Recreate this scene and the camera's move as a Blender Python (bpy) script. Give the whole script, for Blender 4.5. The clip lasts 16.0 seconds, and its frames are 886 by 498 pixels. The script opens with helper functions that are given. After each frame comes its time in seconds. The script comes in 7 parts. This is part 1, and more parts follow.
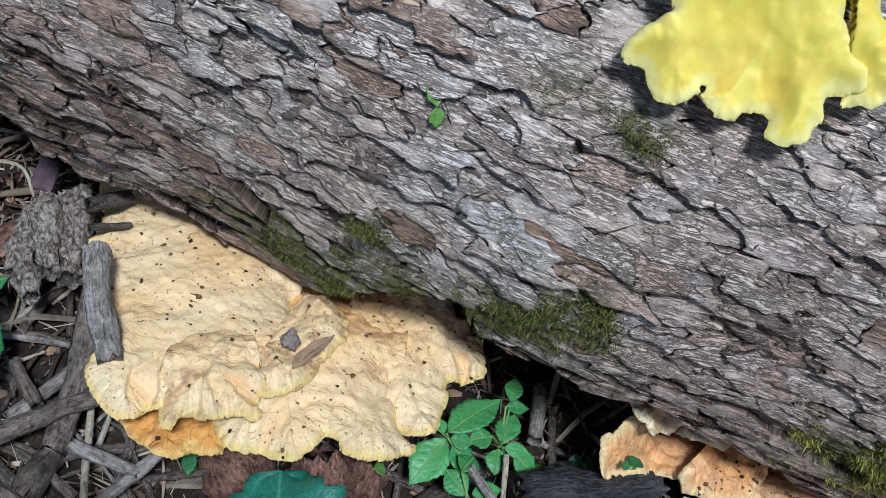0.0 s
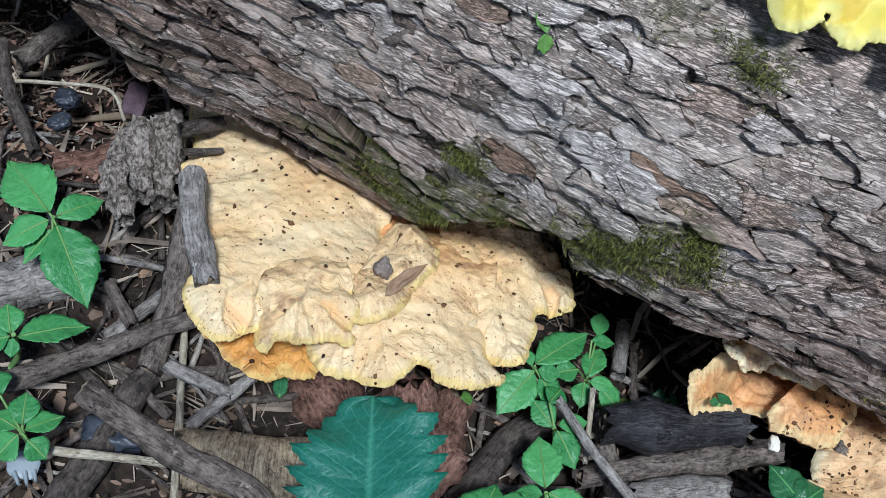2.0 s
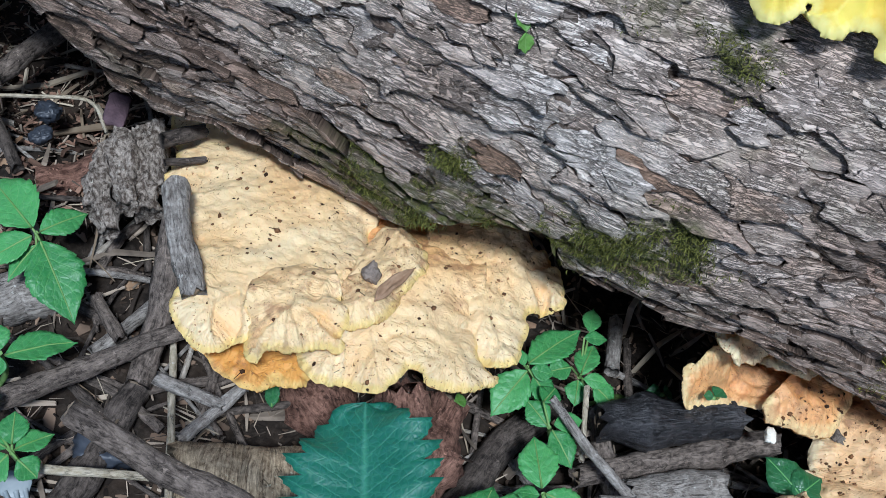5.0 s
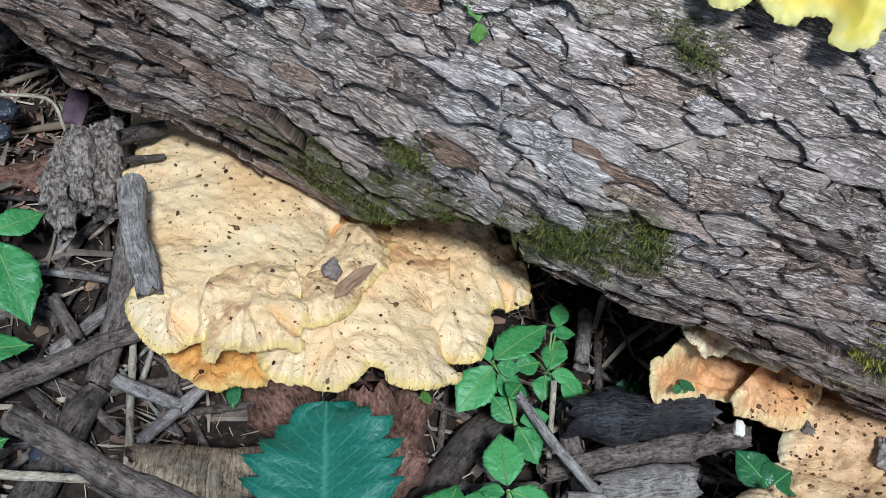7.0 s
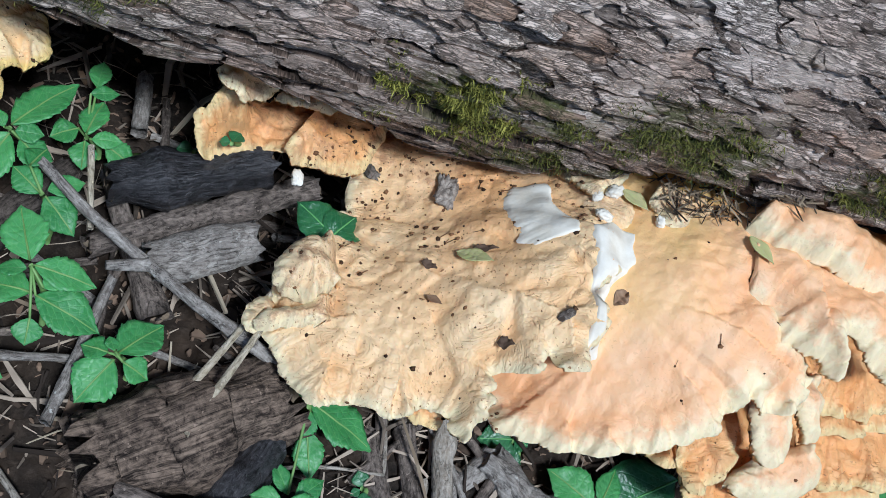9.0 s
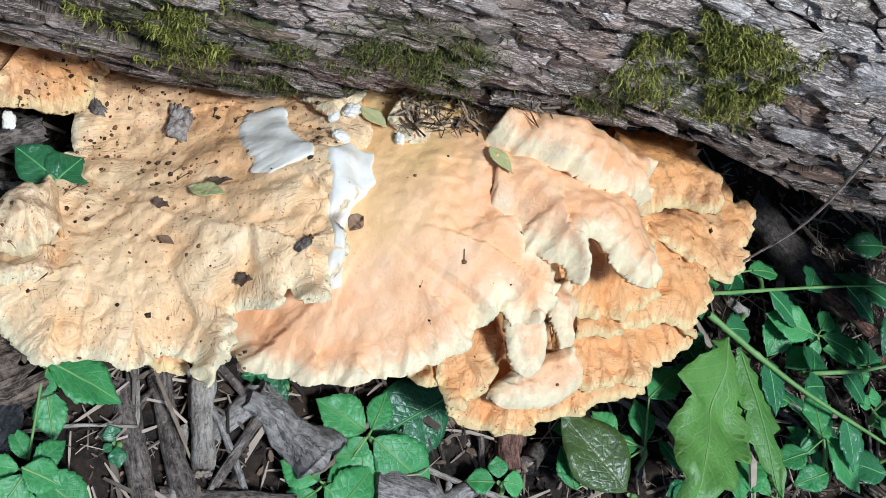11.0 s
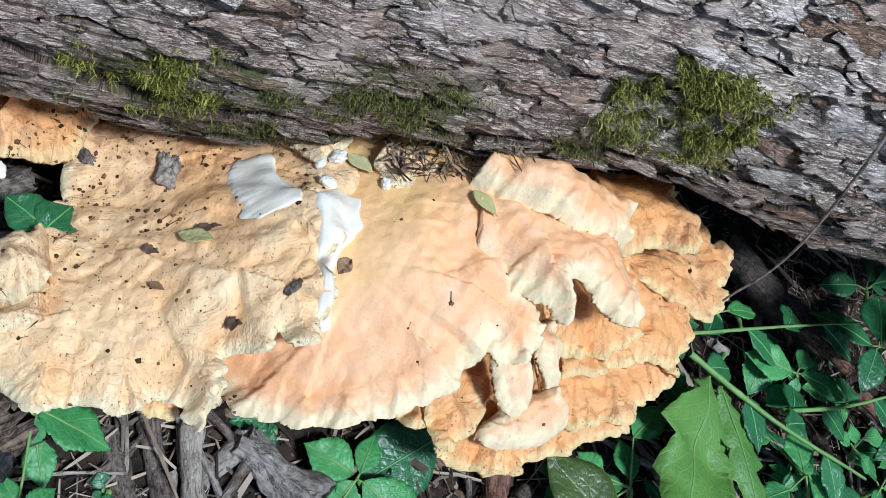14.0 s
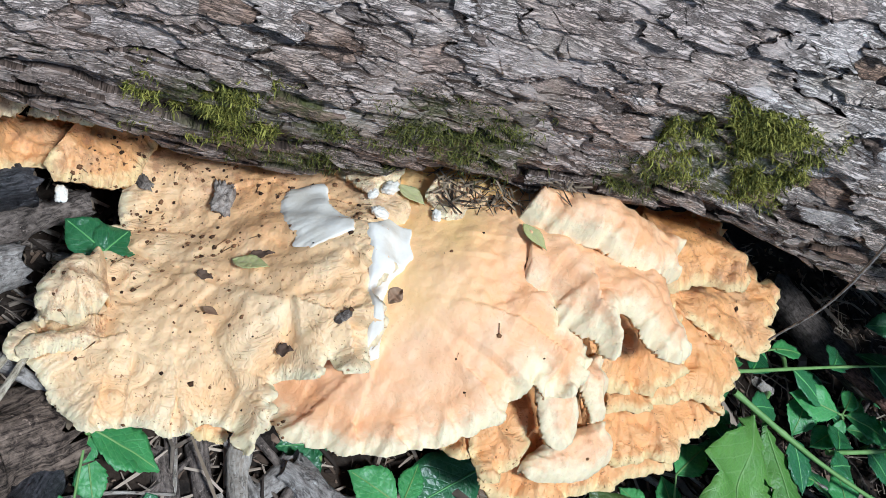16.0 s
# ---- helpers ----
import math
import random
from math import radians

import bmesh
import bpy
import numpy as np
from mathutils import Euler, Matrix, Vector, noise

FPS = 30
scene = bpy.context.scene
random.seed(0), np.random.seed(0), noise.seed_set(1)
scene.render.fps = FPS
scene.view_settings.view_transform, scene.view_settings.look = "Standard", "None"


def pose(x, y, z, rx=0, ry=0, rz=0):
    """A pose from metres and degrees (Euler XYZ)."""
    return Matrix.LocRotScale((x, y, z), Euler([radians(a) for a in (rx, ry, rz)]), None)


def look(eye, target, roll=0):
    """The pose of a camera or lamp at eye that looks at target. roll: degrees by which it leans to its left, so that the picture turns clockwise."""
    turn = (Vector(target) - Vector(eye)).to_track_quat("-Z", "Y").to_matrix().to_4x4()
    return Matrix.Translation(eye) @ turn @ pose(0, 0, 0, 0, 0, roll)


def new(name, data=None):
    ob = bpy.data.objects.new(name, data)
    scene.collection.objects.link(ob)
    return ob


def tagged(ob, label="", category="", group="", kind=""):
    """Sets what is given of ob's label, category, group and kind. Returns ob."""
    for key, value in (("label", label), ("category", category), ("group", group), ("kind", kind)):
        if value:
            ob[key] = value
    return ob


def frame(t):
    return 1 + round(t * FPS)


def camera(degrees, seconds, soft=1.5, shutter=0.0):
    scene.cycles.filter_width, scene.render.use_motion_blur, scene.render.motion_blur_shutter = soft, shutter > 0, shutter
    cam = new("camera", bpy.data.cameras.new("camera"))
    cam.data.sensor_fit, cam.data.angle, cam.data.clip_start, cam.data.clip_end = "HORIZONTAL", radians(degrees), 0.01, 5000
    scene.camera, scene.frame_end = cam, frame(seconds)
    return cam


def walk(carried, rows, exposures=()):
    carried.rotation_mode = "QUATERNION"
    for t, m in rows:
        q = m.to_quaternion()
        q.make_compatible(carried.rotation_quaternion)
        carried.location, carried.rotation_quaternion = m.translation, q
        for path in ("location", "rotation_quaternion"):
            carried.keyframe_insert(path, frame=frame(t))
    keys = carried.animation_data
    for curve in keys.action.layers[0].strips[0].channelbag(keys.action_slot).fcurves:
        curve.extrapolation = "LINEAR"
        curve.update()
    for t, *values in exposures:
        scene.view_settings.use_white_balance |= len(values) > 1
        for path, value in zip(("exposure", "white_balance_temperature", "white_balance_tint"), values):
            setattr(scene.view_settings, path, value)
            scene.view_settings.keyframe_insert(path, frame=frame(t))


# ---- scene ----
cam = camera(46.23, 16.0, soft=0.4)
ROWS = [
    (0, -0.0167, -0.6792, 0.6216, 41.10, -11.86, 21.79),
    (0.5, -0.0336, -0.6879, 0.6084, 38.84, -10.64, 24.08),
    (1, -0.0388, -0.6930, 0.6050, 37.85, -10.39, 24.80),
    (1.5, -0.0407, -0.6914, 0.6018, 37.33, -10.72, 24.87),
    (2, -0.0394, -0.6912, 0.6107, 37.20, -10.55, 24.52),
    (2.5, -0.0410, -0.6925, 0.6112, 37.16, -10.39, 24.15),
    (3, -0.0392, -0.6910, 0.6127, 37.20, -10.22, 23.93),
    (3.5, -0.0396, -0.6893, 0.6117, 37.16, -9.96, 23.50),
    (6, -0.0382, -0.6801, 0.6069, 37.29, -9.59, 22.39),
    (6.5, -0.0328, -0.6772, 0.6041, 37.25, -9.58, 22.12),
    (7, -0.0241, -0.6720, 0.6050, 37.20, -9.64, 21.73),
    (7.5, -0.0095, -0.6698, 0.6056, 37.06, -9.88, 21.14),
    (8, 0.0196, -0.6569, 0.5926, 36.07, -12.07, 18.63),
    (8.5, 0.0572, -0.6515, 0.5757, 32.90, -16.03, 14.21),
    (9, 0.0932, -0.6452, 0.5668, 30.61, -19.49, 8.87),
    (9.5, 0.1262, -0.6389, 0.5617, 27.48, -21.65, 5.29),
    (10, 0.1399, -0.6273, 0.5678, 27.94, -22.06, 3.49),
    (12.5, 0.1709, -0.6184, 0.5801, 31.00, -26.69, -3.82),
    (13, 0.1637, -0.6222, 0.5820, 31.68, -26.13, -3.30),
    (13.5, 0.1569, -0.6239, 0.5802, 32.08, -25.33, -2.38),
    (14, 0.1486, -0.6283, 0.5798, 32.23, -24.67, -1.47),
    (14.5, 0.1437, -0.6311, 0.5817, 32.49, -24.53, -0.44),
    (15, 0.1420, -0.6295, 0.5827, 32.59, -24.33, 0.37),
    (15.5, 0.1414, -0.6301, 0.5819, 32.78, -24.01, 0.71),
    (16, 0.1394, -0.6309, 0.5825, 32.88, -23.71, 0.98),
]
EXPOSURE = [(t, e, 5340.0, 6.5) for t, e in ((0.0, -0.18), (1.5, -0.08), (8.0, -0.08), (9.0, -0.15), (10.0, -0.06), (12.5, -0.02), (16.0, 0.02))]
walk(cam, [(t, pose(x, y, z, rx, ry, rz)) for t, x, y, z, rx, ry, rz in ROWS], EXPOSURE)

# ---- light: bright open shade under trees, sky and a soft sun through the crowns ----
SUN_EL, SUN_AZ = 61.0, 160.0
world = bpy.data.worlds.new("sky")
scene.world = world
world.use_nodes = True
_n = world.node_tree.nodes
_sky = _n.new("ShaderNodeTexSky")
_sky.sky_type, _sky.sun_disc = "NISHITA", False
_sky.sun_elevation, _sky.sun_rotation = radians(SUN_EL), radians(SUN_AZ)
world.node_tree.links.new(_sky.outputs[0], _n["Background"].inputs[0])
_n["Background"].inputs[1].default_value = 0.070
sun = new("sun", bpy.data.lights.new("sun", "SUN"))
sun.data.energy, sun.data.angle, sun.data.color = 3.85, radians(9), (1.0, 0.975, 0.94)
_sa, _se = radians(SUN_AZ), radians(SUN_EL)
sun.matrix_world = look((0, 0, 0), (-math.sin(_sa) * math.cos(_se), -math.cos(_sa) * math.cos(_se), -math.sin(_se)))


# ---- small tools ----
def smooth(a, b, x):
    k = np.clip((x - a) / (b - a), 0, 1)
    return k * k * (3 - 2 * k)


def _hash(i, j, k, seed):
    h = (i.astype(np.int64) * 374761393 + j.astype(np.int64) * 668265263 + k.astype(np.int64) * 2147483647 + seed * 974711) & 0xFFFFFFFF
    h = ((h ^ (h >> 13)) * 1274126177) & 0xFFFFFFFF
    h = ((h ^ (h >> 16)) * 2246822519) & 0xFFFFFFFF
    return ((h ^ (h >> 15)) & 0xFFFFFF) / float(0xFFFFFF)


def vnoise(x, y, z=0.0, seed=0):
    """Smooth value noise, -1 to 1."""
    x, y, z = np.broadcast_arrays(np.asarray(x, float), np.asarray(y, float), np.asarray(z, float))
    i, j, k = np.floor(x), np.floor(y), np.floor(z)
    u, v, w = x - i, y - j, z - k
    u, v, w = (c * c * (3 - 2 * c) for c in (u, v, w))
    out = 0.0
    for a in (0, 1):
        for b in (0, 1):
            for c in (0, 1):
                out = out + _hash(i + a, j + b, k + c, seed) * (u if a else 1 - u) * (v if b else 1 - v) * (w if c else 1 - w)
    return out * 2 - 1


def fbm(x, y, z=0.0, seed=0, octaves=3):
    return sum(vnoise(x * 2**o, y * 2**o, np.asarray(z) * 2**o, seed + 7 * o) * 0.5**o for o in range(octaves))


def cells(x, y, seed=0):
    """Irregular cells of size one: distance to own and next centre, two random numbers of the cell, and the way from its centre."""
    i, j = np.floor(x), np.floor(y)
    d1, d2 = np.full(x.shape, 9.0), np.full(x.shape, 9.0)
    r1, r2, ox, oy = (np.zeros(x.shape) for _ in range(4))
    zero = np.zeros(x.shape)
    for a in (-1, 0, 1):
        for b in (-1, 0, 1):
            cx, cy = i + a, j + b
            px = x - cx - 0.1 - 0.8 * _hash(cx, cy, zero, seed)
            py = y - cy - 0.1 - 0.8 * _hash(cx, cy, zero + 1, seed)
            d = np.sqrt(px * px + py * py)
            near = d < d1
            d2 = np.where(near, d1, np.minimum(d2, d))
            r1 = np.where(near, _hash(cx, cy, zero + 2, seed), r1)
            r2 = np.where(near, _hash(cx, cy, zero + 3, seed), r2)
            ox, oy = np.where(near, px, ox), np.where(near, py, oy)
            d1 = np.where(near, d, d1)
    return d1, d2, r1, r2, ox, oy


def mesh_of(name, verts, faces, mat, attrs=None, flat=False):
    """A mesh from arrays; faces is an array of quads, or a list of arrays of quads and triangles."""
    me = bpy.data.meshes.new(name)
    groups = [np.asarray(f, np.int32) for f in (faces if isinstance(faces, (list, tuple)) else [faces]) if len(f)]
    verts = np.asarray(verts, np.float32)
    me.vertices.add(len(verts))
    me.vertices.foreach_set("co", verts.ravel())
    me.loops.add(sum(g.size for g in groups))
    me.loops.foreach_set("vertex_index", np.concatenate([g.ravel() for g in groups]))
    sizes = np.concatenate([np.full(len(g), g.shape[1], np.int32) for g in groups])
    me.polygons.add(len(sizes))
    me.polygons.foreach_set("loop_start", np.concatenate([[0], np.cumsum(sizes)[:-1]]).astype(np.int32))
    me.update(calc_edges=True)
    me.validate()
    for key, val in (attrs or {}).items():
        at = me.attributes.new(key, "FLOAT", "POINT")
        at.data.foreach_set("value", np.asarray(val, np.float32).ravel())
    me.polygons.foreach_set("use_smooth", np.full(len(me.polygons), not flat))
    if mat:
        me.materials.append(mat)
    return me


def grid_faces(rows, cols, start=0, wrap=False):
    i, j = np.meshgrid(np.arange(rows - 1), np.arange(cols if wrap else cols - 1), indexing="ij")
    n = (j + 1) % cols
    return np.stack([start + i * cols + j, start + i * cols + n, start + (i + 1) * cols + n, start + (i + 1) * cols + j], -1).reshape(-1, 4)


def thing(name, label, category, group="", kind="", at=(0, 0, 0), data=None):
    ob = new(name, data)
    ob.location = at
    return tagged(ob, label, category, group, kind)


def part(name, data, parent, label=""):
    ob = new(name, data)
    ob.parent = parent
    ob.matrix_parent_inverse = Matrix.Translation(-parent.location)
    if label:
        ob["label"] = label
    return ob


def spline(points, n):
    """A smooth line of n points through the given ones, evenly by length."""
    p = np.asarray(points, float)
    if len(p) == 2:
        return p[0] + (p[1] - p[0]) * np.linspace(0, 1, n)[:, None]
    q = np.concatenate([[2 * p[0] - p[1]], p, [2 * p[-1] - p[-2]]])
    fine = []
    for k in range(len(p) - 1):
        t = np.linspace(0, 1, 24, endpoint=False)[:, None]
        a, b, c, d = q[k], q[k + 1], q[k + 2], q[k + 3]
        fine.append(0.5 * (2 * b + (c - a) * t + (2 * a - 5 * b + 4 * c - d) * t**2 + (3 * b - a - 3 * c + d) * t**3))
    fine = np.concatenate(fine + [p[-1:]])
    run = np.concatenate([[0], np.cumsum(np.linalg.norm(np.diff(fine, axis=0), axis=1))])
    at = np.linspace(0, run[-1], n)
    return np.stack([np.interp(at, run, fine[:, k]) for k in range(p.shape[1])], 1)


# ---- materials ----
class Nodes:
    def __init__(self, name):
        self.mat = bpy.data.materials.new(name)
        self.mat.use_nodes = True
        self.tree = self.mat.node_tree
        self.bsdf = self.tree.nodes["Principled BSDF"]

    def add(self, kind, **settings):
        node = self.tree.nodes.new(kind)
        for key, val in settings.items():
            if key == "operation":
                node.operation = val
            elif key == "blend":
                node.data_type, node.blend_type = "RGBA", val
        return node

    def link(self, a, b):
        self.tree.links.new(a, b)

    def put(self, socket, val):
        if isinstance(val, (int, float)):
            socket.default_value = val
        elif isinstance(val, tuple):
            socket.default_value = (*val, 1.0) if len(val) == 3 and socket.type == "RGBA" else val
        else:
            self.link(val, socket)

    def coords(self, scale=(1, 1, 1), own=False):
        tex, mp = self.add("ShaderNodeTexCoord"), self.add("ShaderNodeMapping")
        self.link(tex.outputs["Object"], mp.inputs["Vector"])
        mp.inputs["Scale"].default_value = scale
        if own:
            info = self.add("ShaderNodeObjectInfo")
            mul = self.add("ShaderNodeVectorMath", operation="MULTIPLY_ADD")
            self.link(mp.outputs[0], mul.inputs[0])
            mul.inputs[1].default_value = (1, 1, 1)
            scl = self.add("ShaderNodeVectorMath", operation="SCALE")
            comb = self.add("ShaderNodeCombineXYZ")
            for k in range(3):
                self.link(info.outputs["Random"], comb.inputs[k])
            self.link(comb.outputs[0], scl.inputs[0])
            scl.inputs["Scale"].default_value = 37.0
            self.link(scl.outputs[0], mul.inputs[2])
            return mul.outputs[0]
        return mp.outputs[0]

    def noise(self, vec, scale, detail=4.0, rough=0.6, distort=0.0):
        node = self.add("ShaderNodeTexNoise")
        self.link(vec, node.inputs["Vector"])
        node.inputs["Scale"].default_value, node.inputs["Detail"].default_value = scale, detail
        node.inputs["Roughness"].default_value, node.inputs["Distortion"].default_value = rough, distort
        return node.outputs[0]

    def ramp(self, fac, stops):
        node = self.add("ShaderNodeValToRGB")
        self.put(node.inputs[0], fac)
        el = node.color_ramp.elements
        while len(el) < len(stops):
            el.new(0.5)
        for e, (at, col) in zip(el, stops):
            e.position, e.color = at, (*col, 1.0)
        return node.outputs[0]

    def mix(self, fac, a, b, blend="MIX"):
        node = self.add("ShaderNodeMix", blend=blend)
        self.put(node.inputs[0], fac)
        self.put(node.inputs[6], a)
        self.put(node.inputs[7], b)
        return node.outputs[2]

    def math(self, op, a, b=0.0):
        node = self.add("ShaderNodeMath", operation=op)
        self.put(node.inputs[0], a)
        self.put(node.inputs[1], b)
        return node.outputs[0]

    def remap(self, val, a, b, c=0.0, d=1.0):
        node = self.add("ShaderNodeMapRange")
        for k, v in enumerate((val, a, b, c, d)):
            self.put(node.inputs[k], v)
        return node.outputs[0]

    def attr(self, name):
        node = self.add("ShaderNodeAttribute")
        node.attribute_name = name
        return node.outputs["Fac"]

    def bump(self, height, strength, distance, under=None):
        node = self.add("ShaderNodeBump")
        node.inputs["Strength"].default_value, node.inputs["Distance"].default_value = strength, distance
        self.link(height, node.inputs["Height"])
        if under is not None:
            self.link(under, node.inputs["Normal"])
        return node.outputs[0]

    def done(self, colour, rough=0.8, normal=None, spec=0.3, **more):
        self.put(self.bsdf.inputs["Base Color"], colour)
        self.put(self.bsdf.inputs["Roughness"], rough)
        self.bsdf.inputs["Specular IOR Level"].default_value = spec
        if normal is not None:
            self.link(normal, self.bsdf.inputs["Normal"])
        for key, val in more.items():
            self.put(self.bsdf.inputs[key.replace("_", " ")], val)
        return self.mat


def bark_material():
    n = Nodes("grey_scaly_bark")
    v = n.coords()
    comb = n.add("ShaderNodeCombineXYZ")
    n.link(n.attr("la"), comb.inputs[0])
    n.link(n.attr("lq"), comb.inputs[1])

    def along(lengthwise, crosswise):
        mp = n.add("ShaderNodeMapping")
        n.link(comb.outputs[0], mp.inputs[0])
        mp.inputs["Scale"].default_value = (lengthwise, crosswise, 1)
        return mp.outputs[0]

    def threads(vec, width, distort):
        near = n.math("ABSOLUTE", n.math("SUBTRACT", n.noise(vec, 1.0, 3.0, 0.55, distort), 0.5))
        return n.remap(near, 0.2 * width, width, 1.0, 0.0)

    plate, crack = n.attr("plate"), n.attr("crack")
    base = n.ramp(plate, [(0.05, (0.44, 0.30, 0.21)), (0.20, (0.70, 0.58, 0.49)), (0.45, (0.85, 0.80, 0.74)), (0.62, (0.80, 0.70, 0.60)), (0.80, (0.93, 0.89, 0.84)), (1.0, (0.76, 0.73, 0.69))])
    grain = n.noise(along(90, 560), 1.0, 6.0, 0.7, 0.5)
    base = n.mix(0.85, base, n.ramp(grain, [(0.28, (0.46, 0.39, 0.34)), (0.46, (1.16, 1.06, 0.99)), (0.70, (1.48, 1.37, 1.28))]), "MULTIPLY")
    warm = n.remap(n.noise(v, 4.5, 3.0), 0.42, 0.62)
    base = n.mix(n.math("MULTIPLY", warm, 0.55), base, (0.74, 0.55, 0.45))
    olive = n.math("MULTIPLY", n.remap(n.noise(v, 11.0, 4.0), 0.55, 0.72), n.remap(n.noise(v, 70.0, 3.0), 0.4, 0.6))
    base = n.mix(n.math("MULTIPLY", olive, 0.45), base, (0.30, 0.28, 0.13))
    line = n.math("MULTIPLY", threads(along(60, 400), 0.075, 1.4), 0.95)
    line = n.math("MAXIMUM", line, n.math("MULTIPLY", threads(along(38, 190), 0.035, 1.0), 1.0))
    line = n.math("MAXIMUM", line, n.math("MULTIPLY", threads(along(110, 110), 0.018, 1.2), 0.75))
    line = n.math("MULTIPLY", line, n.remap(n.noise(v, 45.0, 3.0), 0.34, 0.52, 0.35, 1.0))
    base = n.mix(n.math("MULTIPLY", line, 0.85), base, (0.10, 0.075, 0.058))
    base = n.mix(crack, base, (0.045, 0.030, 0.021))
    base = n.mix(n.math("MULTIPLY", n.attr("moss"), n.remap(n.noise(v, 120.0, 4.0), 0.35, 0.6)), base, (0.10, 0.115, 0.03))
    nrm = n.bump(grain, 0.9, 0.0018)
    nrm = n.bump(n.math("SUBTRACT", 1.0, line), 0.9, 0.0016, nrm)
    nrm = n.bump(n.noise(v, 520.0, 4.0), 0.5, 0.0010, nrm)
    return n.done(base, 0.88, nrm, 0.2)


def soil_material():
    n = Nodes("dark_forest_soil")
    v = n.coords()
    fine = n.noise(v, 190.0, 6.0, 0.7)
    col = n.ramp(fine, [(0.3, (0.008, 0.006, 0.005)), (0.5, (0.022, 0.017, 0.013)), (0.7, (0.065, 0.050, 0.039))])
    col = n.mix(n.remap(n.noise(v, 22.0), 0.4, 0.65, 0.0, 0.5), col, (0.075, 0.048, 0.03))
    return n.done(col, 0.92, n.bump(fine, 0.8, 0.004), 0.25)


def wood_material(name, dark, light, scale=1.0, rough=0.8, contrast=0.5, spec=0.25, lengthwise=75.0, deep=0.9, crosswise=330.0):
    """Barky or weathered wood; stretched along the object's own x."""
    n = Nodes(name)
    w = n.coords((1, 1, 1), own=True)
    comb, mp = n.add("ShaderNodeCombineXYZ"), n.add("ShaderNodeMapping")
    n.link(n.attr("la"), comb.inputs[0])
    n.link(n.attr("lq"), comb.inputs[1])
    n.link(n.math("MULTIPLY", n.attr("lw"), 1.0), comb.inputs[2])
    n.link(comb.outputs[0], mp.inputs[0])
    mp.inputs["Scale"].default_value = (lengthwise * scale, crosswise * scale, crosswise * scale)
    shift = n.add("ShaderNodeVectorMath", operation="ADD")
    info = n.add("ShaderNodeObjectInfo")
    n.link(mp.outputs[0], shift.inputs[0])
    n.link(n.math("MULTIPLY", info.outputs["Random"], 91.0), shift.inputs[1])
    grain = n.noise(shift.outputs[0], 1.5, 6.0, 0.65, 0.6)
    patch = n.noise(w, 60.0 * scale, 4.0)
    knob = n.noise(w, 210.0 * scale, 5.0, 0.7, 0.5)
    tone = n.math("ADD", n.math("MULTIPLY", grain, 0.5), n.math("MULTIPLY", knob, 0.5))
    col = n.ramp(tone, [(0.5 - 0.5 * contrast + 0.14, dark), (0.5 + 0.5 * contrast - 0.14, light)])
    col = n.mix(n.remap(patch, 0.45, 0.75, 0.0, 0.6), col, tuple(0.55 * c for c in dark))
    split = n.math("ABSOLUTE", n.math("SUBTRACT", n.noise(shift.outputs[0], 0.8, 3.0, 0.6, 0.8), 0.5))
    split = n.remap(split, 0.0, 0.03, 1.0, 0.0)
    col = n.mix(n.math("MULTIPLY", split, n.remap(patch, 0.4, 0.6, 0.2, 0.9)), col, tuple(0.3 * c for c in dark))
    lichen = n.math("MULTIPLY", n.remap(n.noise(w, 330.0, 2.0), 0.63, 0.69), n.remap(n.noise(w, 45.0, 2.0), 0.48, 0.6))
    col = n.mix(n.math("MULTIPLY", lichen, 0.55), col, tuple(min(0.75, 1.7 * c) for c in light))
    nrm = n.bump(grain, deep, 0.0016, n.bump(knob, 0.7, 0.0022, n.bump(patch, 0.5, 0.002)))
    return n.done(col, rough, n.bump(n.math("SUBTRACT", 1.0, split), 0.6, 0.0012, nrm), spec)


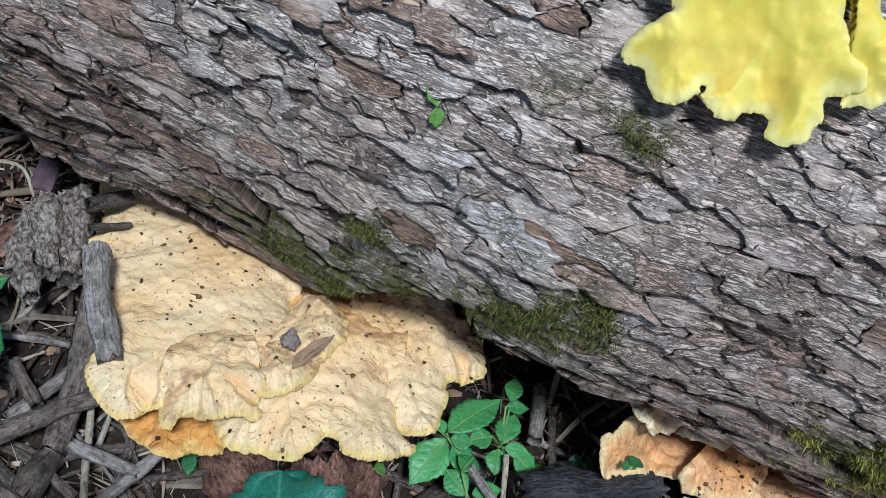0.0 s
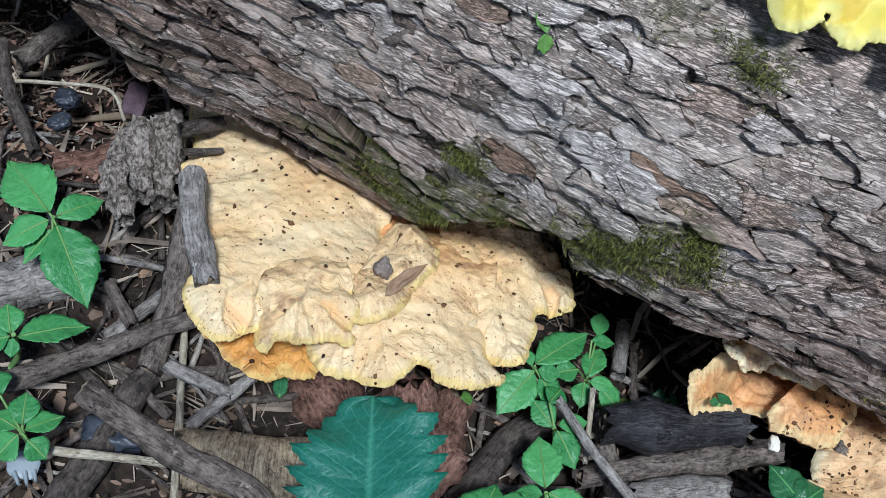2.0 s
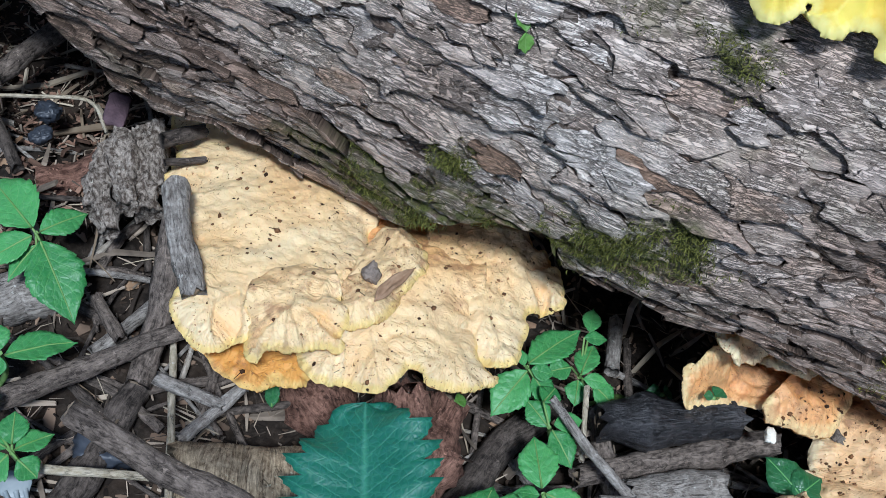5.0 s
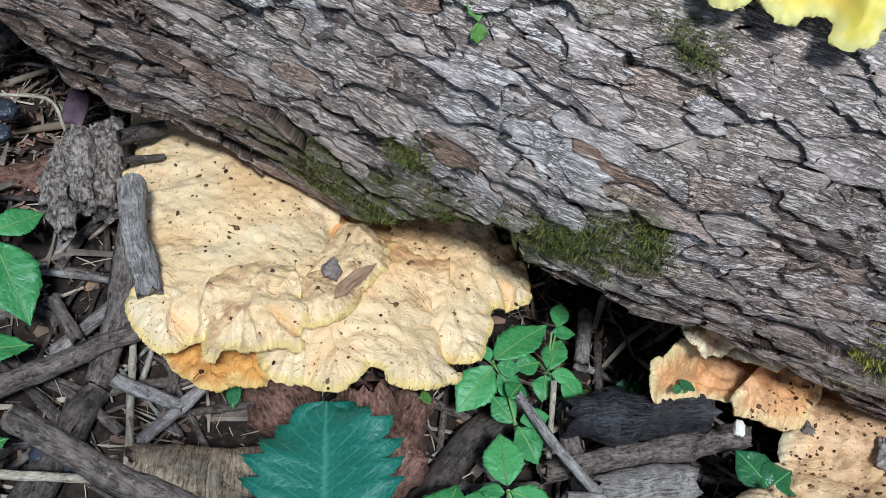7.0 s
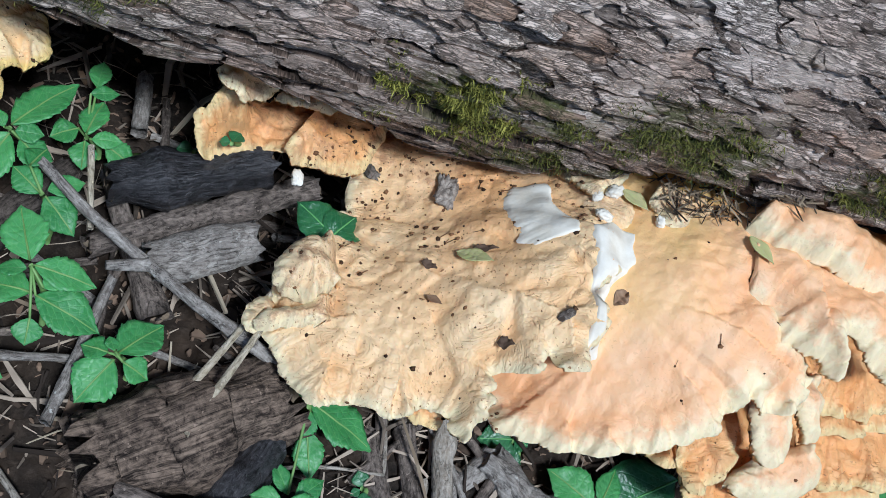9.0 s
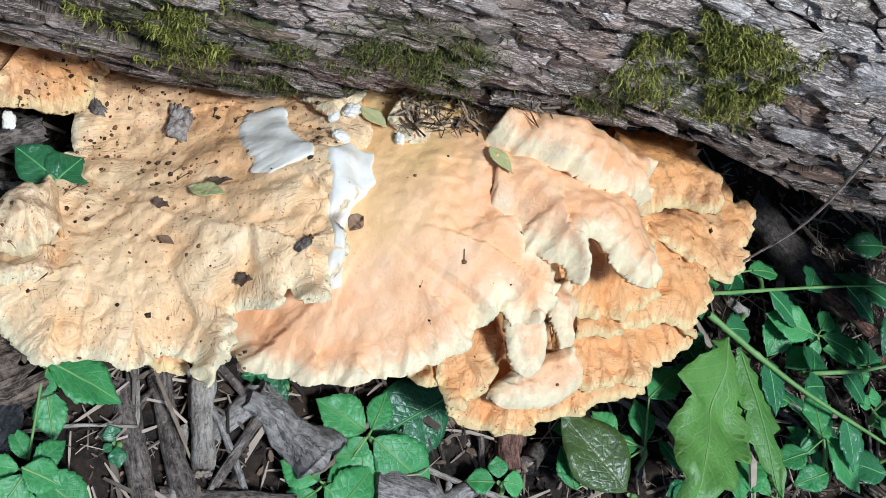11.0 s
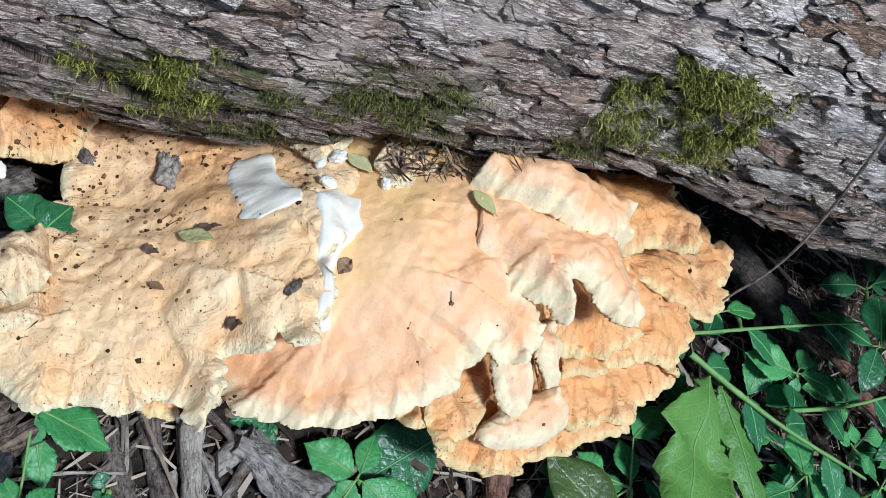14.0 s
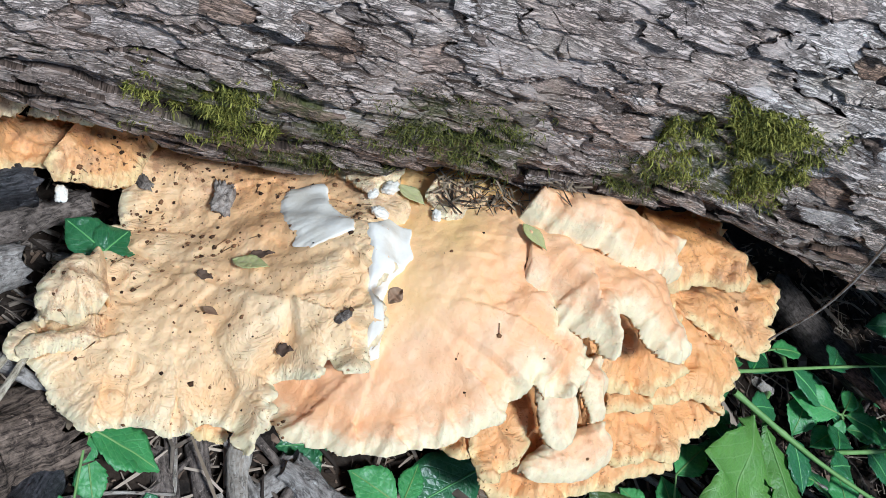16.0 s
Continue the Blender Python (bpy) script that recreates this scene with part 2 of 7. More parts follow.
def fungus_material(name, inner, mid, rim, under, band=0.5, pink=0.3, pale_share=0.4, lined=0.5, margin=0.004, dots=1.0, grit=1.0):
    """Bracket fungus skin. margin: the width of the paler rim; band: how strong the orange zones behind it are."""
    n = Nodes(name)
    v = n.coords(own=True)
    s, ridge, low, gap = n.attr("reach"), n.attr("ridge"), n.attr("below"), n.attr("gap")

    def tint(k):
        return tuple(c * f for c, f in zip(mid, k))

    comb = n.add("ShaderNodeCombineXYZ")
    n.link(n.math("MULTIPLY", n.attr("run"), 240.0), comb.inputs[0])
    n.link(n.math("MULTIPLY", n.attr("out"), 60.0), comb.inputs[1])
    rays = n.noise(comb.outputs[0], 1.0, 5.0, 0.6, 1.6)
    wob = n.noise(v, 16.0, 4.0)
    at = n.math("ADD", s, n.remap(wob, 0.3, 0.7, -0.14, 0.14))
    col = n.ramp(at, [(0.30, inner), (0.78, mid), (1.0, mid)])
    far = n.math("ADD", gap, n.remap(n.noise(v, 42.0, 3.0), 0.3, 0.7, -0.006, 0.006))
    zone = n.ramp(far, [(0.0, (0, 0, 0)), (0.008, (0.15, 0.15, 0.15)), (0.019, (1, 1, 1)), (0.028, (0.25, 0.25, 0.25)), (0.040, (0.7, 0.7, 0.7)), (0.060, (0.1, 0.1, 0.1))])
    col = n.mix(n.math("MULTIPLY", zone, 0.75 * band), col, tint((0.98, 0.74, 0.52)))
    blot = n.noise(v, 26.0, 4.0, 0.6)
    col = n.mix(n.remap(blot, 0.48, 0.72, 0.0, pink), col, tint((1.0, 0.86, 0.72)))
    pale = n.noise(v, 19.0, 4.0, 0.55, 0.6)
    col = n.mix(n.remap(pale, 0.48, 0.70, 0.0, pale_share), col, tuple(min(0.95, 0.5 * c + k) for c, k in zip(mid, (0.46, 0.43, 0.31))))
    near = n.remap(gap, 0.014, 0.040, 1.0, 0.0)
    col = n.mix(n.math("MULTIPLY", near, n.remap(rays, 0.3, 0.48, 0.25, 0.0)), col, tint((0.9, 0.66, 0.45)))
    # grooves go darker orange: flesh colour, deepened by crease shade in the paint
    col = n.mix(n.remap(ridge, -0.05, -0.8, 0.0, 0.55), col, tint((0.92, 0.66, 0.42)))
    streak = n.add("ShaderNodeCombineXYZ")
    n.link(n.math("MULTIPLY", n.attr("run"), 520.0), streak.inputs[0])
    n.link(n.math("MULTIPLY", n.attr("out"), 60.0), streak.inputs[1])
    lines = n.math("ABSOLUTE", n.math("SUBTRACT", n.noise(streak.outputs[0], 1.0, 3.0, 0.55, 1.6), 0.5))
    lines = n.math("MULTIPLY", n.remap(lines, 0.0, 0.07, 1.0, 0.0), near)
    col = n.mix(n.math("MULTIPLY", lines, 0.2 * lined), col, tint((0.93, 0.66, 0.42)))
    edge = n.remap(n.math("ADD", gap, n.remap(n.noise(v, 130.0, 3.0), 0.3, 0.7, -0.35 * margin, 0.35 * margin)), 0.35 * margin, margin, 1.0, 0.0)
    col = n.mix(n.math("MULTIPLY", edge, 0.85), col, rim)
    speck = n.remap(n.noise(v, 420.0, 2.0), 0.635, 0.67, 0.0, 0.85)
    speck = n.math("MULTIPLY", speck, n.remap(n.noise(v, 30.0, 2.0), 0.38, 0.58, 0.0, dots))
    col = n.mix(speck, col, (0.30, 0.13, 0.045))
    # brown stains and caught dirt near the bark
    dirt = n.math("MULTIPLY", n.remap(n.noise(v, 75.0, 5.0, 0.7), 0.50, 0.62), n.remap(n.attr("out"), 0.035, 0.095, dots, 0.0))
    col = n.mix(n.math("MULTIPLY", dirt, 0.6), col, (0.34, 0.15, 0.075))
    col = n.mix(low, col, under)
    fine = n.noise(v, 260.0, 5.0, 0.6)
    wrinkle = n.noise(v, 130.0, 4.0, 0.6)
    nrm = n.bump(n.math("MULTIPLY", rays, near), 0.35 * grit, 0.0022, n.bump(n.noise(v, 60.0, 3.0), 0.35 * grit, 0.004))
    nrm = n.bump(wrinkle, 0.45 * grit, 0.0022, nrm)
    nrm = n.bump(fine, 0.45 * grit, 0.0011, n.bump(n.math("SUBTRACT", 1.0, lines), 0.6 * lined, 0.0012, nrm))
    return n.done(col, 0.55, nrm, 0.35, Subsurface_Weight=0.08, Subsurface_Radius=(0.008, 0.004, 0.002), Subsurface_Scale=0.4)


def leaf_material(name, dark, light, vein, gloss=0.45, veins=7.0, show=0.4, web=0.15):
    n = Nodes(name)
    v = n.coords(own=True)
    along, across = n.attr("along"), n.attr("across")
    edge = n.math("ABSOLUTE", across)
    mid = n.remap(edge, 0.0, 0.07, 1.0, 0.0)
    side = n.math("FRACT", n.math("SUBTRACT", n.math("MULTIPLY", along, veins), n.math("MULTIPLY", edge, 2.6)))
    side = n.remap(n.math("ABSOLUTE", n.math("SUBTRACT", side, 0.5)), 0.0, 0.09, 1.0, 0.0)
    lines = n.math("MAXIMUM", mid, n.math("MULTIPLY", side, 0.55))
    info = n.add("ShaderNodeObjectInfo")
    tone = n.math("ADD", n.math("MULTIPLY", n.noise(v, 45.0, 3.0), 0.6), n.math("MULTIPLY", info.outputs["Random"], 0.4))
    col = n.ramp(tone, [(0.25, dark), (0.75, light)])
    col = n.mix(n.math("MULTIPLY", lines, show), col, vein)
    cell = n.add("ShaderNodeTexVoronoi")
    cell.feature = "DISTANCE_TO_EDGE"
    n.link(v, cell.inputs["Vector"])
    cell.inputs["Scale"].default_value = 210.0
    mesh_ = n.remap(cell.outputs["Distance"], 0.0, 0.09, 1.0, 0.0)
    col = n.mix(n.math("MULTIPLY", mesh_, web), col, vein)
    net = n.noise(v, 500.0, 2.0)
    nrm = n.bump(lines, 0.3, 0.0009, n.bump(net, 0.35, 0.0007))
    nrm = n.bump(n.math("MINIMUM", cell.outputs["Distance"], 0.3), min(1.0, 2.2 * web), 0.002, nrm)
    return n.done(col, gloss, nrm, 0.45, Transmission_Weight=0.0, Subsurface_Weight=0.15, Subsurface_Radius=(0.002, 0.004, 0.001), Subsurface_Scale=0.6)


def plain_material(name, a, b, scale=80.0, rough=0.8, bump=0.4, spec=0.3, island=False):
    n = Nodes(name)
    v = n.coords(own=True)
    t = n.noise(v, scale, 5.0, 0.65)
    if island:
        geo = n.add("ShaderNodeNewGeometry")
        t = n.math("ADD", n.math("MULTIPLY", t, 0.4), n.math("MULTIPLY", geo.outputs["Random Per Island"], 0.6))
    return n.done(n.ramp(t, [(0.3, a), (0.7, b)]), rough, n.bump(n.noise(v, scale * 3, 4.0), bump, 0.001), spec)


BARK = bark_material()
SOIL = soil_material()
GREY_WOOD = wood_material("weathered_grey_wood", (0.16, 0.135, 0.115), (0.50, 0.455, 0.40))
BROWN_WOOD = wood_material("brown_barked_wood", (0.052, 0.040, 0.032), (0.31, 0.25, 0.205))
DARK_WOOD = wood_material("damp_dark_wood", (0.032, 0.025, 0.02), (0.18, 0.145, 0.12))
PALE_WOOD = wood_material("pale_bare_wood", (0.30, 0.25, 0.19), (0.58, 0.52, 0.44))
RED_WOOD = wood_material("reddish_rotten_wood", (0.075, 0.034, 0.022), (0.38, 0.21, 0.15))
CHAR_WOOD = wood_material("charred_black_wood", (0.004, 0.004, 0.005), (0.060, 0.056, 0.058), 1.1, 0.38, 0.45, 0.5, 40.0, 1.0, 300.0)
RING_WOOD = wood_material("ringed_tan_bark", (0.15, 0.10, 0.058), (0.66, 0.52, 0.34), lengthwise=420.0, crosswise=45.0)
END_WOOD = plain_material("pale_broken_wood", (0.16, 0.11, 0.07), (0.42, 0.33, 0.23), 120.0, 0.85, 0.8)
ROTTEN = wood_material("rotten_fissured_wood", (0.030, 0.021, 0.016), (0.28, 0.205, 0.15), 0.9, 0.9, 0.45, 0.2, 34.0, 1.0, 300.0)
FLAKY = wood_material("pale_flaking_bark", (0.10, 0.075, 0.058), (0.50, 0.43, 0.36), 1.2, 0.9, 0.42, 0.15, 90.0, 1.0, 210.0)
STRAW = wood_material("dry_straw", (0.40, 0.33, 0.22), (0.68, 0.60, 0.46), 1.0, 0.6)
CREAM_CAP = fungus_material("cream_yellow_fungus", (0.80, 0.47, 0.19), (0.88, 0.665, 0.365), (0.86, 0.63, 0.22), (0.74, 0.33, 0.07), 0.25, 0.35, 0.6, 0.8, 0.0045)
PEACH_CAP = fungus_material("peach_orange_fungus", (0.88, 0.58, 0.20), (0.88, 0.555, 0.315), (0.88, 0.76, 0.48), (0.74, 0.37, 0.12), 0.9, 0.5, 0.35, 0.35, 0.011, 0.2, 0.6)
AMBER_CAP = fungus_material("amber_orange_fungus", (0.69, 0.29, 0.06), (0.74, 0.37, 0.08), (0.80, 0.54, 0.17), (0.65, 0.26, 0.04), 0.3, 0.2, 0.1, 0.8, 0.004)
PALE_CAP = fungus_material("pale_cream_fungus", (0.80, 0.44, 0.19), (0.88, 0.64, 0.365), (0.88, 0.75, 0.47), (0.76, 0.42, 0.15), 0.4, 0.4, 0.5, 0.8, 0.006)
ORANGE_CAP = fungus_material("deep_orange_fungus", (0.69, 0.33, 0.10), (0.83, 0.47, 0.20), (0.87, 0.67, 0.33), (0.63, 0.25, 0.06), 0.7, 0.5, 0.25, 0.8, 0.006)
YELLOW_CAP = fungus_material("sulphur_yellow_fungus", (0.83, 0.68, 0.08), (0.84, 0.68, 0.10), (0.86, 0.77, 0.28), (0.74, 0.58, 0.05), 0.1, 0.2, 0.2, 0.0, 0.006, 0.0, 0.2)
WHITE_FLESH = plain_material("white_torn_flesh", (0.74, 0.67, 0.54), (0.90, 0.86, 0.76), 60.0, 0.7, 0.5)
GREEN = leaf_material("fresh_green_leaf", (0.045, 0.20, 0.055), (0.10, 0.34, 0.10), (0.24, 0.50, 0.17))
BLUE_GREEN = leaf_material("blue_green_nettle_leaf", (0.018, 0.13, 0.085), (0.035, 0.19, 0.125), (0.10, 0.34, 0.22), 0.5, 9.0, 0.55, 0.15)
DARK_GREEN = leaf_material("dark_glossy_leaf", (0.020, 0.10, 0.035), (0.05, 0.18, 0.065), (0.12, 0.30, 0.13), 0.35)
LIGHT_GREEN = leaf_material("yellow_green_leaf", (0.075, 0.19, 0.03), (0.15, 0.30, 0.055), (0.24, 0.38, 0.14), 0.5, 11.0, 0.6, 0.15)
OLIVE = leaf_material("pale_olive_leaf", (0.46, 0.45, 0.18), (0.60, 0.57, 0.28), (0.5, 0.5, 0.28), 0.6)
BROWN_GREEN = leaf_material("brown_tinged_green_leaf", (0.04, 0.07, 0.02), (0.09, 0.14, 0.03), (0.2, 0.2, 0.07), 0.35)
STEM_GREEN = plain_material("pale_green_stem", (0.12, 0.26, 0.06), (0.26, 0.40, 0.14), 60.0, 0.5)
MOSS = plain_material("green_moss", (0.028, 0.034, 0.008), (0.20, 0.20, 0.045), 90.0, 0.8, 0.2, 0.2, True)
DRY_MOSS = plain_material("yellow_olive_moss", (0.050, 0.058, 0.010), (0.36, 0.34, 0.07), 90.0, 0.8, 0.2, 0.2, True)
LITTER = plain_material("brown_leaf_litter", (0.016, 0.011, 0.008), (0.25, 0.17, 0.115), 30.0, 0.85, 0.5, 0.25, True)
CRUMB = plain_material("dark_brown_crumbs", (0.035, 0.018, 0.009), (0.22, 0.11, 0.05), 200.0, 0.85, 0.5, 0.25, True)
DRY_LEAF = plain_material("dry_brown_leaf", (0.20, 0.11, 0.06), (0.42, 0.28, 0.17), 70.0, 0.7)
COAL = plain_material("blue_black_coal", (0.015, 0.018, 0.025), (0.06, 0.068, 0.085), 50.0, 0.45, 0.6, 0.5)
RUST = plain_material("purple_brown_chip", (0.055, 0.035, 0.045), (0.15, 0.095, 0.11), 120.0, 0.7, 0.6)
PLASTIC = plain_material("pale_grey_plastic", (0.20, 0.24, 0.26), (0.32, 0.35, 0.36), 40.0, 0.4, 0.1)

# ---- the fallen log ----
AXIS = np.array((0.99892, 0.0, 0.04639))
AXIS_AT = np.array((0.0, 0.0, 0.2108))
UP = np.array((-0.04639, 0.0, 0.99892))
SIDE = np.array((0.0, -1.0, 0.0))


def log_radius(s):
    return 0.2868 - 0.0210 * s


# the log's lower edge: metres along, degrees round
LOW_EDGE = ((-0.44, -2), (-0.402, -6), (-0.377, -10), (-0.353, -16.5), (-0.324, -19.5), (-0.284, -18), (-0.256, -21.5), (-0.224, -24.5), (-0.198, -26), (-0.164, -25), (-0.119, -15.5), (-0.083, -10.5), (-0.057, -8.5), (-0.039, -14.5), (-0.006, -16), (0.03, -16.5), (0.068, -15), (0.104, -18.5),
            (0.14, -20.5), (0.168, -26), (0.21, -33), (0.241, -28), (0.27, -23), (0.316, -16), (0.37, -17), (0.413, -17.5), (0.46, -14.5), (0.508, -13.5), (0.557, -15.5), (0.616, -21.5), (0.658, -22), (0.72, -24))


def undercut(s, deg):
    """How far the log's underside draws in, below its lower edge."""
    deg = np.where(deg > 180, deg - 360, deg)
    edge = np.interp(s, *zip(*LOW_EDGE)) + 0.8 * vnoise(s * 45, 0.5, 0, 63)
    return 0.13 * smooth(-1.0, 12.0, edge - deg) * smooth(-85, -60, deg)


def swell(s, q):
    """The trunk's slow waves under the bark."""
    return vnoise(s * 9, q * 11, 0, 41) * 0.0055 + vnoise(s * 3, q * 5, 1, 42) * 0.008


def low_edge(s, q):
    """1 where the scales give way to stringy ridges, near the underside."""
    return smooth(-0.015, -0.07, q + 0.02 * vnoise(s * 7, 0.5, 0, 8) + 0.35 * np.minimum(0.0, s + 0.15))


def bark(s, q):
    """Height of the bark at s metres along and q metres round, with plate and crack values."""
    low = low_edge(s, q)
    wx = fbm(s * 26, q * 34, 0, 3) * 0.012
    wy = fbm(s * 22, q * 30, 5, 4) * 0.0075
    jag = vnoise(s * 330, q * 380, 0, 9) * 0.0016 + vnoise(s * 120, q * 150, 0, 10) * 0.0030
    x, y = s + wx + jag, q + wy + 0.55 * jag + 0.12 * s
    d1, d2, r1, r2, ox, oy = cells(x / 0.044, y / 0.0150, 11)
    e1 = d2 - d1
    crack = (1 - smooth(0.015, 0.09, e1)) * smooth(-0.55, 0.1, vnoise(s * 40, q * 60, 0, 18))
    h = (r1 - 0.5) * 0.0040 + ox * (r2 - 0.5) * 0.0035 - oy * (0.0008 + 0.0026 * r2) - crack * 0.0030
    # flaking layers: uneven steps with sharp broken edges
    lay = 2.8 * (fbm(x * 24, y * 70, 2, 14, 2) + 0.3 * vnoise(x * 150, y * 300, 0, 15)) + 3 * r1
    level = np.floor(lay)
    part_ = lay - level
    h = h + 0.0015 * (level - 3 * r1 + smooth(0.0, 0.10, part_) - 1) + 0.0005 * part_
    lip = (1 - smooth(0.0, 0.13, part_)) * smooth(0.0, 0.02, part_)
    f1, f2, p1, p2, qx, qy = cells(x / 0.015 + 7, y / 0.0055, 23)
    e2 = 1 - smooth(0.0, 0.075, f2 - f1)
    h = h + (p1 - 0.5) * 0.0018 - qy * 0.0010 - e2 * 0.0007
    fibre = vnoise(x * 60, y * 520, 0, 31) * 0.6 + vnoise(x * 150, y * 900, 0, 32) * 0.4
    h = h + fibre * (0.0006 + 0.0004 * low)
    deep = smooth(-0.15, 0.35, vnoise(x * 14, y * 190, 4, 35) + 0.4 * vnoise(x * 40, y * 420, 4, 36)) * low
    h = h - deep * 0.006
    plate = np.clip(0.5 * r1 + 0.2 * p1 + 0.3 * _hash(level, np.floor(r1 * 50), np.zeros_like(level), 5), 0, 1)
    # tone falls towards the underside: browner bark, with shade put into the colour
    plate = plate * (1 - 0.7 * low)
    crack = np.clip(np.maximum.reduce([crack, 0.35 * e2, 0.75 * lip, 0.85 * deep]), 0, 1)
    return h + swell(s, q), plate, crack


def log_place(s, deg, lift=0.0):
    """A place on the bark, and the way out of it."""
    s, a = np.asarray(s, float), np.radians(np.asarray(deg, float))
    h = bark(s, a * 0.287)[0] - undercut(s, np.degrees(a)) + lift
    out = np.cos(a)[..., None] * SIDE + np.sin(a)[..., None] * UP
    return AXIS_AT + s[..., None] * AXIS + (log_radius(s) + h)[..., None] * out, out


MOSS_SPOTS = []


def moss_cover(s, deg):
    m = 0.0
    for s0, a0, rs, ra, k in MOSS_SPOTS:
        m = np.maximum(m, k * (1 - smooth(0.5, 1.15, np.hypot((s - s0) / rs, (deg - a0) / ra) + 0.25 * vnoise(s * 60, deg * 0.35, 0, 77))))
    return m


# s, degrees, half length, half degrees, strength
MOSS_SPOTS += [
    (*(-0.173, -14), 0.020, 4, 0.8), (*(-0.130, -18), 0.045, 4, 0.8), (*(-0.116, -3), 0.015, 3, 0.3),
    (*(-0.021, -6), 0.035, 4, 0.8), (*(0.009, -2), 0.022, 5, 1.0), (*(0.005, 20), 0.016, 4, 0.8), (*(-0.036, 21), 0.03, 2.5, 0.5),
    (*(-0.199, -13), 0.03, 4, 0.6), (*(-0.169, -18), 0.03, 4, 0.8), (*(-0.100, -9), 0.035, 4, 0.7), (*(-0.067, -11), 0.03, 4, 0.7), (*(-0.230, -13), 0.025, 3, 0.5),
    (*(0.182, -11), 0.035, 6, 1.0), (*(0.232, -9), 0.05, 4, 0.7), (*(0.307, -6), 0.045, 5, 0.8), (*(0.258, -21), 0.05, 5, 0.6),
    (*(0.463, 1), 0.042, 7, 1.0), (*(0.425, -8), 0.022, 4, 0.7), (*(0.326, -9), 0.04, 5, 0.7), (*(0.101, -25), 0.012, 2, 0.5),
]

MOSS_EDGE = [(*(-0.131, -13), 0.05, 3.5, 0.9), (*(-0.105, -13), 0.05, 3.0, 0.9), (*(-0.084, -12), 0.05, 3.0, 0.9), (*(-0.040, -10), 0.04, 2.5, 0.9), (*(-0.006, -5), 0.05, 3.0, 0.9), (*(-0.185, -18), 0.04, 2.5, 0.7)]
MOSS_SPOTS += MOSS_EDGE
_s = np.concatenate([np.linspace(-3.0, -0.525, 40), np.arange(-0.52, 0.76, 0.0019), np.linspace(0.765, 3.4, 40)])
_a = np.concatenate([np.arange(-42, 45, 0.38), np.linspace(45.5, 317.5, 70)])
_S, _A = np.meshgrid(_s, _a, indexing="ij")
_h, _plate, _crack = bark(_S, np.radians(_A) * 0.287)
_fade = smooth(50, 60, _A) * smooth(310, 300, _A)
_out = np.cos(np.radians(_A))[..., None] * SIDE + np.sin(np.radians(_A))[..., None] * UP
_P = AXIS_AT + _S[..., None] * AXIS + (log_radius(_S) + _h * (1 - _fade) - 0.0015 - undercut(_S, _A))[..., None] * _out
log = thing("fallen_log", "thick fallen tree log with grey scaly flaking bark and moss", "log")
# trunk colour darkened all over, so gaps between scales hold painted shade
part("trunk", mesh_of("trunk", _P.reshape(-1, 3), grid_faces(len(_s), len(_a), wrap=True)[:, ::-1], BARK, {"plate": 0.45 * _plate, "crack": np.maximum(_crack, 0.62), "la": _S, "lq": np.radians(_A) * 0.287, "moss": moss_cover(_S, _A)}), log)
for _k in (0, -1):
    _n = len(_a)
    part("end_face", mesh_of("end_face", np.concatenate([_P[_k], _P[_k].mean(0)[None]]), np.stack([np.arange(_n), (np.arange(_n) + 1) % _n, np.full(_n, _n)], 1), END_WOOD), log)
del _S, _A, _h, _plate, _crack, _fade, _out, _P


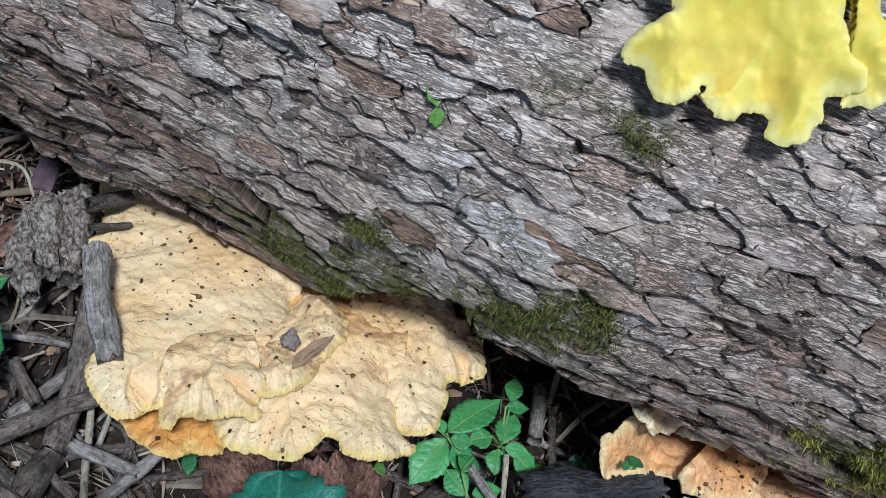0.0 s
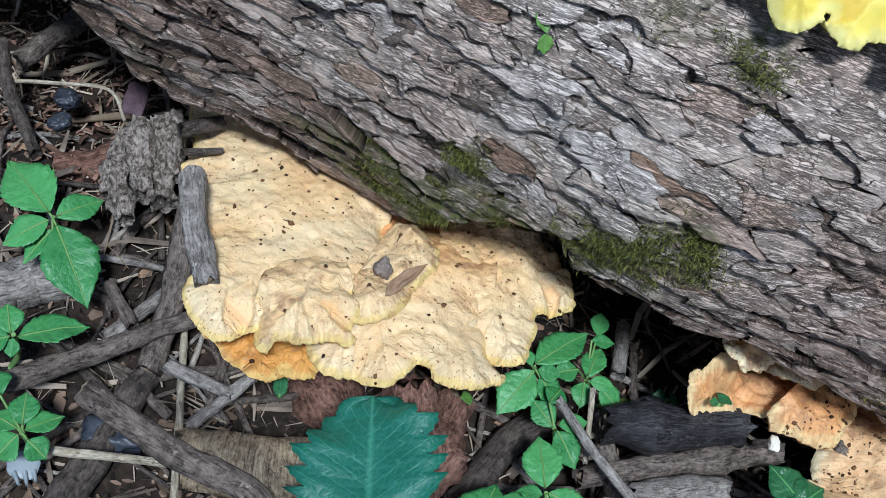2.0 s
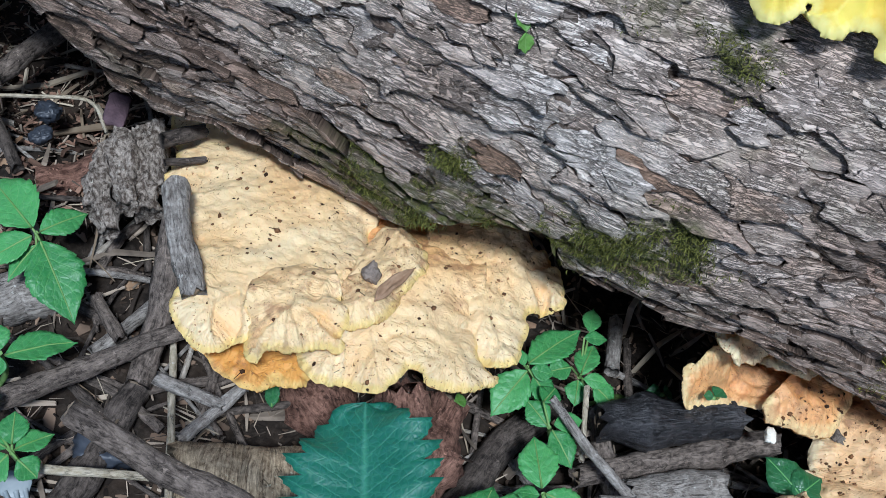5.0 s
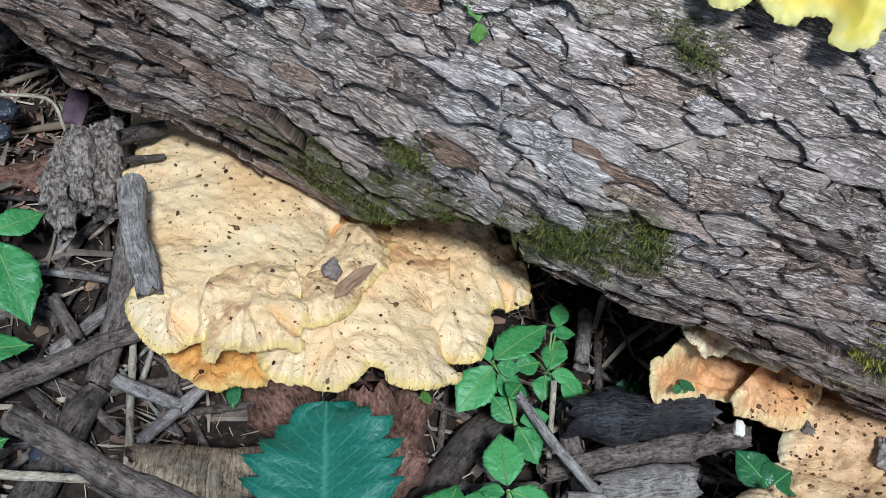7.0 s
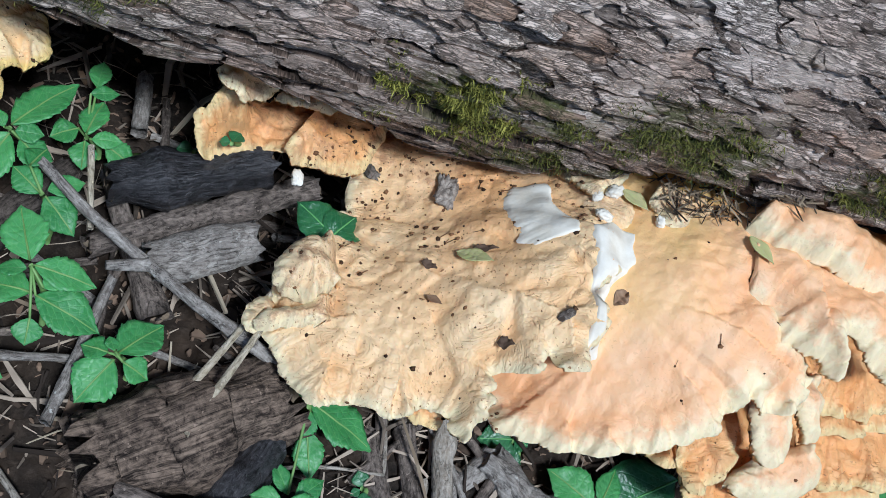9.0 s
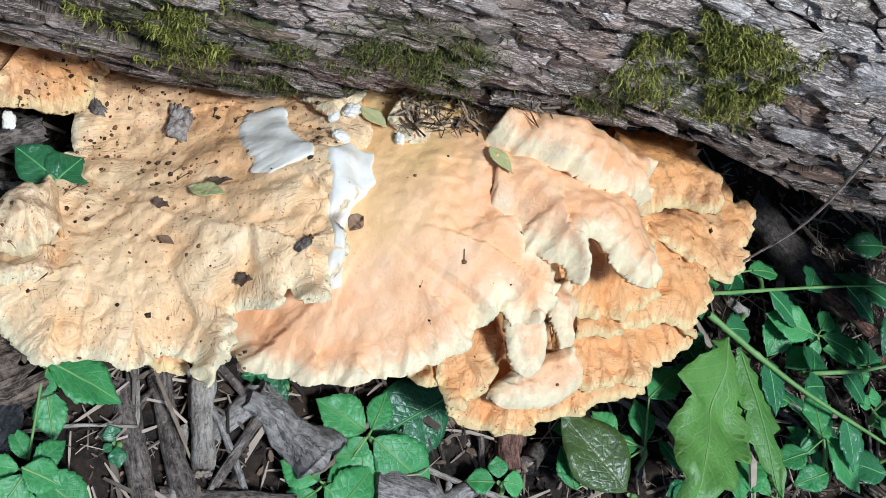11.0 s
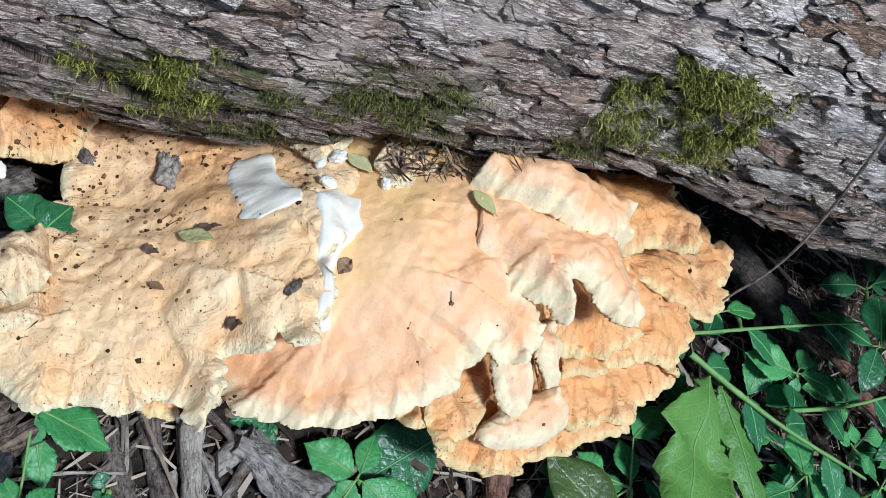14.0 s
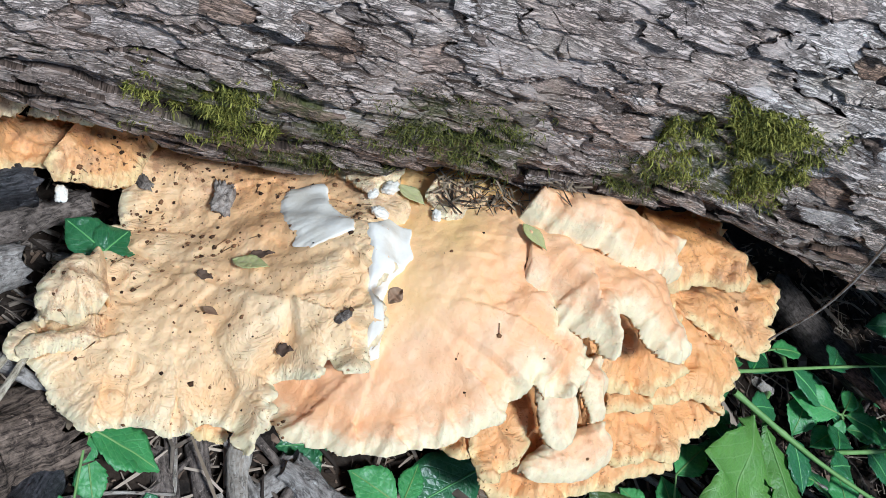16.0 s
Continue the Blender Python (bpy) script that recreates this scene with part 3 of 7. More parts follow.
def bark_scales(pitch, seed, share, sides, grow, thick, level, where, slant=0.12):
    """Scales of bark laid like shingles: irregular cells with jagged outlines, each tilted and a little proud of the next.
    Returns for each its centre along the log, and vertices, faces and attributes of one scale."""
    rng = np.random.default_rng(seed)
    ps, pq = pitch
    ni, nj = int(1.30 / ps) + 4, int(0.46 / pq) + 4
    gi, gj = np.meshgrid(np.arange(ni), np.arange(nj), indexing="ij")
    cx = gi + 0.5 * (gj % 2) + rng.uniform(-0.38, 0.38, gi.shape)
    cy = gj + rng.uniform(-0.36, 0.36, gi.shape)
    th = np.linspace(0, 2 * math.pi, sides, endpoint=False)
    ux, uy = np.cos(th), np.sin(th)
    reach = np.full((ni, nj, sides), 1.1)
    for a in (-2, -1, 0, 1, 2):
        for b in (-2, -1, 0, 1, 2):
            if a or b:
                dx, dy = np.roll(cx, (-a, -b), (0, 1)) - cx, np.roll(cy, (-a, -b), (0, 1)) - cy
                along = dx[..., None] * ux + dy[..., None] * uy
                reach = np.where(along > 0.05, np.minimum(reach, ((dx * dx + dy * dy)[..., None] / (2 * np.maximum(along, 0.05)))), reach)
    inner = np.zeros((ni, nj), bool)
    inner[2:-2, 2:-2] = True
    s0, q0 = -0.54 + (cx - 2) * ps, -0.225 + (cy - 2) * pq
    q0 = q0 - slant * (s0 - 0.1)
    keep = inner & (rng.random((ni, nj)) < share) & (np.abs(q0) < 0.222) & where(s0, q0)
    s0, q0, reach = s0[keep], q0[keep], reach[keep]
    n = len(s0)
    size = rng.uniform(*grow, n)[:, None]
    ds, dq = reach * ux * ps * size, reach * uy * pq * size
    es, eq = s0[:, None] + ds, q0[:, None] + dq - slant * ds
    jag = vnoise(es * 420, eq * 520, 0, seed + 1)
    es = es + 0.0040 * vnoise(es * 70, eq * 130, 0, seed + 2) + 0.0013 * jag + 0.0045 * np.tanh(3.5 * vnoise(es * 130, eq * 210, 0, seed + 3))
    eq = eq + 0.0022 * vnoise(es * 60, eq * 110, 3, seed + 4) + 0.0007 * vnoise(es * 300, eq * 420, 3, seed + 5) + 0.0015 * np.tanh(3 * vnoise(es * 130, eq * 190, 3, seed + 6))
    tilt_q, tilt_s, up = rng.uniform(0.03, 0.24, n), rng.normal(0.015, 0.035, n), rng.uniform(*level, n)
    tone, curl = rng.random(n), rng.uniform(0, 1, n) ** 2
    bands = (0.02, 0.45, 0.80, 0.95, 1.0, 1.0, 0.93)
    rows, tops = [], len(bands) - 2
    for k, f in enumerate(bands):
        s, q = s0[:, None] + (es - s0[:, None]) * f, q0[:, None] + (eq - q0[:, None]) * f
        lift = up[:, None] - (q - q0[:, None]) * tilt_q[:, None] + (s - s0[:, None]) * tilt_s[:, None]
        lift = lift + 0.0007 * fbm(s * 110, q * 330, 0, seed + 7, 2) + 0.0012 * curl[:, None] * f**3 * (vnoise(s * 60, q * 90, 0, seed + 8) + 0.3)
        if k == tops - 1 or k == tops:
            lift = lift - 0.0003
        if k > tops:
            lift = lift - thick
        deg = np.degrees(q / 0.287)
        out = np.cos(np.radians(deg))[..., None] * SIDE + np.sin(np.radians(deg))[..., None] * UP
        p = AXIS_AT + s[..., None] * AXIS + (log_radius(s) + swell(s, q) + lift - undercut(s, deg))[..., None] * out
        # rim and wall rows darken downwards: brown inner bark plus gap shade painted in
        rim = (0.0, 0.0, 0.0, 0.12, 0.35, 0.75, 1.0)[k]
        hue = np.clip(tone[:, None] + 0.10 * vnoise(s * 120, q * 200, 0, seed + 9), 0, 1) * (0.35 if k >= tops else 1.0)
        # the same darkening below: brown bark colour and painted underside shade
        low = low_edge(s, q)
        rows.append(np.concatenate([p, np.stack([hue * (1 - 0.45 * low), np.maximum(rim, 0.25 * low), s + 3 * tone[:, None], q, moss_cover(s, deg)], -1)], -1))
    rows = np.stack(rows, 1).reshape(n, -1, 8)
    faces = np.concatenate([grid_faces(tops, sides, wrap=True), grid_faces(2, sides, tops * sides, wrap=True)])[:, ::-1]
    return s0, q0, rows, faces


def scale_mesh(rows, faces):
    rows = rows.reshape(-1, 8)
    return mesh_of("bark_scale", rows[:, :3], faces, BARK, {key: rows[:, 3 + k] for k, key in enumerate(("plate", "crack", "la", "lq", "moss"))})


def scaly(s, q):
    return low_edge(s, q) < 0.65


def stringy(s, q):
    return low_edge(s, q) >= 0.45


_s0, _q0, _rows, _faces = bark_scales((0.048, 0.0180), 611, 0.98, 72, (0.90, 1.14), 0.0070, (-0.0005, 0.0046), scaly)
_near = (np.abs(_s0 + 0.02) < 0.22) & (_q0 < 0.115)
_near &= np.cumsum(_near) <= 200
for _k in np.flatnonzero(_near):
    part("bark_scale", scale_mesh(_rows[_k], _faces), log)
_layers = [(_rows[~_near], _faces)]
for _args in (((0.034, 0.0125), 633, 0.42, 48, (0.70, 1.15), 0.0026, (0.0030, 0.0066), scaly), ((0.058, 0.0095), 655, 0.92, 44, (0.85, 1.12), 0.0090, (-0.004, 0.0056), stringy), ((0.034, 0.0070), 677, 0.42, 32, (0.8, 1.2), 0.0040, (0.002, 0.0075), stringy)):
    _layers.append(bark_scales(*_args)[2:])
_v = np.concatenate([r.reshape(-1, 8) for r, _ in _layers])
_f, _at = [], 0
for _r, _g in _layers:
    _f.append((_at + np.arange(len(_r))[:, None, None] * _r.shape[1] + _g[None]).reshape(-1, 4))
    _at += _r.shape[0] * _r.shape[1]
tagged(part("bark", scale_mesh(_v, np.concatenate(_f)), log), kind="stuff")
del _v, _f, _layers, _rows


# ---- the ground ----
def ground_height(x, y):
    x, y = np.asarray(x, float), np.asarray(y, float)
    near = smooth(1.6, 0.9, np.abs(x - 0.2)) * smooth(1.6, 0.8, np.abs(y + 0.3))
    lie = np.clip(-0.045 * x, -0.06, 0.06) - 0.006
    dip = -0.035 * smooth(-0.32, -0.22, y)
    return (lie + dip) * near + (fbm(x * 9, y * 9, 0, 51) * 0.008 + fbm(x * 45, y * 45, 0, 52) * 0.005 + vnoise(x * 210, y * 210, 0, 53) * 0.0016) * near - 0.01


_gx = np.concatenate([-np.geomspace(300, 0.85, 26), np.arange(-0.8, 1.25, 0.0035), np.geomspace(1.3, 300, 26)])
_gy = np.concatenate([-np.geomspace(300, 0.76, 26), np.arange(-0.72, 0.02, 0.0035), np.geomspace(0.06, 300, 26)])
_X, _Y = np.meshgrid(_gx, _gy, indexing="ij")
ground = thing("ground", "dark damp forest soil strewn with small litter", "ground", kind="structure",
               data=mesh_of("ground", np.stack([_X, _Y, ground_height(_X, _Y)], -1).reshape(-1, 3), grid_faces(len(_gx), len(_gy)), SOIL))
del _X, _Y


def stick_mesh(points, r0, r1, mat, knobs=0.12, seed=0, sides=14, step=0.004):
    """A round stick along a line, tapered, with knobs and broken ends."""
    length = sum(math.dist(a, b) for a, b in zip(points, points[1:]))
    n = max(6, int(length / step))
    line = spline(points, n)
    line = line + 0.12 * r0 * np.stack([vnoise(np.arange(n) * 0.3, 0.5, k, seed) for k in range(3)], 1)
    tan = np.gradient(line, axis=0)
    tan /= np.linalg.norm(tan, axis=1)[:, None]
    ref = np.where(np.abs(tan[:, 2:3]) > 0.9, np.array([[1.0, 0, 0]]), np.array([[0, 0, 1.0]]))
    a = np.cross(tan, ref)
    a /= np.linalg.norm(a, axis=1)[:, None]
    b = np.cross(a, tan)
    ang = np.linspace(0, 2 * math.pi, sides, endpoint=False)
    bulge = sum(h * np.exp(-(((np.linspace(0, length, n) - c) / (0.9 * r0 + 0.001)) ** 2)) for c, h in zip(np.random.default_rng(seed).uniform(0, length, 1 + int(length / 0.035)), np.random.default_rng(seed + 1).uniform(0.0, 1.6 * knobs, 99)))
    r = np.linspace(r0, r1, n)[:, None] * (1 + bulge[:, None] + 0.45 * knobs * vnoise(np.arange(n)[:, None] * 1.3 * step / 0.004, 7 * np.cos(ang)[None], 7 * np.sin(ang)[None], seed + 7) + knobs * vnoise(np.arange(n)[:, None] * 0.22 * step / 0.006, 2 * np.cos(ang)[None], 2 * np.sin(ang)[None], seed + 5)
                                          + 0.5 * knobs * vnoise(np.arange(n)[:, None] * 0.7 * step / 0.006, 5 * np.cos(ang)[None], 5 * np.sin(ang)[None], seed + 6))
    ring = line[:, None] + r[..., None] * (np.cos(ang)[None, :, None] * a[:, None] + np.sin(ang)[None, :, None] * b[:, None])
    for end, way in ((0, -1), (-1, 1)):
        ring[end] += tan[end] * way * (0.35 * r0 * vnoise(np.arange(sides) * 1.7, 3.0 + end, 0, seed))[:, None]
    verts = np.concatenate([ring.reshape(-1, 3), [line[0] - tan[0] * 0.1 * r0, line[-1] + tan[-1] * 0.1 * r1]])
    k, c = np.arange(sides), len(verts)
    caps = np.concatenate([np.stack([np.full(sides, c - 2), (k + 1) % sides, k], 1), np.stack([np.full(sides, c - 1), (n - 1) * sides + k, (n - 1) * sides + (k + 1) % sides], 1)])
    run = np.repeat(np.linspace(0, length, n), sides)
    at = {"la": np.r_[run, 0, length], "lq": np.r_[np.tile(np.cos(ang) * r0, n), 0, 0], "lw": np.r_[np.tile(np.sin(ang) * r0, n), 0, 0]}
    return mesh_of("stick", verts, [grid_faces(n, sides, wrap=True)[:, ::-1], caps], mat, at)


def end_mesh(at, way, r, seed):
    """A broken end of wood: an uneven disc across the stick."""
    way = Vector(way).normalized()
    m = way.to_track_quat("Z", "Y").to_matrix()
    k, rings = 20, 5
    verts = []
    for q in range(rings):
        for j in range(k):
            a, f = 2 * math.pi * j / k, q / (rings - 1)
            rr = r * f * (1.02 + 0.06 * math.sin(3 * a + seed))
            lift = 0.12 * r + 0.22 * r * float(vnoise(3 * f * math.cos(a), 3 * f * math.sin(a), seed * 0.7, 3)) - 0.25 * r * f**4
            verts.append(tuple(Vector(at) + m @ Vector((rr * math.cos(a), rr * math.sin(a), lift))))
    return mesh_of("broken_end", verts, grid_faces(rings, k, wrap=True), END_WOOD)


def stick(name, label, points, r0, r1, mat, category="stick", **more):
    seed = abs(hash_name(points)) % 997
    if max(r0, r1) < 0.006:
        return thing(name, label, category, data=stick_mesh(points, r0, r1, mat, seed=seed, **more))
    ob = thing(name, label, category, at=points[0])
    part("bark", stick_mesh(points, r0, r1, mat, seed=seed, **more), ob)
    for here, other, r in ((0, 1, r0), (-1, -2, r1)) if category != "stump" else ():
        part("broken_end", end_mesh(points[here], [a - b for a, b in zip(points[here], points[other])], r * 0.9, seed + here), ob, "pale broken end")
    return ob


def hash_name(points):
    return int(sum((k + 1) * 1000 * sum(p) for k, p in enumerate(points)))

# ---- bracket fungus ----
SKIN = []


def nearest(points, line):
    """For each point of the plan: how far the line is, and the number of its nearest place."""
    far, at = np.empty(len(points)), np.empty(len(points), int)
    for k in range(0, len(points), 4000):
        d = ((points[k:k + 4000, None] - line[None]) ** 2).sum(-1)
        at[k:k + 4000] = d.argmin(1)
        far[k:k + 4000] = np.sqrt(d.min(1))
    return far, at


def cap_mesh(roots, rim, mat, pleat=0.0044, arch=0.0, thick=(0.016, 0.0042), curl=0.35, seed=0, scallop=0.0050, res=0.0012, soft=0.012, rugged=1.0, facing=None, groove=0.030, base=0.0):
    """A bracket between a root line and a free, lobed rim. Its margin rolls over, grooves run in from the notches of the rim
    and fade after the length groove; it is thin at the rim and thicker towards the root."""
    roots, rim = np.asarray(roots, float), np.asarray(rim, float)
    if facing is not None:
        roots, rim = roots @ facing, rim @ facing
        every = np.concatenate([roots, rim])
        plane = np.linalg.lstsq(np.c_[every[:, :2], np.ones(len(every))], every[:, 2], rcond=None)[0]
        for c in (roots, rim):
            c[:, 2] = np.c_[c[:, :2], np.ones(len(c))] @ plane
    length = np.linalg.norm(np.diff(rim, axis=0), axis=1).sum()
    n = int(max(60, length / 0.0008))
    edge, root = spline(rim, n), spline(roots, 60)
    run = np.linspace(0, length, n)
    win = max(3, int(soft / length * n)) | 1
    edge[:, 2] = np.convolve(np.pad(edge[:, 2], win // 2, "edge"), np.ones(win) / win, "valid")
    wide = max(3, int(0.012 / length * n)) | 1
    calm = np.stack([np.convolve(np.pad(edge[:, k], wide // 2, "reflect", reflect_type="odd"), np.ones(wide) / wide, "valid") for k in range(2)], 1)
    tan = np.gradient(calm, axis=0)
    out = np.stack([tan[:, 1], -tan[:, 0]], 1) / (np.linalg.norm(tan, axis=1)[:, None] + 1e-9)
    loop = np.concatenate([edge[:, :2], root[::-1, :2]])
    area = np.sum(loop[:, 0] * np.roll(loop[:, 1], -1) - np.roll(loop[:, 0], -1) * loop[:, 1])
    out = out if area > 0 else -out
    lobe = np.abs(vnoise(run * 42, 0.5, 0, seed)) + 0.5 * np.abs(vnoise(run * 105, 0.5, 0, seed + 20))
    wave = (np.minimum(lobe, 0.8) - 0.4) * 1.9 * scallop + np.abs(vnoise(run * 300, 1.5, 0, seed + 12)) * 0.0012
    ends = smooth(0.0, 0.05, run / length) * smooth(1.0, 0.95, run / length)
    edge[:, :2] += out * (wave * ends)[:, None]
    loop = np.concatenate([edge[:, :2], root[::-1, :2]])
    lo, hi = loop.min(0) - 2 * res, loop.max(0) + 2 * res
    gx, gy = np.arange(lo[0], hi[0], res), np.arange(lo[1], hi[1], res)
    X, Y = np.meshgrid(gx, gy, indexing="ij")
    pts = np.stack([X.ravel(), Y.ravel()], 1)
    ring = np.concatenate([edge[::3, :2], root[::-3, :2]])
    turn = np.zeros(len(pts))
    for k in range(0, len(pts), 8000):
        a = ring[None] - pts[k:k + 8000, None]
        b = np.roll(a, -1, 1)
        turn[k:k + 8000] = np.arctan2(a[..., 0] * b[..., 1] - a[..., 1] * b[..., 0], (a * b).sum(-1)).sum(1)
    inside = (np.abs(turn) > math.pi).reshape(X.shape)
    faces = grid_faces(len(gx), len(gy))[:, ::-1]
    faces = faces[inside.ravel()[faces].sum(1) >= 2]
    used = np.unique(faces)
    number = np.full(len(pts), -1)
    number[used] = np.arange(len(used))
    faces, p, within = number[faces], pts[used], inside.ravel()[used]
    far, near = nearest(p[~within], ring)
    p[~within] = ring[near]
    gap, at = nearest(p, edge[:, :2])
    back, _ = nearest(p, root[:, :2])
    reach = back / (back + gap + 1e-6)
    # a smooth sheet through rim and root
    some = np.concatenate([edge[::max(1, n // 90)], root[::4]])
    w = 1.0 / (((p[:, None] - some[None, :, :2]) ** 2).sum(-1) + 4e-6) ** 1.5
    z = (w * some[:, 2]).sum(1) / w.sum(1)
    x, y = p[:, 0], p[:, 1]
    warp = fbm(x * 34, y * 34, 0, seed + 15)
    u = run[at] + 0.006 * warp * np.clip(gap / 0.02, 0, 1)
    share = 0.35 + 0.65 * smooth(-0.4, 0.4, vnoise(x * 24, y * 24, 2, seed + 22) + 0.2)
    rib = np.abs(vnoise(u * 42, 0.5, 0, seed)) + 0.5 * np.abs(vnoise(u * 105, 0.5, 0, seed + 20))
    rib = np.sqrt(np.minimum(rib, 0.8) / 0.8)
    fade = np.exp(-((gap / groove) ** 2))
    crimp = np.abs(vnoise(u * 240, 0.5, 9, seed + 21))
    fine = np.abs(vnoise(u * 150, gap * 30, 4, seed + 24))
    z = z + arch * np.sin(math.pi * np.clip(reach, 0, 1)) + pleat * 1.9 * share * (rib - 0.75) * fade
    z = z - (0.0005 + 0.2 * pleat) * (1 - smooth(0.0, 0.35, crimp)) * np.clip(1 - gap / 0.008, 0, 1)
    z = z - 0.0018 * (1 - smooth(0.0, 0.3, fine)) * np.exp(-((gap / 0.022) ** 2)) * share
    z = z + rugged * (0.0045 * vnoise(x * 24, y * 24, 0, seed + 4) + 0.0026 * fbm(x * 55, y * 55, 0, seed + 5, 3) + 0.0009 * (0.5 - np.abs(vnoise(x * 105 + 1.3 * warp, y * 105 + warp, 0, seed + 23))))
    z = z + rugged * 0.0007 * np.sin(gap * 520 + 3.0 * warp) * np.clip(gap / 0.01, 0, 1) * np.exp(-gap / 0.05)
    z = z + 0.0008 * fbm(x * 190, y * 190, 0, seed + 6, 2) * min(1.0, rugged)
    roll = 0.017
    z = z - curl * roll * (1 - np.sqrt(1 - 0.97 * np.clip(1 - gap / roll, 0, 1) ** 2))
    t = thick[1] * (1 + 0.2 * vnoise(u * 90, 0.5, 0, seed + 8)) + thick[0] * smooth(0.0, 0.05, gap)
    k = len(p)
    edges = np.concatenate([faces[:, (a, (a + 1) % 4)] for a in range(4)])
    key = np.sort(edges, 1)
    _, first, count = np.unique(key[:, 0] * (k + 1) + key[:, 1], return_index=True, return_counts=True)
    open_ = edges[first[count == 1]]
    wall = np.stack([open_[:, 1], open_[:, 0], open_[:, 0] + k, open_[:, 1] + k], 1)
    top = np.stack([x, y, z], 1)
    inward = np.zeros_like(top)
    inward[:, :2] = out[at] * (-0.5 * thick[1] * np.clip(1 - gap / 0.006, 0, 1))[:, None]
    verts = np.concatenate([top, top - np.stack([0 * t, 0 * t, t], 1) + inward])
    both = np.zeros(k)
    attrs = {"reach": np.r_[base + (1 - base) * reach, reach], "ridge": np.r_[(1.6 * rib - 1.1) * share * fade, both], "below": np.r_[both, both + 1], "run": np.r_[u, u], "out": np.r_[back, back], "gap": np.r_[gap, gap]}
    if facing is None:
        SKIN.append((verts[:k].copy(), faces))
    else:
        verts = verts @ facing.T
    return mesh_of("cap", verts, [faces, faces[:, ::-1] + k, wall], mat, attrs)


# the cream shelf beside the sticks
left = thing("bracket_fungus", "cream-yellow layered bracket fungus growing from the log's side", "mushroom", "bracket fungi on the log")
part("cap", cap_mesh([(-0.340, -0.165, 0.045), (-0.25, -0.18, 0.055), (-0.165, -0.215, 0.06)],
                     [(-0.340, -0.231, 0.050), (-0.331, -0.251, 0.053), (-0.310, -0.272, 0.058), (-0.301, -0.301, 0.065), (-0.276, -0.329, 0.075), (-0.251, -0.357, 0.082), (-0.239, -0.380, 0.085), (-0.239, -0.390, 0.085), (-0.226, -0.404, 0.082), (-0.210, -0.408, 0.082), (-0.200, -0.403, 0.083), (-0.193, -0.396, 0.086), (-0.187, -0.387, 0.085), (-0.164, -0.373, 0.085), (-0.147, -0.349, 0.086), (-0.142, -0.318, 0.082), (-0.162, -0.274, 0.066)],
                     CREAM_CAP, seed=101, arch=0.006, rugged=0.65, pleat=0.0065), left)
part("cap", cap_mesh([(-0.207, -0.359, 0.088), (-0.192, -0.337, 0.088), (-0.166, -0.328, 0.088)], [(-0.200, -0.381, 0.090), (-0.189, -0.402, 0.090), (-0.179, -0.404, 0.088), (-0.177, -0.398, 0.095), (-0.169, -0.394, 0.096), (-0.156, -0.390, 0.094), (-0.145, -0.382, 0.093), (-0.136, -0.379, 0.091), (-0.141, -0.361, 0.094), (-0.150, -0.347, 0.093)],
                     CREAM_CAP, seed=104, groove=0.05, base=0.6, pleat=0.006, thick=(0.006, 0.005), curl=0.35, arch=0.006), left, "pleated drooping front lobe")
part("cap", cap_mesh([(-0.231, -0.364, 0.045), (-0.176, -0.330, 0.045)], [(-0.224, -0.400, 0.062), (-0.208, -0.404, 0.056), (-0.190, -0.405, 0.053), (-0.176, -0.401, 0.052), (-0.172, -0.394, 0.054), (-0.173, -0.389, 0.056), (-0.168, -0.393, 0.053), (-0.159, -0.391, 0.053), (-0.152, -0.384, 0.054), (-0.154, -0.371, 0.058)],
                     AMBER_CAP, seed=106, thick=(0.01, 0.005)), left, "orange lower layer")
part("cap", cap_mesh([(-0.15, -0.26, 0.068), (-0.09, -0.25, 0.068)], [(-0.163, -0.381, 0.068), (-0.151, -0.387, 0.070), (-0.138, -0.390, 0.072), (-0.119, -0.388, 0.077), (-0.106, -0.383, 0.080), (-0.102, -0.376, 0.084), (-0.097, -0.369, 0.087), (-0.092, -0.363, 0.086), (-0.081, -0.366, 0.082), (-0.070, -0.363, 0.080), (-0.058, -0.356, 0.078), (-0.046, -0.344, 0.075), (-0.045, -0.335, 0.075), (-0.060, -0.332, 0.075), (-0.071, -0.307, 0.075)],
                     CREAM_CAP, seed=109, rugged=0.7, pleat=0.0075, arch=0.01, curl=0.35), left)
part("cap", cap_mesh([(-0.145, -0.225, 0.06), (-0.11, -0.205, 0.06), (-0.07, -0.20, 0.06)], [(-0.108, -0.313, 0.078), (-0.082, -0.335, 0.076), (-0.060, -0.332, 0.073), (-0.044, -0.322, 0.072), (-0.040, -0.308, 0.072), (-0.042, -0.296, 0.073), (-0.046, -0.282, 0.072), (-0.034, -0.275, 0.070), (-0.030, -0.263, 0.070), (-0.034, -0.244, 0.070), (-0.043, -0.231, 0.070), (-0.057, -0.225, 0.069), (-0.071, -0.220, 0.068), (-0.082, -0.225, 0.067), (-0.103, -0.224, 0.064)],
                     CREAM_CAP, seed=112, pleat=0.0065, arch=0.010), left)
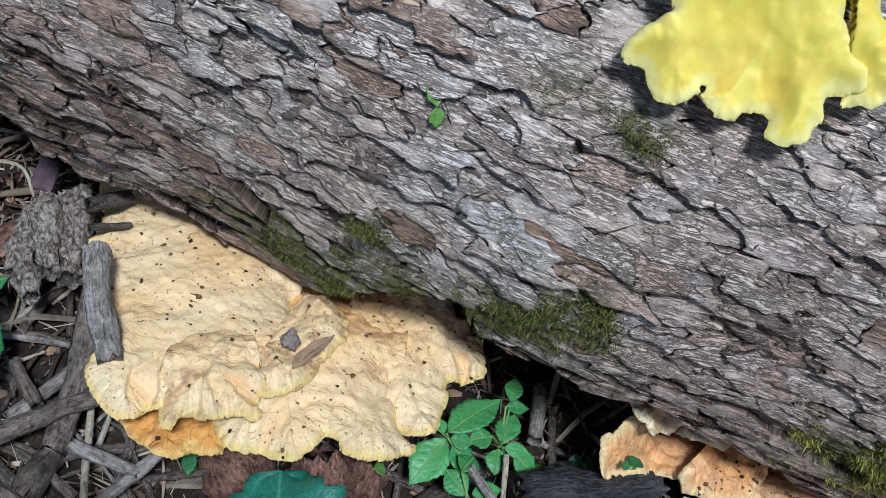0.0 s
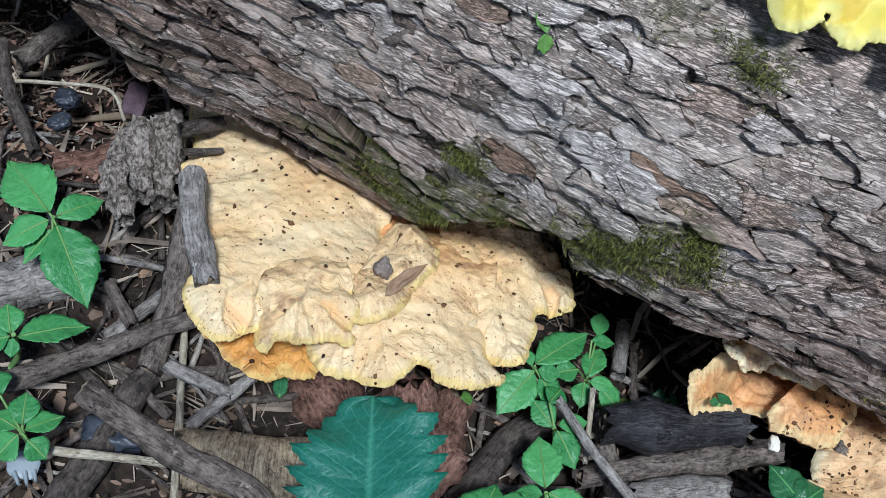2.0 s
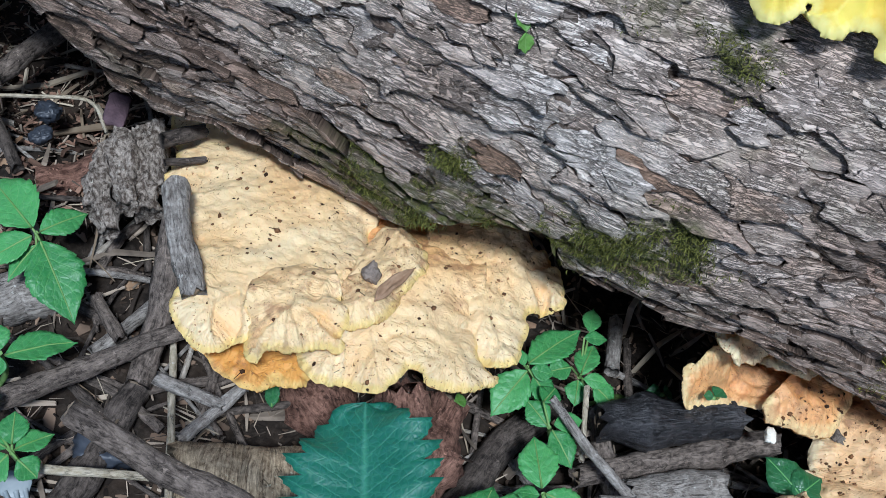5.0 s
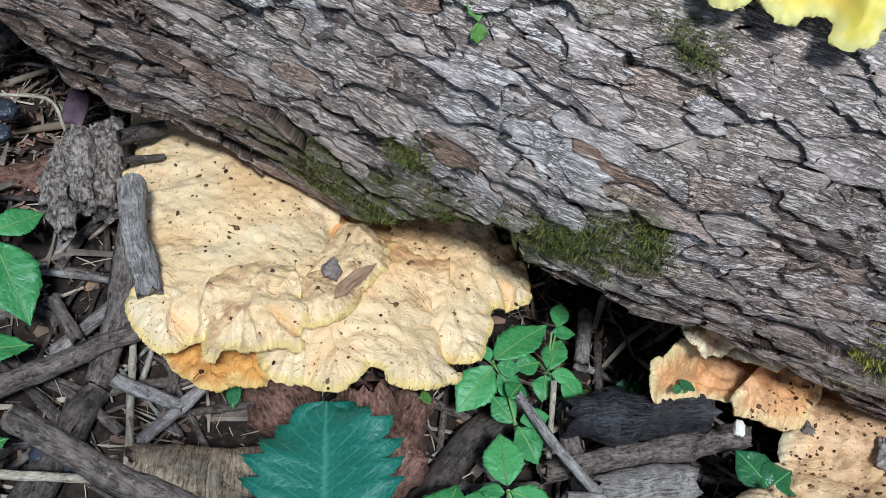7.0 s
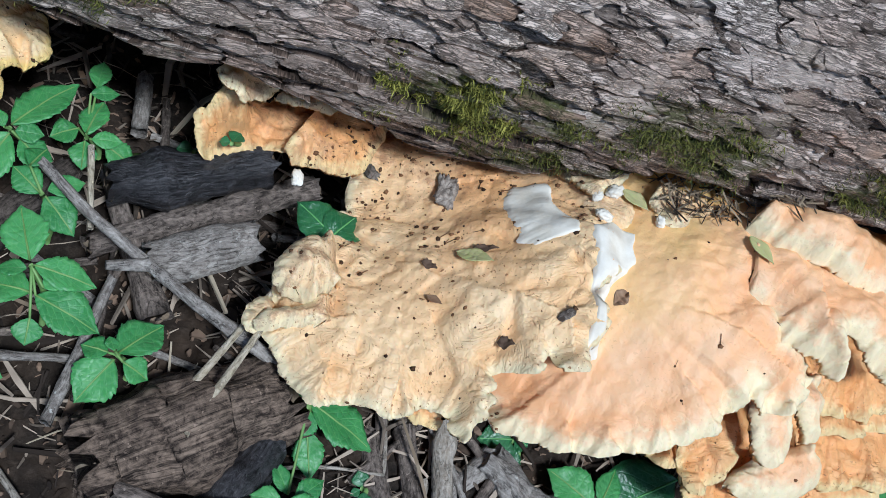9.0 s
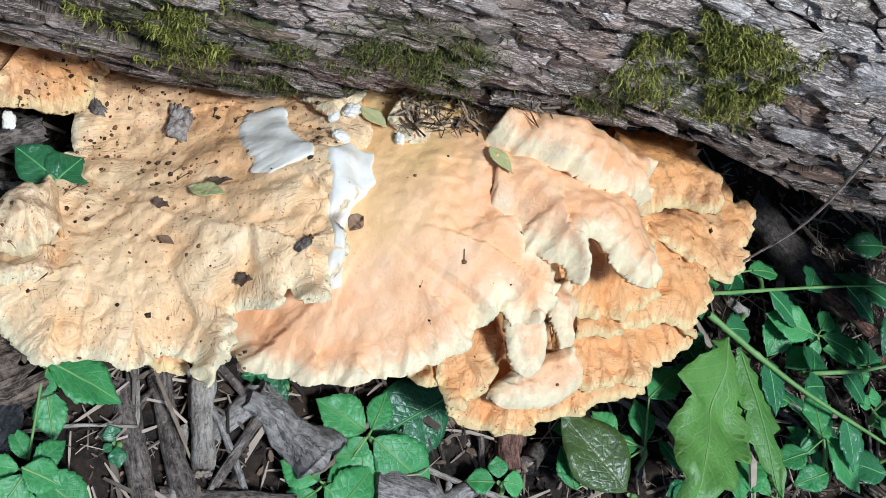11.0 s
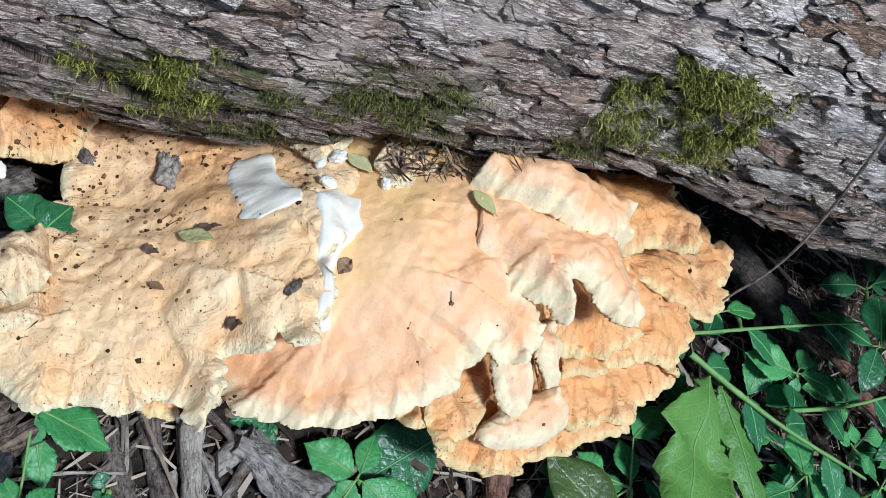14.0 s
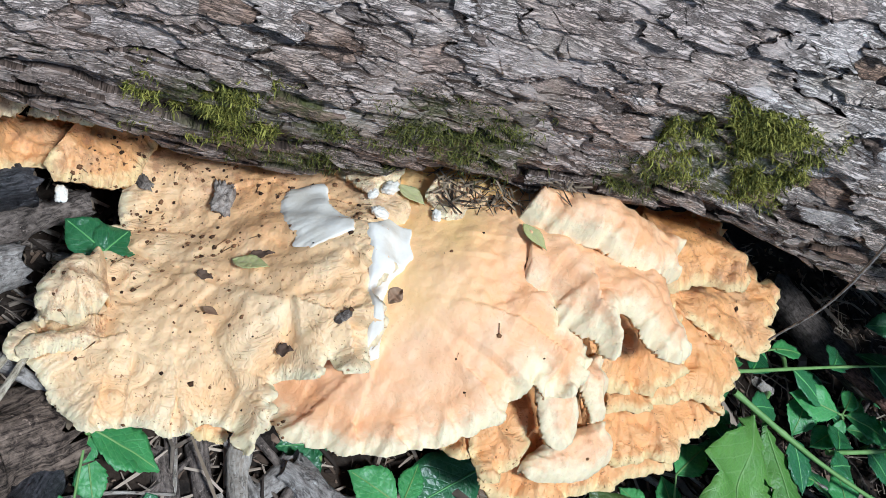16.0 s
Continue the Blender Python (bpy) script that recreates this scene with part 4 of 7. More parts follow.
part("cap", cap_mesh([(-0.157, -0.322, 0.088), (-0.157, -0.289, 0.080)], [(-0.157, -0.345, 0.092), (-0.146, -0.358, 0.092), (-0.134, -0.354, 0.092), (-0.126, -0.346, 0.094), (-0.122, -0.328, 0.095), (-0.117, -0.313, 0.095), (-0.115, -0.296, 0.092), (-0.122, -0.280, 0.089), (-0.134, -0.274, 0.086), (-0.149, -0.275, 0.080)],
                     CREAM_CAP, seed=115, base=0.6, pleat=0.0030, thick=(0.006, 0.005), arch=0.006), left, "small lobe edged in deeper yellow")

part("cap", cap_mesh([(-0.20, -0.20, 0.062), (-0.15, -0.20, 0.062), (-0.10, -0.20, 0.062)], [(-0.204, -0.258, 0.060), (-0.171, -0.281, 0.068), (-0.147, -0.280, 0.072), (-0.125, -0.264, 0.070), (-0.119, -0.237, 0.064)],
                     ORANGE_CAP, seed=117), left, "brownish hollow part by the bark")

# the small orange group in the hollow under the log
mid = thing("bracket_fungus", "small orange bracket fungus under the log beside charred wood", "mushroom", "bracket fungi on the log")
part("cap", cap_mesh([(0.115, -0.205, 0.066), (0.15, -0.205, 0.056)], [(0.080, -0.258, 0.085), (0.068, -0.261, 0.084), (0.060, -0.270, 0.078), (0.061, -0.277, 0.068), (0.066, -0.282, 0.058), (0.072, -0.284, 0.050), (0.087, -0.276, 0.048), (0.107, -0.265, 0.048), (0.120, -0.259, 0.050), (0.130, -0.243, 0.055)], ORANGE_CAP, seed=121, arch=-0.008, pleat=0.0060, scallop=0.0054, thick=(0.008, 0.004), rugged=1.6), mid, "upturned ear-shaped lobe")
part("cap", cap_mesh([(0.135, -0.215, 0.062), (0.185, -0.21, 0.058)], [(0.115, -0.265, 0.070), (0.113, -0.272, 0.067), (0.118, -0.275, 0.062), (0.126, -0.275, 0.060), (0.139, -0.272, 0.059), (0.154, -0.268, 0.058), (0.162, -0.259, 0.057), (0.166, -0.244, 0.056), (0.173, -0.225, 0.055)], ORANGE_CAP, seed=123, thick=(0.006, 0.006), arch=0.008, pleat=0.0015, scallop=0.0041, curl=0.3, rugged=1.6), mid, "rounded blunt lobe")
part("cap", cap_mesh([(0.085, -0.235, 0.110), (0.125, -0.225, 0.105)], [(0.064, -0.264, 0.110), (0.065, -0.269, 0.108), (0.071, -0.271, 0.106), (0.079, -0.272, 0.103), (0.083, -0.276, 0.101), (0.086, -0.271, 0.102), (0.096, -0.267, 0.100), (0.101, -0.253, 0.100)], PALE_CAP, seed=125, thick=(0.006, 0.004), pleat=0.0045, scallop=0.0041), mid, "pale broken upper lobe")
part("cap", cap_mesh([(0.12, -0.225, 0.092), (0.155, -0.22, 0.085)], [(0.098, -0.258, 0.092), (0.107, -0.258, 0.090), (0.122, -0.254, 0.087), (0.135, -0.250, 0.084), (0.136, -0.244, 0.084)], PALE_CAP, seed=126, thick=(0.004, 0.003), pleat=0.0015, scallop=0.0027), mid, "thin pale strip lobe")

# the big peach cluster
right = thing("bracket_fungus", "large peach-orange bracket fungus cluster with torn white patches", "mushroom", "bracket fungi on the log")
part("cap", cap_mesh([(0.268, -0.242, 0.050), (0.31, -0.225, 0.105), (0.36, -0.235, 0.125), (0.405, -0.245, 0.14)],
                     [(0.259, -0.392, 0.052), (0.268, -0.401, 0.060), (0.276, -0.405, 0.066), (0.296, -0.411, 0.076), (0.310, -0.417, 0.085), (0.325, -0.416, 0.093), (0.347, -0.410, 0.102), (0.368, -0.401, 0.112), (0.385, -0.387, 0.120), (0.390, -0.379, 0.126), (0.390, -0.369, 0.130), (0.398, -0.383, 0.130), (0.409, -0.383, 0.132), (0.425, -0.370, 0.136), (0.424, -0.349, 0.142), (0.403, -0.335, 0.150), (0.397, -0.300, 0.150)],
                     PEACH_CAP, seed=135, groove=0.042, pleat=0.0085, arch=0.014, rugged=0.6, scallop=0.0068, curl=0.35), right, "wide peach fan with orange zones")
part("cap", cap_mesh([(0.155, -0.205, 0.02), (0.20, -0.215, 0.05), (0.255, -0.222, 0.08), (0.31, -0.222, 0.118)],
                     [(0.160, -0.255, 0.030), (0.159, -0.291, 0.040), (0.143, -0.319, 0.045), (0.130, -0.344, 0.045), (0.124, -0.376, 0.045), (0.140, -0.388, 0.048), (0.146, -0.403, 0.048), (0.165, -0.412, 0.050), (0.183, -0.415, 0.052), (0.196, -0.411, 0.055), (0.212, -0.419, 0.057), (0.222, -0.411, 0.060), (0.237, -0.407, 0.066),
                      (0.246, -0.425, 0.070), (0.254, -0.422, 0.075), (0.259, -0.409, 0.086), (0.259, -0.396, 0.096), (0.261, -0.389, 0.100), (0.271, -0.386, 0.106), (0.273, -0.380, 0.110), (0.281, -0.378, 0.114), (0.287, -0.383, 0.115), (0.297, -0.381, 0.118), (0.301, -0.372, 0.122), (0.309, -0.368, 0.124), (0.298, -0.354, 0.130), (0.305, -0.315, 0.128), (0.315, -0.292, 0.126)],
                     PALE_CAP, seed=131, groove=0.085, soft=0.07, scallop=0.0081, pleat=0.0085, rugged=0.8, arch=0.004, curl=0.4), right, "wide cream sheet torn along one edge")
part("cap", cap_mesh([(0.370, -0.284, 0.138), (0.412, -0.295, 0.154), (0.444, -0.302, 0.158)], [(0.378, -0.330, 0.134), (0.394, -0.340, 0.140), (0.418, -0.356, 0.150), (0.429, -0.362, 0.146), (0.430, -0.356, 0.150), (0.426, -0.347, 0.160), (0.435, -0.342, 0.166), (0.451, -0.349, 0.154), (0.462, -0.354, 0.150), (0.486, -0.347, 0.146), (0.491, -0.336, 0.148), (0.477, -0.316, 0.152)],
                     PEACH_CAP, seed=141, groove=0.045, base=0.6, pleat=0.0065, arch=0.012, curl=0.4, thick=(0.006, 0.004)), right, "pinkish arched lobe with pleated edge")
part("cap", cap_mesh([(0.380, -0.265, 0.150), (0.407, -0.263, 0.155), (0.445, -0.263, 0.155), (0.477, -0.277, 0.152)], [(0.370, -0.290, 0.156), (0.383, -0.301, 0.160), (0.398, -0.303, 0.166), (0.417, -0.304, 0.170), (0.436, -0.313, 0.168), (0.458, -0.311, 0.164), (0.479, -0.302, 0.160), (0.478, -0.288, 0.158)],
                     PEACH_CAP, seed=143, base=0.6, pleat=0.0036, arch=0.012, curl=0.7, thick=(0.008, 0.006)), right, "long pale rolled upper lobe")
part("cap", cap_mesh([(0.472, -0.232, 0.125), (0.511, -0.225, 0.125), (0.541, -0.233, 0.125)], [(0.469, -0.279, 0.130), (0.488, -0.289, 0.130), (0.503, -0.285, 0.132), (0.525, -0.281, 0.132), (0.553, -0.275, 0.130), (0.560, -0.260, 0.132), (0.549, -0.247, 0.132), (0.536, -0.240, 0.130)],
                     ORANGE_CAP, seed=145, arch=0.006, pleat=0.007, scallop=0.0065), right)
part("cap", cap_mesh([(0.519, -0.215, 0.115), (0.548, -0.222, 0.115)], [(0.508, -0.247, 0.125), (0.521, -0.240, 0.126), (0.537, -0.239, 0.126), (0.542, -0.225, 0.124), (0.522, -0.226, 0.122)],
                     ORANGE_CAP, seed=146, arch=0.004, thick=(0.008, 0.006)), right, "small rounded lobe")
part("cap", cap_mesh([(0.45, -0.22, 0.08), (0.53, -0.21, 0.08), (0.58, -0.215, 0.08)], [(0.530, -0.289, 0.096), (0.557, -0.297, 0.094), (0.576, -0.300, 0.092), (0.594, -0.297, 0.090), (0.608, -0.279, 0.090), (0.601, -0.273, 0.090), (0.616, -0.256, 0.088), (0.616, -0.239, 0.088), (0.600, -0.234, 0.086)],
                     ORANGE_CAP, seed=147, pleat=0.007, scallop=0.0065), right)
part("cap", cap_mesh([(0.40, -0.245, 0.085), (0.45, -0.235, 0.085), (0.52, -0.22, 0.075)], [(0.445, -0.348, 0.100), (0.465, -0.354, 0.098), (0.488, -0.351, 0.097), (0.508, -0.338, 0.096), (0.522, -0.325, 0.095), (0.520, -0.303, 0.095), (0.518, -0.283, 0.095)],
                     ORANGE_CAP, seed=149, pleat=0.007, arch=0.006, scallop=0.0065), right)
part("cap", cap_mesh([(0.44, -0.235, 0.075), (0.53, -0.22, 0.07)], [(0.465, -0.363, 0.085), (0.497, -0.352, 0.086), (0.532, -0.342, 0.085), (0.560, -0.343, 0.082), (0.568, -0.329, 0.082), (0.575, -0.315, 0.082), (0.570, -0.301, 0.082), (0.570, -0.284, 0.082)],
                     ORANGE_CAP, seed=150, pleat=0.007, arch=0.006, scallop=0.0065), right)
part("cap", cap_mesh([(0.41, -0.245, 0.065), (0.46, -0.24, 0.06), (0.52, -0.225, 0.055)], [(0.457, -0.378, 0.072), (0.473, -0.389, 0.070), (0.491, -0.388, 0.070), (0.505, -0.382, 0.072), (0.522, -0.374, 0.072), (0.544, -0.359, 0.070), (0.557, -0.345, 0.070), (0.569, -0.338, 0.068), (0.573, -0.316, 0.068)],
                     ORANGE_CAP, seed=151, pleat=0.007, arch=0.006, scallop=0.0065), right)
part("cap", cap_mesh([(0.408, -0.353, 0.105), (0.425, -0.348, 0.110)], [(0.405, -0.371, 0.106), (0.411, -0.387, 0.098), (0.417, -0.396, 0.096), (0.426, -0.398, 0.096), (0.434, -0.392, 0.098), (0.436, -0.381, 0.102), (0.427, -0.364, 0.110)],
                     PEACH_CAP, seed=153, base=0.6, thick=(0.009, 0.008), curl=0.4, pleat=0.0027, scallop=0.0014, arch=0.006), right, "tongue-shaped lobe")
part("cap", cap_mesh([(0.433, -0.344, 0.110), (0.445, -0.340, 0.115)], [(0.432, -0.366, 0.110), (0.439, -0.376, 0.104), (0.446, -0.380, 0.103), (0.453, -0.374, 0.104), (0.451, -0.364, 0.106), (0.455, -0.355, 0.108), (0.449, -0.347, 0.112)],
                     PEACH_CAP, seed=155, base=0.6, thick=(0.009, 0.008), curl=0.4, pleat=0.0027, scallop=0.0014, arch=0.006), right, "tongue-shaped lobe")
part("cap", cap_mesh([(0.432, -0.380, 0.074), (0.463, -0.367, 0.076)], [(0.424, -0.388, 0.074), (0.414, -0.399, 0.072), (0.421, -0.407, 0.070), (0.445, -0.404, 0.070), (0.464, -0.397, 0.072), (0.475, -0.387, 0.074), (0.475, -0.377, 0.076), (0.467, -0.370, 0.078)],
                     PEACH_CAP, seed=157, base=0.6, arch=0.006, thick=(0.012, 0.008), pleat=0.0018, curl=0.5, scallop=0.0014), right, "broad pale tongue-shaped lobe")
part("cap", cap_mesh([(0.37, -0.30, 0.06), (0.41, -0.29, 0.06)], [(0.379, -0.394, 0.070), (0.386, -0.408, 0.066), (0.398, -0.411, 0.065), (0.406, -0.404, 0.066), (0.413, -0.385, 0.075)],
                     ORANGE_CAP, seed=158, arch=0.006), right)
part("cap", cap_mesh([(0.34, -0.27, 0.05), (0.40, -0.265, 0.04), (0.48, -0.25, 0.04)], [(0.358, -0.391, 0.060), (0.373, -0.396, 0.056), (0.388, -0.394, 0.055), (0.399, -0.410, 0.048), (0.419, -0.417, 0.046), (0.448, -0.412, 0.046), (0.463, -0.403, 0.047), (0.476, -0.398, 0.047), (0.500, -0.388, 0.050), (0.520, -0.381, 0.050), (0.539, -0.370, 0.052), (0.550, -0.348, 0.055)],
                     ORANGE_CAP, seed=159, arch=0.008, pleat=0.007, scallop=0.0065), right)
part("cap", cap_mesh([(0.19, -0.24, 0.03), (0.25, -0.24, 0.03)], [(0.218, -0.408, 0.048), (0.228, -0.410, 0.046), (0.242, -0.408, 0.046), (0.243, -0.398, 0.050)], ORANGE_CAP, seed=160), right, "small lower lobe")

part("cap", cap_mesh([(0.158, -0.310, 0.045), (0.167, -0.344, 0.050)], [(0.149, -0.314, 0.050), (0.136, -0.327, 0.056), (0.129, -0.345, 0.058), (0.135, -0.359, 0.058), (0.151, -0.360, 0.058), (0.162, -0.352, 0.056)], PALE_CAP, seed=161, base=0.6, arch=0.012, pleat=0.0060, thick=(0.01, 0.008)), right, "knobbly side lobe")
part("cap", cap_mesh([(0.168, -0.348, 0.052), (0.171, -0.367, 0.052)], [(0.151, -0.360, 0.058), (0.133, -0.370, 0.056), (0.124, -0.380, 0.054), (0.129, -0.385, 0.054), (0.144, -0.381, 0.056), (0.157, -0.376, 0.058)], PALE_CAP, seed=162, base=0.6, arch=0.008, thick=(0.009, 0.007)), right, "tongue-shaped side lobe")
part("cap", cap_mesh([(0.273, -0.251, 0.110), (0.312, -0.241, 0.118)], [(0.278, -0.262, 0.120), (0.290, -0.273, 0.124), (0.303, -0.267, 0.126), (0.310, -0.255, 0.126)], PALE_CAP, seed=163, base=0.6, thick=(0.008, 0.007)), right, "small broken lobe by the bark")
part("cap", cap_mesh([(0.331, -0.246, 0.125), (0.376, -0.251, 0.130)], [(0.321, -0.272, 0.134), (0.327, -0.285, 0.136), (0.344, -0.287, 0.138), (0.360, -0.279, 0.140), (0.371, -0.268, 0.140)], PALE_CAP, seed=164, base=0.6, thick=(0.008, 0.007)), right, "small broken lobe by the bark")

# the yellow shelf on the upper side of the log
yellow = thing("bracket_fungus", "bright sulphur-yellow lobed bracket fungus on top of the log", "mushroom", "bracket fungi on the log")


def on_log(points, lift):
    """Rim points given as (along, degrees, lift)."""
    out = []
    for s, deg, up in points:
        n = math.cos(math.radians(deg)) * SIDE + math.sin(math.radians(deg)) * UP
        out.append(tuple(AXIS_AT + s * AXIS + (log_radius(s) + up) * n + np.array((-0.002, -0.82, 0.57)) * lift))
    return out


_tip = math.radians(62)
_up = math.cos(_tip) * SIDE + math.sin(_tip) * UP
YELLOW_SHAPE = dict(pleat=0.0018, scallop=0.0032, thick=(0.012, 0.0060), curl=0.25, soft=0.030, rugged=0.6, arch=0.008, facing=np.stack([AXIS, np.cross(_up, AXIS), _up], 1))
part("cap", cap_mesh(on_log([(*(-0.019, 34), 0.018), (*(0.008, 39), 0.020), (*(0.054, 40), 0.020)], 0),
                     on_log([(*(-0.006, 32), 0.016), (*(-0.017, 29), 0.013), (*(-0.019, 26), 0.013), (*(-0.008, 26), 0.013), (*(-0.002, 24), 0.013), (*(0.008, 24), 0.013), (*(0.017, 26), 0.013), (*(0.017, 27), 0.014), (*(0.021, 27), 0.014), (*(0.020, 26), 0.013), (*(0.025, 25), 0.013), (*(0.034, 24), 0.013), (*(0.041, 26), 0.014), (*(0.052, 26), 0.014), (*(0.056, 24), 0.013),
                             (*(0.068, 24), 0.013), (*(0.073, 24), 0.013), (*(0.072, 26), 0.013), (*(0.075, 27), 0.013), (*(0.072, 29), 0.014), (*(0.084, 30), 0.014), (*(0.084, 32), 0.014), (*(0.079, 33), 0.015), (*(0.074, 34), 0.016), (*(0.064, 36), 0.018)], 0.009),
                     YELLOW_CAP, seed=171, **YELLOW_SHAPE), yellow)
part("cap", cap_mesh(on_log([(*(0.056, 39), 0.012), (*(0.069, 41), 0.012)], 0),
                     on_log([(*(0.076, 30), 0.010), (*(0.079, 28), 0.010), (*(0.086, 29), 0.010), (*(0.093, 29), 0.010), (*(0.095, 31), 0.010), (*(0.089, 35), 0.011), (*(0.076, 38), 0.012)], 0.009),
                     YELLOW_CAP, seed=173, **YELLOW_SHAPE), yellow)


from mathutils.bvhtree import BVHTree

_off, _v, _f = 0, [], []
for _vs, _fs in SKIN:
    _v += [tuple(c) for c in _vs]
    _f += [tuple(int(i) + _off for i in q) for q in _fs]
    _off += len(_vs)
SKIN_TREE = BVHTree.FromPolygons(_v, _f)


def skin(x, y, lift=0.0):
    """The top of the fungus above a point of the plan, or None."""
    hit = SKIN_TREE.ray_cast(Vector((x, y, 0.34)), Vector((0, 0, -1)))
    if hit[0] is None:
        return None
    n = hit[1] if hit[1].z > 0 else -hit[1]
    return hit[0] + n * lift, n


def torn_patch(line, widths, mat, parent, name="torn_patch", label="", lift=0.0010, seed=0):
    """A strip of bared flesh that follows the skin along a line of the plan, with its widths."""
    n, m = 60, 17
    mid_ = spline([p[:2] for p in line], n)
    w = np.interp(np.linspace(0, 1, n), np.linspace(0, 1, len(widths)), widths) / 2
    d = np.gradient(mid_, axis=0)
    d /= np.linalg.norm(d, axis=1)[:, None]
    side = np.stack([-d[:, 1], d[:, 0]], 1)
    verts = []
    for i in range(n):
        for v in np.linspace(-1, 1, m):
            jag = 1 + 0.22 * float(vnoise(i * 0.14, 3.0 * np.sign(v), 0, seed)) + 0.04 * float(vnoise(i * 0.8, 3.0 * np.sign(v), 0, seed))
            x, y = mid_[i] + side[i] * w[i] * v * jag
            edge = max(abs(v), abs(2 * i / (n - 1) - 1) ** 8)
            hit = skin(x, y, 0.0)
            z = hit[0].z if hit else (verts[-1][2] if verts else 0.1)
            verts.append((x, y, z + (lift + 0.0007 * float(vnoise(x * 300, y * 300, 0, seed))) * (1 if edge < 0.9 else -0.8)))
    arr = np.array(verts).reshape(n, m, 3)
    for _ in range(14):
        z = np.pad(arr[..., 2], 1, "edge")
        arr[..., 2] = 0.5 * arr[..., 2] + (z[:-2, 1:-1] + z[2:, 1:-1] + z[1:-1, :-2] + z[1:-1, 2:]) / 8
    arr[..., 2] += 0.0014
    for side_ in (arr[0], arr[-1], arr[:, 0], arr[:, -1]):
        side_[:, 2] -= 0.0030
    return part(name, mesh_of(name, arr.reshape(-1, 3), grid_faces(n, m), mat), parent, label)


# ---- plants ----
def leaf_mesh(length, width, mat, teeth=9, fold=0.16, droop=0.2, seed=0, shape=0.42, tooth=0.10, wave=0.05, blunt=1.2, lean=0.25):
    """An ovate toothed leaf from its stalk at the origin along +x, midrib low, tip drooping."""
    n, m = 6 * teeth + 1, 4
    t = np.linspace(0, 1, n)
    half = np.where(t < shape, np.sin(0.5 * math.pi * np.clip(t / shape, 0, 1)) ** 0.75, np.cos(0.5 * math.pi * np.clip((t - shape) / (1 - shape), 0, 1)) ** blunt)
    flank = []
    for shift in (0.0, 0.37):
        at = t * teeth + shift + 0.25 * vnoise(t * 4, shift * 9, 0, seed)
        saw = at % 1.0
        bite = 0.7 + 0.8 * _hash(np.floor(at), np.zeros(n), np.full(n, int(shift * 10)), seed)
        flank.append(half * (1 - tooth + tooth * bite * (1.3 * saw * (1 - 0.35 * saw) + 0.2 * ((at * 3) % 1.0))) * width / 2)
    v = np.linspace(-1, 1, 2 * m + 1)
    T, V = t[:, None], v[None, :]
    half = np.where(V < 0, flank[0][:, None], flank[1][:, None])
    y = half * V
    x = length * (T + 0.0 * V) + (0.5 * lean) * half * np.abs(V) ** 2
    z = fold * np.abs(y) * (1 - 0.5 * np.abs(V)) - droop * length * T**2 + wave * width * vnoise(T * 5, V * 1.5, 0, seed) * (0.3 + np.abs(V)) + 0.006 * length * np.cos(T * 7 * 2 * math.pi - np.abs(V) * 4) * np.abs(V)
    verts = np.stack([x, y, z + 0 * x], -1).reshape(-1, 3)
    top = verts.copy()
    low = verts - (0, 0, 0.0004)
    f = grid_faces(n, 2 * m + 1)
    k = len(top)
    rimA = [i * (2 * m + 1) for i in range(n)]
    rimB = [i * (2 * m + 1) + 2 * m for i in range(n)]
    q = [(a, b, b + k, a + k) for a, b in zip(rimA, rimA[1:])] + [(b, a, a + k, b + k) for a, b in zip(rimB, rimB[1:])]
    att = {"along": np.tile((T + 0 * V).ravel(), 2), "across": np.tile((V + 0 * T).ravel(), 2)}
    return mesh_of("leaf", np.concatenate([top, low]), [f, f[:, ::-1] + k, np.array(q)], mat, att)


def leaf(parent, base, tip, width, mat=None, seed=0, roll=0.0, label="", **more):
    base, tip = Vector(base), Vector(tip)
    d = tip - base
    ob = part("leaf", leaf_mesh(d.length, width, mat or GREEN, seed=seed, **more), parent, label)
    side = Vector((0, 0, 1)).cross(d).normalized()
    up = d.normalized().cross(side)
    m = Matrix((d.normalized(), side, up)).transposed().to_4x4()
    ob.matrix_basis = Matrix.Translation(base) @ m @ Matrix.Rotation(radians(roll), 4, "X")
    if width > 0.014 and (mat or GREEN) in (GREEN, DARK_GREEN, LIGHT_GREEN):
        t = np.linspace(0.0, 0.92, 14)
        z = -more.get("droop", 0.2) * d.length * t**2 + 0.3 * more.get("wave", 0.05) * width * vnoise(t * 5, 0.0, 0, seed) + 0.0002
        rib = new("midrib", stick_mesh([(float(d.length * a), 0.0, float(c)) for a, c in zip(t, z)], 0.00055 + 0.006 * width, 0.0003, STEM_GREEN if (mat or GREEN) != DARK_GREEN else GREEN, sides=6, knobs=0.0, step=0.004))
        rib.parent = ob
    return ob


def plant(label, root, crown, leaves, mat=None, stem=0.0016, name="seedling", category="plant", **more):
    """A seedling: a stem from root to crown and leaves, each a stalk's end, a tip and a width."""
    ob = thing(name, label, category, "green seedlings" if name == "seedling" else "", at=root)
    part("stem", stick_mesh([root, tuple((np.array(root) * 0.5 + np.array(crown) * 0.5) + (0.003, 0.002, 0)), crown], stem * 1.2, stem, STEM_GREEN, sides=7), ob)
    for k, (b, tip, w) in enumerate(leaves):
        if math.dist(b, crown) > 0.004:
            part("petiole", stick_mesh([crown, b], stem * 0.6, stem * 0.45, STEM_GREEN, sides=6), ob)
        leaf(ob, b, tip, w, mat, seed=k + int(1000 * abs(root[0])), roll=(k * 37 % 25) - 12, **more)
    return ob


